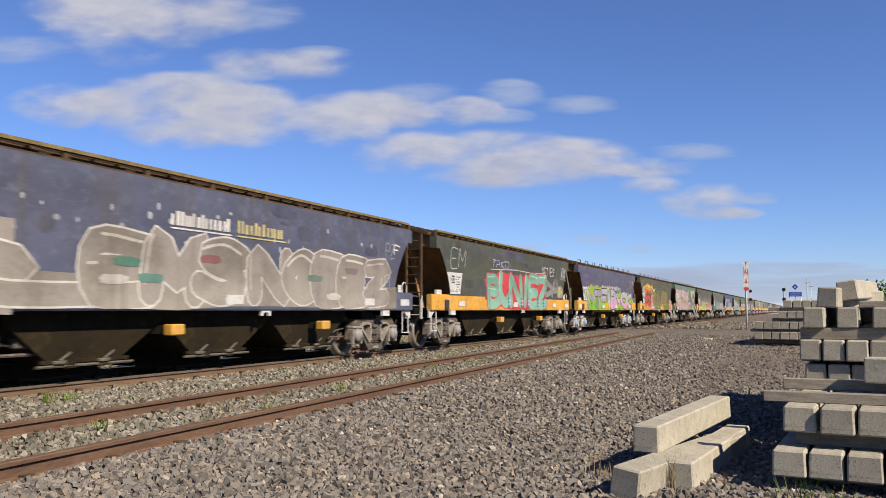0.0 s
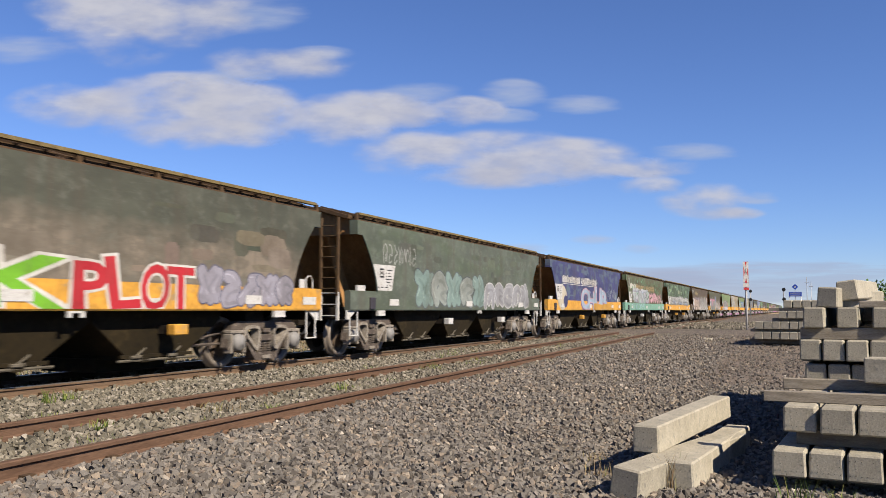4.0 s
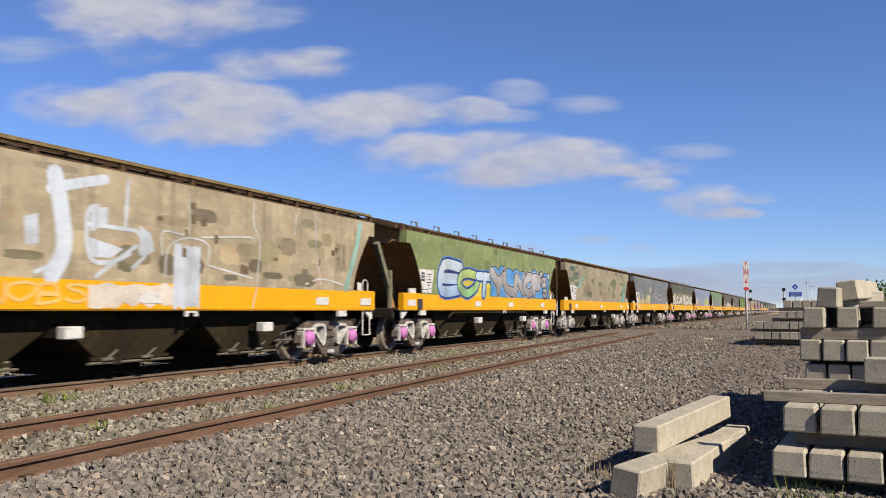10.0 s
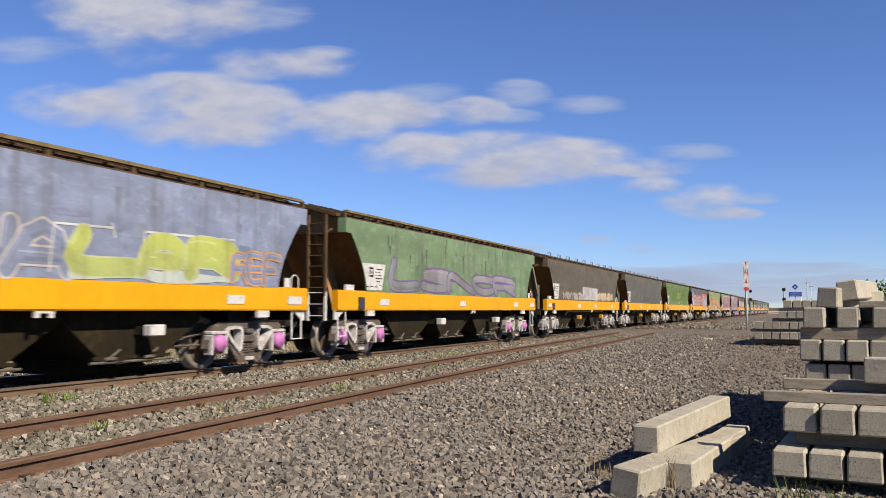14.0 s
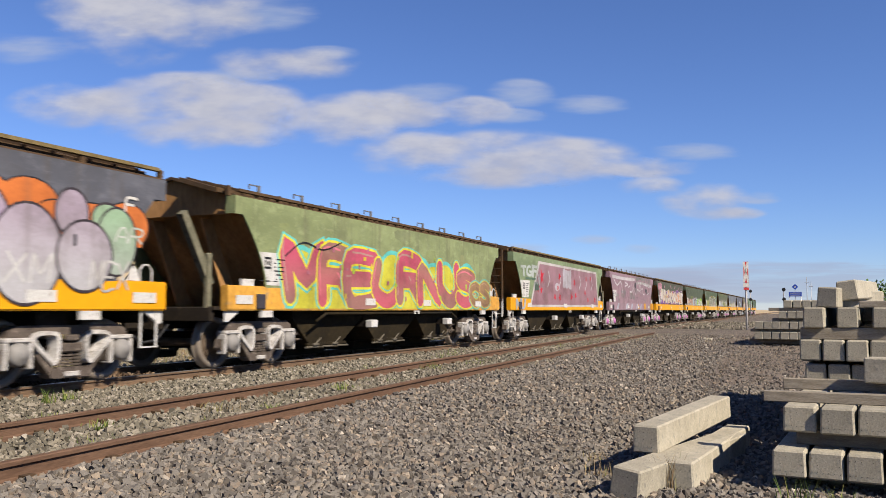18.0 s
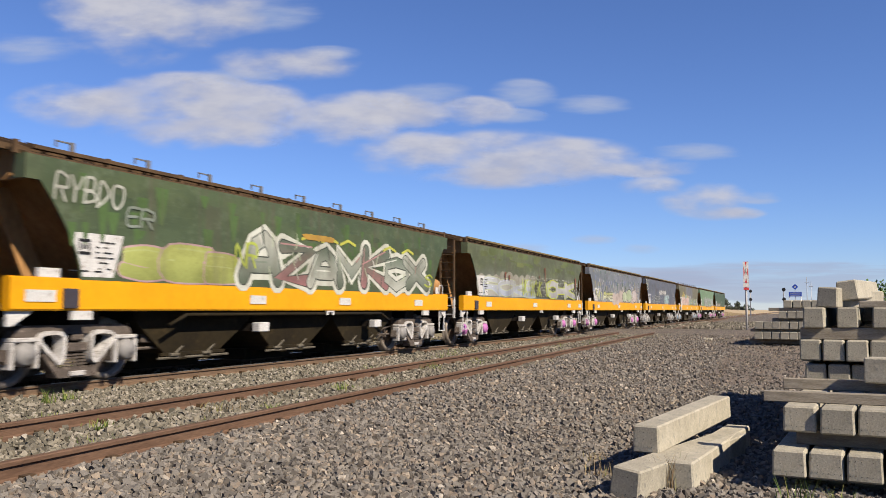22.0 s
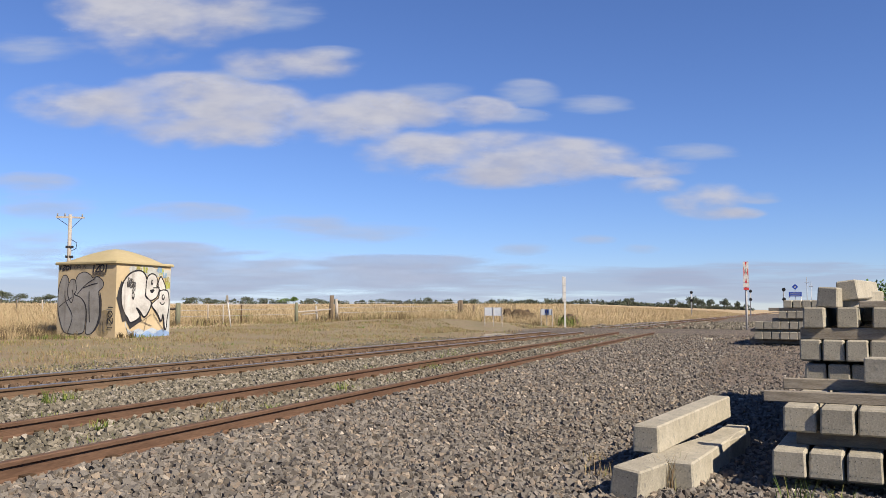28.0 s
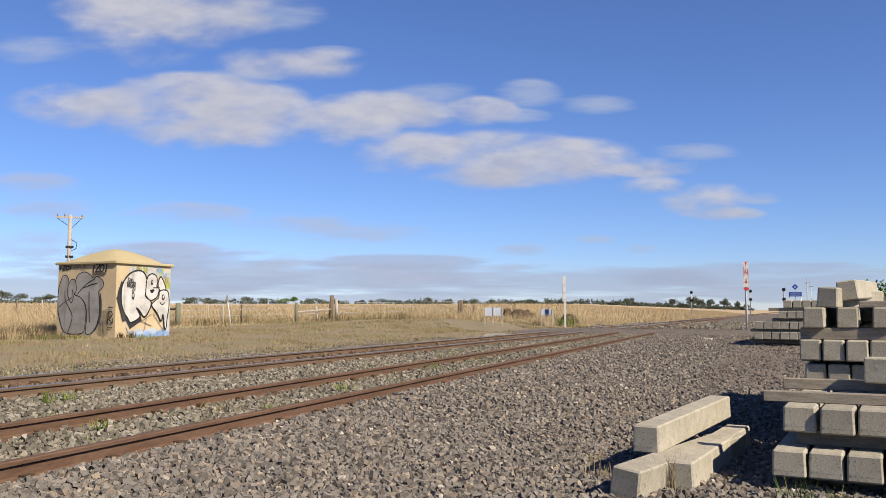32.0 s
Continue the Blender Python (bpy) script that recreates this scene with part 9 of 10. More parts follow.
s.rect(U(0.08), U(0.19), 2.32, 2.46, (0.52, 0.52, 0.44), 0.03, 6)
s.handwrite("GHAKO", U(0.985), U(1.04), 2.12, 2.34, W8, 0.032, 5)
s.handwrite("CLA", U(1.0), U(1.035), 1.92, 2.12, W8, 0.032, 6)
s.star(U(1.0), 2.50, 0.09, W8, 4)
s = art[28]
s.blotch((0.085, 0.11, 0.06), 14, 928, 1.8, 2.9, 0.2)
s.rect(U(0.10), U(0.62), 1.43, 1.62, (0.34, 0.42, 0.44), 0.04, 48)
PEA = ((0.50, 0.30, 0.20), (0.60, 0.40, 0.32), 1.45, 1.95)
s.wild(U(0.095), U(0.36), 1.42, 2.02, [PEA], (0.04, 0.04, 0.04), 3, 48, 0.17, 0.022, bulk=0.62, spiky=True, text="HTG")
s.wild(U(0.36), U(0.66), 1.42, 2.06, [((0.32, 0.48, 0.54), (0.46, 0.52, 0.52), 1.5, 2.0), (0.44, 0.36, 0.46), ((0.50, 0.48, 0.34), (0.34, 0.50, 0.50), 1.5, 2.0)], (0.06, 0.06, 0.08), 4, 45, 0.17, 0.022, bulk=0.46, text="BEKE")
s.cloud(U(0.65), U(0.97), 1.42, 2.06, (0.32, 0.56, 0.04), None, 8, 49)
s.wild(U(0.67), U(0.94), 1.42, 1.96, [(0.64, 0.66, 0.60)], K, 4, 29, 0.2, 0.03, bulk=0.42, text="JENS")
s.logo(U(0.50), U(0.64), 2.08, 2.18, (0.56, 0.54, 0.46))
s.spots(U(0.24), U(0.50), 2.0, 2.2, (0.50, 0.56, 0.12), 7, 0.06, 0.11, 12)
s.spots(U(0.40), U(0.48), 2.0, 2.15, (0.46, 0.36, 0.52), 4, 0.06, 0.11, 13)
s.handwrite("AYL JENK", U(-0.01), U(0.20), 2.45, 2.75, (0.24, 0.25, 0.21), 0.03, 9)
s.handwrite("RESHALY", U(0.02), U(0.28), 2.05, 2.38, (0.24, 0.25, 0.21), 0.03, 10)
s = art[29]
s.blotch((0.075, 0.105, 0.055), 16, 929, 1.5, 2.9, 0.3)
s.streaks((0.085, 0.15, 0.05), 40, 29, 1.7, 2.9, 0.12)
s.wild(U(0.10), U(0.325), 1.42, 1.98, [((0.30, 0.34, 0.10), (0.42, 0.46, 0.14), 1.45, 1.9)], (0.50, 0.34, 0.36), 3, 50, 0.12, 0.028, bulk=0.62, text="SEB")
s.wild(U(0.325), U(0.945), 1.42, 2.40, [((0.12, 0.15, 0.11), (0.46, 0.48, 0.42), 1.5, 2.3), ((0.34, 0.17, 0.17), (0.14, 0.17, 0.13), 1.5, 2.2), ((0.50, 0.52, 0.46), (0.16, 0.20, 0.15), 1.5, 2.2)], (0.05, 0.06, 0.05), 7, 52, 0.12, 0.025, spiky=True, halo=(0.64, 0.66, 0.58), bulk=0.34, glow=0.10, text="AZAMKOX")
for k in range(30):
    r_ = random.Random(290 + k)
    a, b = U(r_.uniform(0.36, 0.92)), r_.uniform(1.5, 2.2)
    s.ribbon([(a, b), (a + r_.uniform(-0.1, 0.15), b + r_.uniform(0.1, 0.3))], r_.uniform(0.02, 0.04), r_.choice(((0.46, 0.18, 0.18), (0.64, 0.64, 0.58), (0.06, 0.08, 0.06), (0.44, 0.50, 0.36))))
for a in (0.48, 0.54, 0.60, 0.76, 0.84):
    s.ribbon([(U(a), 2.36), (U(a + 0.025), 2.46), (U(a + 0.05), 2.38)], 0.06, (0.56, 0.58, 0.10))
s.patch(U(0.48), U(0.58), 2.36, 2.48, (0.50, 0.30, 0.06), 5)
s.handwrite("S", U(0.945), U(0.985), 1.6, 1.9, (0.46, 0.54, 0.08), 0.05, 3)
s.handwrite("NR", U(0.31), U(0.36), 1.75, 2.15, (0.44, 0.52, 0.10), 0.05, 4)
s.handwrite("RYBDO", U(0.0), U(0.10), 2.42, 2.76, (0.48, 0.50, 0.44), 0.04, 5)
s.handwrite("ER", U(0.105), U(0.15), 2.2, 2.45, (0.24, 0.28, 0.24), 0.04, 6)
s = art[30]
s.blotch((0.13, 0.165, 0.06), 34, 930, 2.45, 2.9, 0.35)
s.cloud(U(0.02), U(0.56), 1.44, 2.2, ((0.40, 0.40, 0.36), (0.32, 0.31, 0.25), 1.5, 2.2), None, 10, 51)
s.wild(U(0.06), U(0.52), 1.43, 2.0, [((0.40, 0.45, 0.56), (0.48, 0.50, 0.50), 1.5, 1.95)], (0.50, 0.56, 0.34), 4, 52, 0.13, 0.02, bulk=0.5, text="ROKE")
s.cloud(U(0.50), U(1.0), 1.44, 2.14, (0.10, 0.105, 0.09), None, 9, 53)
rr = random.Random(800)
for k in range(520):
    a, b = U(rr.uniform(0.42, 1.0)), rr.uniform(1.5, 2.2)
    s.ribbon([(a, b), (a + rr.uniform(0.03, 0.09), b + rr.uniform(-0.01, 0.01))], rr.uniform(0.025, 0.045), rr.choice(((0.46, 0.47, 0.40), (0.34, 0.35, 0.30), (0.52, 0.53, 0.48))), 4)
s.layer()
s.wild(U(0.615), U(0.94), 1.43, 2.10, [((0.34, 0.345, 0.35), (0.48, 0.48, 0.49), 1.45, 2.0)], (0.42, 0.45, 0.38), 3, 54, 0.13, 0.02, halo=(0.52, 0.62, 0.06), glow=0.03, bulk=0.5, text="CHK")
for a in (0.36, 0.44, 0.50, 0.60):
    s.handwrite("VK", U(a), U(a + 0.06), 1.5, 2.05, (0.50, 0.60, 0.06), 0.045, int(a * 100))
s.streaks((0.24, 0.09, 0.05), 5, 30, 1.8, 2.6, 0.07)
s.handwrite("J", U(1.005), U(1.03), 1.7, 2.35, (0.5, 0.5, 0.46), 0.035, 3)
s = art[31]
rr = random.Random(1500)
for k in range(420):
    a, b = U(rr.uniform(0.0, 0.97)), rr.uniform(1.5, 2.85)
    c_ = rr.choice(((0.20, 0.24, 0.36), (0.30, 0.31, 0.33), (0.12, 0.17, 0.14), (0.40, 0.41, 0.42), (0.30, 0.29, 0.20), (0.15, 0.19, 0.28), (0.18, 0.22, 0.20)))
    if abs(b - 2.62) < 0.12:
        continue
    w_, h_ = rr.uniform(0.06, 0.28), rr.uniform(0.06, 0.24)
    s.patch(a, min(6.0, a + w_), b, min(2.93, b + h_), c_, k)
s.cloud(U(0.36), U(0.92), 1.44, 2.1, (0.54, 0.46, 0.42), None, 8, 57)
s.wild(U(0.06), U(0.36), 1.42, 1.95, [((0.54, 0.56, 0.50), (0.50, 0.52, 0.20), 1.45, 1.8)], (0.12, 0.12, 0.12), 5, 56, 0.12, 0.02, bulk=0.46, spiky=True, text="WIARE")
for a, b, r1, r2, col in ((0.73, 1.72, 0.80, 0.34, (0.42, 0.50, 0.32)), (0.62, 1.66, 0.6, 0.26, (0.46, 0.52, 0.36)), (0.86, 1.75, 0.62, 0.34, (0.60, 0.52, 0.50))):
    s.disc(U(a), max(b, 1.45 + r2), r1 + 0.04, (0.09, 0.09, 0.09), r2 + 0.04, 26)
    s.level += 0.0002
    s.disc(U(a), max(b, 1.45 + r2), r1, col, r2, 26)
    s.layer()
for k in range(90):
    a, b = U(rr.uniform(0.72, 0.97)), rr.uniform(1.5, 2.4)
    s.ribbon([(a, b), (a + rr.uniform(0.1, 0.35), b + rr.uniform(-0.12, 0.12))], rr.uniform(0.02, 0.06), rr.choice(((0.56, 0.52, 0.52), (0.46, 0.36, 0.32), (0.50, 0.51, 0.42), (0.34, 0.38, 0.50))))
s.layer()
s = art[32]
s.blotch((0.13, 0.14, 0.17), 18, 932, 1.5, 2.9, 0.22)
s.logo(U(0.39), U(0.645), 2.1, 2.36, W8)
s.wild(U(0.135), U(0.40), 1.43, 1.92, [(0.13, 0.14, 0.15), (0.19, 0.20, 0.21)], (0.46, 0.50, 0.44), 6, 58, 0.13, 0.022, bulk=0.40, text="NUREFR")
s.handwrite("SUD", U(0.41), U(0.53), 1.46, 1.85, (0.34, 0.36, 0.42), 0.03, 4)
s.wild(U(0.56), U(0.74), 1.43, 2.12, [((0.20, 0.34, 0.34), (0.44, 0.54, 0.54), 1.5, 2.1)], (0.58, 0.62, 0.62), 4, 59, 0.1, 0.025, spiky=True, bulk=0.3, text="MAVK")
s.handwrite("HL", U(0.90), U(0.985), 1.8, 2.2, (0.5, 0.52, 0.54), 0.03, 59)
s.handwrite("SUO", U(-0.055), U(0.035), 2.66, 2.9, (0.56, 0.56, 0.48), 0.045, 60)
s.handwrite("BD", U(-0.03), U(0.04), 2.28, 2.6, (0.56, 0.56, 0.48), 0.05, 61)
s.handwrite("RG", U(0.06), U(0.12), 1.7, 2.0, (0.16, 0.19, 0.34), 0.03, 62)
s = art[33]
s.blotch((0.185, 0.17, 0.11), 10, 933, 2.0, 2.9, 0.1)
s.rect(U(0.335), U(0.69), 2.02, 2.92, ((0.20, 0.20, 0.20), (0.20, 0.21, 0.25), 2.0, 2.9), 0.01, 59)
for a, b, r1, col in ((0.113, 1.75, 0.30, (0.28, 0.48, 0.40)), (0.135, 2.02, 0.28, (0.44, 0.38, 0.10)), (0.185, 2.20, 0.34, (0.46, 0.40, 0.10)), (0.24, 2.12, 0.26, (0.60, 0.44, 0.18)), (0.285, 2.04, 0.26, (0.30, 0.50, 0.44)), (0.325, 2.10, 0.24, (0.28, 0.50, 0.44)), (0.375, 2.06, 0.30, (0.58, 0.46, 0.20)), (0.43, 2.04, 0.26, (0.52, 0.44, 0.14)), (0.47, 1.9, 0.28, (0.46, 0.42, 0.14)), (0.505, 1.70, 0.28, (0.30, 0.48, 0.42))):
    s.disc(U(a), b, r1, col, r1 * 0.85, 20)
    s.layer(0.00008)
s.rect(U(0.10), U(0.49), 1.43, 1.60, (0.60, 0.52, 0.44), 0.06, 63)
PNK = ((0.60, 0.48, 0.40), (0.64, 0.40, 0.40), 1.45, 1.9)
PNK2 = ((0.62, 0.46, 0.44), (0.66, 0.56, 0.50), 1.45, 2.0)
s.wild(U(0.10), U(0.28), 1.42, 2.14, [PNK, PNK2], (0.68, 0.62, 0.52), 3, 61, 0.33, 0.02, bulk=0.66, text="KOR")
s.wild(U(0.28), U(0.49), 1.42, 2.06, [PNK2, PNK], (0.68, 0.62, 0.52), 3, 65, 0.33, 0.02, bulk=0.66, text="SES")
s.rect(U(0.52), U(0.60), 1.44, 1.80, (0.20, 0.50, 0.10), 0.10, 62)
s.wild(U(0.52), U(0.97), 1.43, 2.02, [(0.46, 0.45, 0.42), (0.30, 0.36, 0.46), (0.50, 0.46, 0.14), (0.24, 0.46, 0.20)], (0.58, 0.58, 0.56), 9, 63, 0.06, 0.02, 0, True, bulk=0.24, text="NAWVMKLXR")
s.logo(U(0.44), U(0.60), 2.04, 2.24, (0.58, 0.58, 0.56))
s.rect(U(0.04), U(0.10), 1.0, 1.44, W8, 0.0, 3)
s = art[34]
s.blotch((0.19, 0.29, 0.17), 14, 934, 1.5, 2.9, 0.13)
s.word("VERTUS", U(0.24), U(0.96), 1.44, 2.15, (0.30, 0.33, 0.30), (0.55, 0.58, 0.55), 30, shade=K, second=(0.34, 0.35, 0.34), fat=0.06, edge=0.095)
s.logo(U(0.18), U(0.24), 2.02, 2.18, (0.5, 0.53, 0.5))
s = art[35]
s.blotch((0.075, 0.115, 0.07), 16, 935, 1.5, 2.9, 0.25)
s.wild(U(0.18), U(0.48), 1.44, 1.8, [(0.45, 0.40, 0.34), (0.50, 0.50, 0.48)], (0.3, 0.14, 0.12), 6, 64, 0.08, 0.03)
s.logo(U(0.55), U(0.72), 1.9, 2.05, (0.36, 0.44, 0.38))
s.disc(U(0.72), 2.1, 0.07, (0.6, 0.5, 0.1))
LABELS = ["navy hopper wagon covered in silver bubble graffiti", "dark olive hopper wagon with teal and red lettering", "blue-grey hopper wagon with green and pink graffiti", "brown-olive hopper wagon with red, yellow and green graffiti", "teal hopper wagon with pale dotted letters", "olive hopper wagon with green and red lettering", "weathered grey-green hopper wagon with pale graffiti", "blue hopper wagon with pale blue lettering", "patchy olive hopper wagon with mint green sill", "green camouflaged hopper wagon with white-grey graffiti", "rust-brown hopper wagon with cream and grey graffiti", "dull olive hopper wagon with teal-edged letters", "light green hopper wagon with silver and orange lettering", "cream hopper wagon with dripping white strokes", "light green hopper wagon with blue lettering", "faded cream hopper wagon with green patches", "blue-grey hopper wagon with small yellow graffiti", "camouflaged hopper wagon with white yellow-edged letters", "pale blue hopper wagon with faint graffiti", "light green hopper wagon with purple-edged graffiti", "brown hopper wagon with a white painted patch", "plain olive-grey hopper wagon with orange sill", "bright green hopper wagon with rust spots", "grey hopper wagon with pink letters on orange", "light green hopper wagon with pink and yellow graffiti", "green and mauve hopper wagon with red stars", "mauve painted hopper wagon with ghostly letters", "dark olive hopper wagon with white and orange letters", "dark green hopper wagon with pastel and green graffiti", "dark green hopper wagon with white-edged spiky graffiti", "mossy green hopper wagon with speckled pale graffiti", "blue-grey hopper wagon with white lower lettering", "slate hopper wagon with white name bars", "brown-grey hopper wagon with pink bubble graffiti", "light green hopper wagon with grey lettering", "dark green last hopper wagon with little graffiti"]
for w, s, lab in zip(wagons, art, LABELS):
    s.finish(w)
    w["label"] = lab + " on the train"

# ---- graffiti on the hut ----
def turned(cx, cz, rx, rz, n=24, a0=0.0, a1=360.0):
    return [(cx + rx * math.cos(radians(a0 + (a1 - a0) * k / n)), cz + rz * math.sin(radians(a0 + (a1 - a0) * k / n))) for k in range(n + (a1 - a0 < 360))]


def bubble(s, pts, fill, line, w=0.07, lay=0.0006):
    """A closed painted shape with a dark outline."""
    ring = smooth(pts + [pts[0]])
    s.poly(ring[:-1], fill)
    s.layer(lay)
    s.ribbon(ring, w, line)
    s.layer(lay)


class Mural(Spray):
    """Lettering on a wall whose foot is at zero."""

    def ribbon(self, pts, w, c, n=8):
        self.stroke(pts, w, c)


s = Mural(-0.006)
for k in range(30):
    r_ = random.Random(70 + k)
    s.disc(r_.uniform(0.8, 3.2), r_.choice((0.10, 0.14, 0.22, 2.95, 3.02, 2.85)), r_.uniform(0.1, 0.3), r_.choice(((0.36, 0.46, 0.66), (0.46, 0.55, 0.70), (0.60, 0.62, 0.58))), r_.uniform(0.05, 0.1), 14)
    s.layer(0.00005)
s.poly([(0.5, 0.95), (0.62, 0.45), (0.95, 0.28), (1.35, 0.42), (1.75, 0.30), (2.2, 0.44), (2.6, 0.30), (3.3, 0.42), (3.32, 0.05), (0.8, 0.05)], (0.52, 0.60, 0.70))
s.layer()
s.poly(smooth([(0.9, 0.05), (1.1, 0.22), (1.5, 0.14), (1.9, 0.3), (2.3, 0.16), (2.8, 0.34), (3.32, 0.2)]) + [(3.32, 0.03), (0.9, 0.03)], (0.30, 0.45, 0.74))
s.layer()
s.rect(0.75, 3.3, 2.80, 3.14, (0.60, 0.62, 0.60), 0.1, 71)
s.rect(3.08, 3.34, 0.3, 3.0, (0.58, 0.60, 0.58), 0.05, 72)
for k, (x, z) in enumerate(((2.75, 2.95), (2.95, 2.8), (3.1, 2.6), (3.15, 2.35), (2.6, 3.05), (1.3, 3.05), (1.7, 3.0))):
    s.tag(x - 0.15, x + 0.15, z - 0.12, z + 0.12, ((0.44, 0.46, 0.10), (0.25, 0.42, 0.62), (0.40, 0.36, 0.12))[k % 3], 300 + k, 0.05)
s.poly([(0.28, 2.49), (0.12, 2.08), (0.06, 1.8), (0.01, 1.74), (0.22, 1.2), (0.39, 0.71), (0.6, 0.76), (0.84, 0.4), (1.55, 0.75), (1.45, 1.03), (0.99, 1.69)], (0.05, 0.05, 0.055))
s.layer()
s.poly([(2.1, 1.4), (2.5, 0.95), (2.7, 0.62), (2.84, 0.9), (2.95, 0.3), (3.1, 0.3), (2.9, 1.3)], (0.05, 0.05, 0.055))
s.layer()
big = [(0.28, 1.76), (0.29, 2.13), (0.43, 2.49), (0.79, 2.82), (1.26, 2.96), (1.61, 2.87), (1.8, 2.58), (1.85, 2.2), (1.72, 1.85), (2.12, 1.52), (1.73, 0.91), (1.42, 1.16), (1.21, 1.3), (1.43, 0.93), (0.89, 0.67), (0.66, 0.9), (0.46, 1.13), (0.31, 1.48)]
bubble(s, big, W8, K, 0.075)
bubble(s, [(1.77, 2.5), (1.87, 2.74), (2.11, 2.85), (2.36, 2.77), (2.48, 2.49), (2.42, 2.29), (2.59, 2.24), (2.5, 1.88), (2.27, 1.7), (2.03, 1.65), (1.85, 1.77), (1.74, 1.93)], W8, K, 0.06)
bubble(s, [(2.49, 2.43), (2.68, 2.74), (3.01, 2.23), (2.86, 2.12), (2.59, 2.14)], W8, K, 0.06)
bubble(s, [(2.59, 2.07), (2.88, 2.14), (3.14, 2.08), (3.24, 1.72), (3.23, 1.28), (3.14, 0.85), (3.09, 0.42), (2.99, 0.4), (2.93, 0.77), (2.85, 1.02), (2.76, 0.72), (2.64, 0.85), (2.47, 1.09), (2.13, 1.43), (2.34, 1.65), (2.55, 1.79)], W8, K, 0.06)
s.disc(0.97, 1.85, 0.085, K, 0.18)
s.disc(2.11, 2.46, 0.075, K, 0.13)
s.disc(2.85, 1.80, 0.10, K, 0.14)
s.poly([(1.98, 2.12), (2.2, 2.16), (2.3, 2.12), (2.16, 1.98), (2.04, 2.0)], K)
s.layer()
s.disc(0.96, 1.87, 0.035, W8, 0.10)
s.disc(2.11, 2.48, 0.03, W8, 0.06)
s.disc(2.85, 1.82, 0.045, W8, 0.07)
s.layer()
for pts in (((2.2, 2.22), (2.59, 2.23)), ((2.64, 1.58), (2.74, 1.48), (2.86, 1.48), (2.95, 1.57))):
    s.stroke(pts, 0.05, K)
for pts in (((2.11, 1.04), (1.48, 0.7)), ((1.5, 0.73), (2.13, 0.52)), ((2.23, 1.06), (2.93, 0.27)), ((1.82, 0.86), (1.67, 0.28))):
    s.stroke(pts, 0.03, (0.24, 0.20, 0.15))
s.layer()
for k, (x, z) in enumerate(((0.70, 2.52), (0.86, 2.48), (0.68, 2.32), (0.86, 2.28), (1.0, 2.36), (0.98, 2.14))):
    s.tag(x - 0.10, x + 0.10, z - 0.10, z + 0.10, (0.07, 0.07, 0.08), 172 + k, 0.028)
s.finish(hut, "graffiti", "white bubble graffiti with black edges")

s = Mural(-0.006)
g1, g2 = (0.40, 0.385, 0.36), (0.045, 0.045, 0.055)
for k in range(16):
    r_ = random.Random(170 + k)
    s.disc(r_.uniform(0.3, 2.9), r_.uniform(0.2, 1.0), r_.uniform(0.2, 0.4), r_.choice(((0.48, 0.38, 0.22), (0.44, 0.36, 0.24))), r_.uniform(0.1, 0.3), 14)
    s.layer(0.00005)
s.poly(smooth([(2.45, 2.07), (2.56, 1.68), (2.58, 1.28), (2.54, 0.87), (2.32, 0.43), (2.03, 0.18)]) + [(2.2, 0.5), (2.4, 1.2)], (0.06, 0.06, 0.07))
s.layer()
bubble(s, [(1.02, 2.47), (1.15, 2.72), (1.4, 2.86), (1.64, 2.86), (1.91, 2.73), (2.04, 2.61), (2.3, 2.66), (2.54, 2.54), (2.65, 2.39), (2.61, 2.2), (2.45, 2.07), (2.39, 1.99), (2.44, 1.52), (2.45, 1.04), (2.3, 0.55), (2.03, 0.22), (1.71, 0.21), (1.73, 0.71), (1.7, 1.28), (1.54, 1.61), (1.26, 1.81), (1.0, 1.94)], g1, g2, 0.04)
bubble(s, [(0.03, 1.69), (0.05, 2.11), (0.16, 2.48), (0.3, 2.72), (0.48, 2.74), (0.62, 2.58), (0.66, 2.4), (0.78, 2.55), (0.98, 2.55), (1.08, 2.33), (1.09, 2.06), (1.0, 1.9), (1.37, 1.75), (1.61, 1.48), (1.7, 1.12), (1.67, 0.63), (1.56, 0.25), (1.17, 0.18), (0.75, 0.19), (0.43, 0.29), (0.21, 0.7), (0.06, 1.2)], g1, g2, 0.04)
for pts in (((2.17, 2.58), (1.78, 2.4), (1.41, 2.14), (1.18, 1.92)), ((1.52, 2.18), (1.86, 2.29), (2.31, 2.38)), ((1.85, 2.03), (1.87, 1.36), (1.92, 0.71)), ((0.44, 2.06), (0.5, 1.61), (0.91, 0.95), (0.67, 0.25)), ((0.12, 1.35), (0.44, 1.57), (0.86, 1.76)), ((0.63, 2.34), (0.59, 1.94), (0.82, 1.54), (0.94, 1.79), (0.86, 2.1))):
    s.stroke(smooth(list(pts)), 0.04, g2)
s.layer()
s.handwrite("IZOI", 0.04, 0.82, 2.98, 3.17, (0.05, 0.05, 0.055), 0.055, 74)
s.handwrite("OPUS", 0.95, 1.64, 3.01, 3.16, (0.30, 0.25, 0.17), 0.035, 76)
s.handwrite("IZOI", 1.95, 2.90, 2.88, 3.17, (0.04, 0.04, 0.045), 0.07, 75)
s.tag(2.04, 2.78, 2.74, 2.84, (0.14, 0.12, 0.10), 79, 0.03)
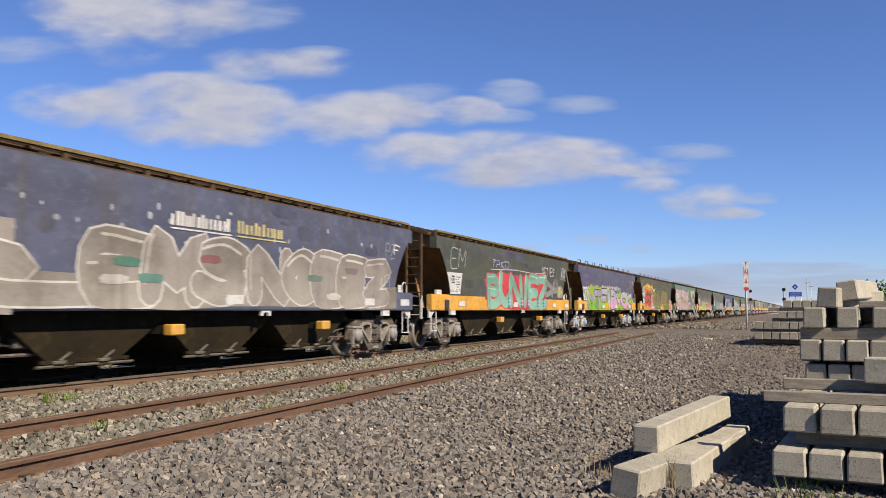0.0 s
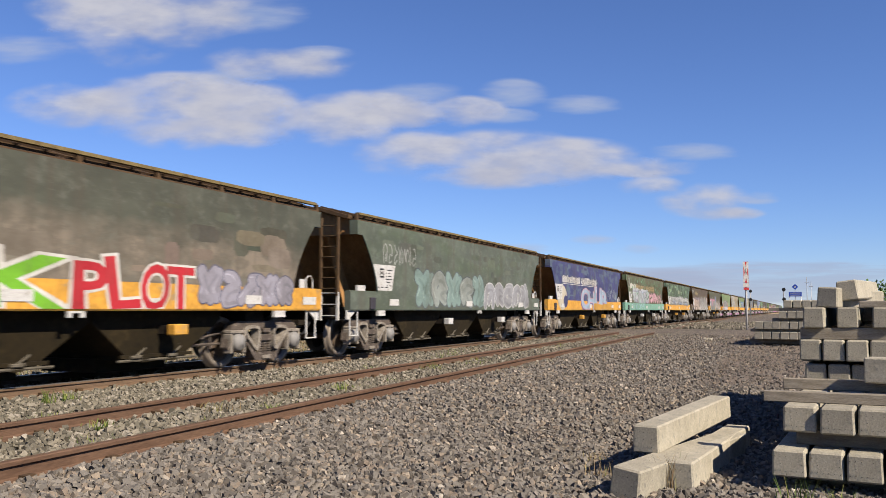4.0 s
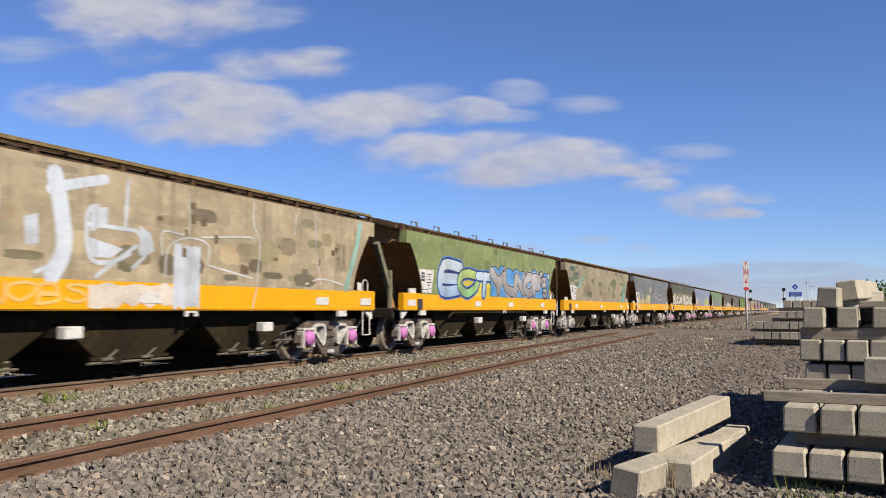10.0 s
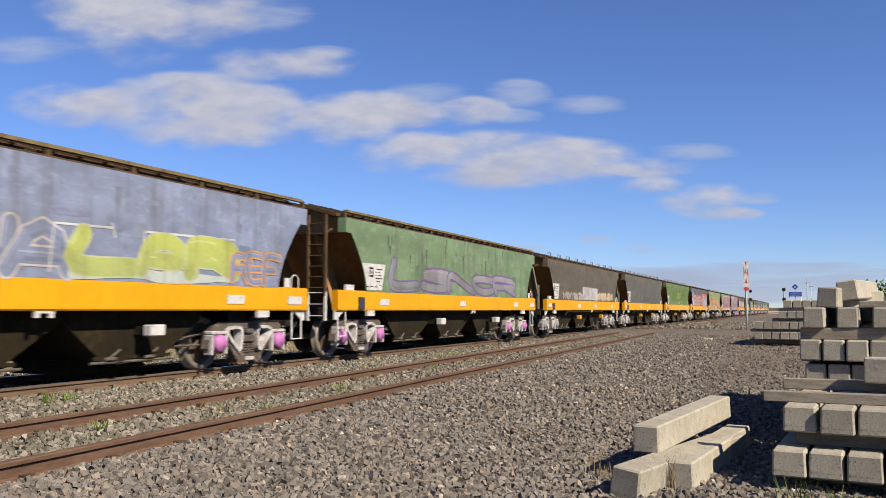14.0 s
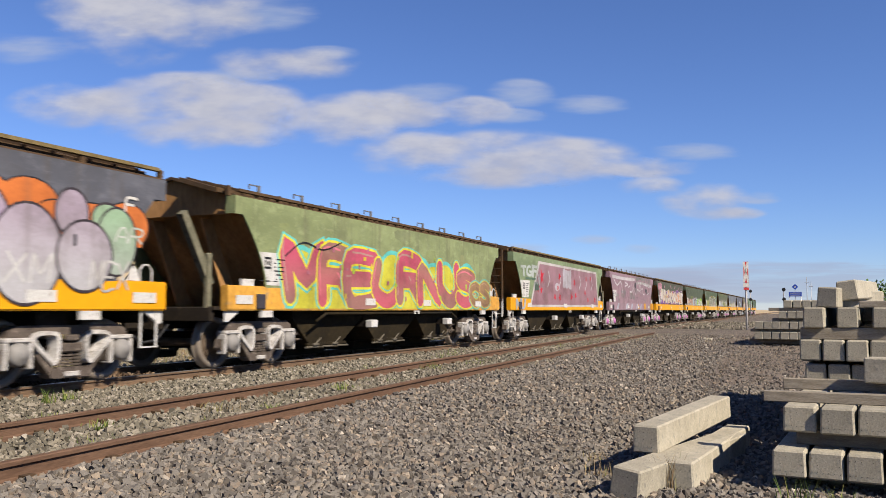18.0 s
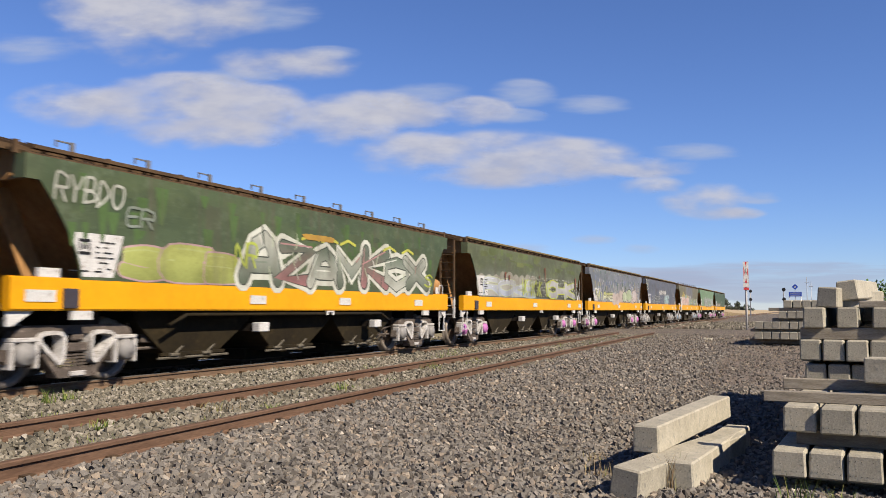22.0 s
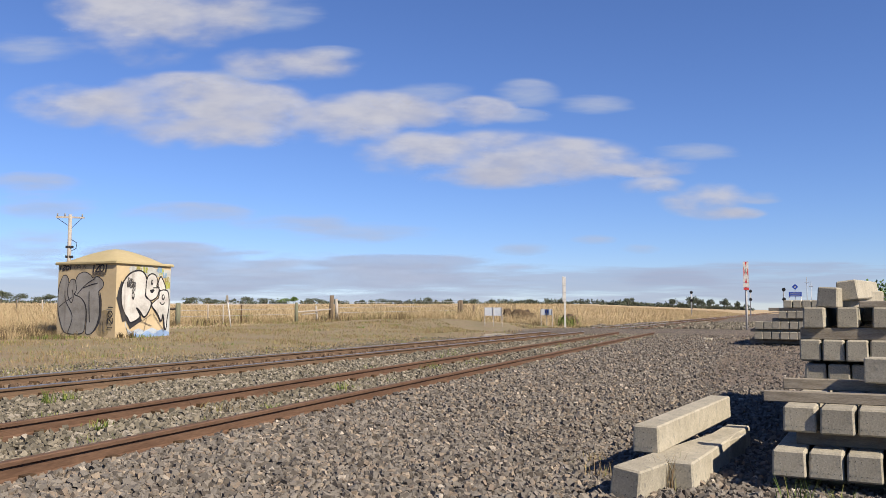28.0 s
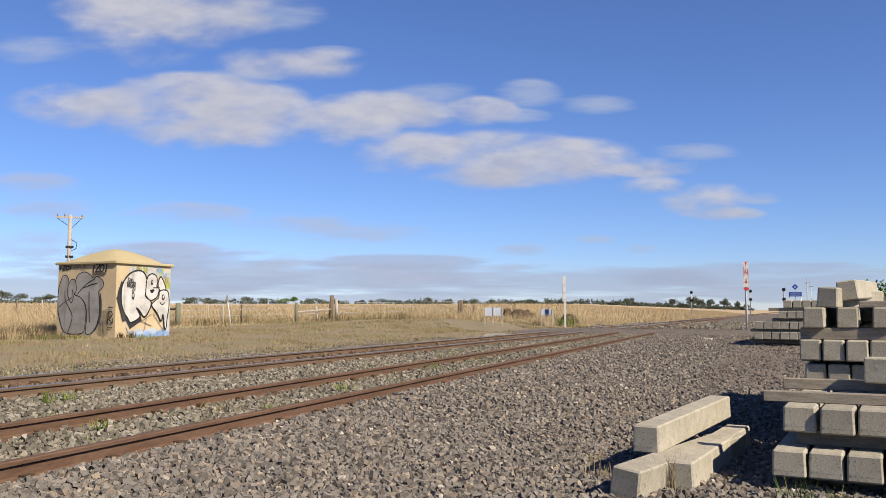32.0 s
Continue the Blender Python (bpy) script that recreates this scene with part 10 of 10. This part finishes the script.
s.tag(2.5, 2.88, 0.31, 0.8, (0.36, 0.30, 0.22), 80, 0.045)
for k, ch in enumerate("IZOI"):
    for line_ in skeleton(ch):
        s.stroke([(3.22 - 0.24 * pz, 0.32 + 0.29 * (k + 0.1 + 0.8 * px)) for px, pz in smooth(line_)], 0.05, (0.05, 0.05, 0.055))
s.layer()
s.finish(hut, "graffiti", "grey graffiti with dark outlines", Matrix.Translation((0, HL, 0)) @ Matrix.Rotation(radians(-90), 4, "Z"))


# ---- what moves ----
SPEED, C0 = 19.86, 19.057


SURGE = ((0, 1, 2, 3, 6, 7, 8, 9, 10, 11, 12, 13, 14, 17, 18, 19, 20, 21, 22, 23, 24, 25, 26, 32),
         (0.19, 0.1, -0.07, -0.25, -0.62, -0.6, -0.15, -0.14, -0.15, -0.05, 0.3, 0.4, 0.75, 0.6, 0.5, 0.65, 0.62, 0.36, 0, -0.31, -0.72, -1.22, -1.7, -4.0))


def train_at(t):
    """How far the train has gone by t: a steady speed with slow surges."""
    return SPEED * t - np.interp(t, SURGE[0], SURGE[1])


def motions():
    for i, w in enumerate(wagons):
        x0 = C0 + (i - 0.5) * PITCH
        walk(w, [(t, pose(x0 - train_at(t), MAIN_Y, 0)) for t in SURGE[0]])
    for c, px, py, d, drift in clouds:
        walk(c, [(t, Matrix.Translation(sky_spot(px - drift * (1 - t / 32), py, d)) @ pose(0, 0, 0, -4.2, 0, SKY_TURN)) for t in (0, 16, 32)])
    # every axle on one side of a bogie turns alike: the first is keyed, the others take over its keys
    for s in (-0.86, 0.86):
        sets = [o for w in wagons for b in w.children for o in b.children if o.name.startswith("wheelset") and abs(o.location.x - s) < 0.01]
        rows = []
        for k in range(32 * FPS + 1):
            t = k / FPS
            rows.append((t, pose(s, 1.10, WHEEL_R, 0, -math.degrees(train_at(t) / WHEEL_R), 0)))
        walk(sets[0], rows)
        keyed = sets[0].animation_data
        for o in sets[1:]:
            o.rotation_mode = "QUATERNION"
            o.animation_data_create()
            o.animation_data.action = keyed.action
            o.animation_data.action_slot = keyed.action_slot


motions()
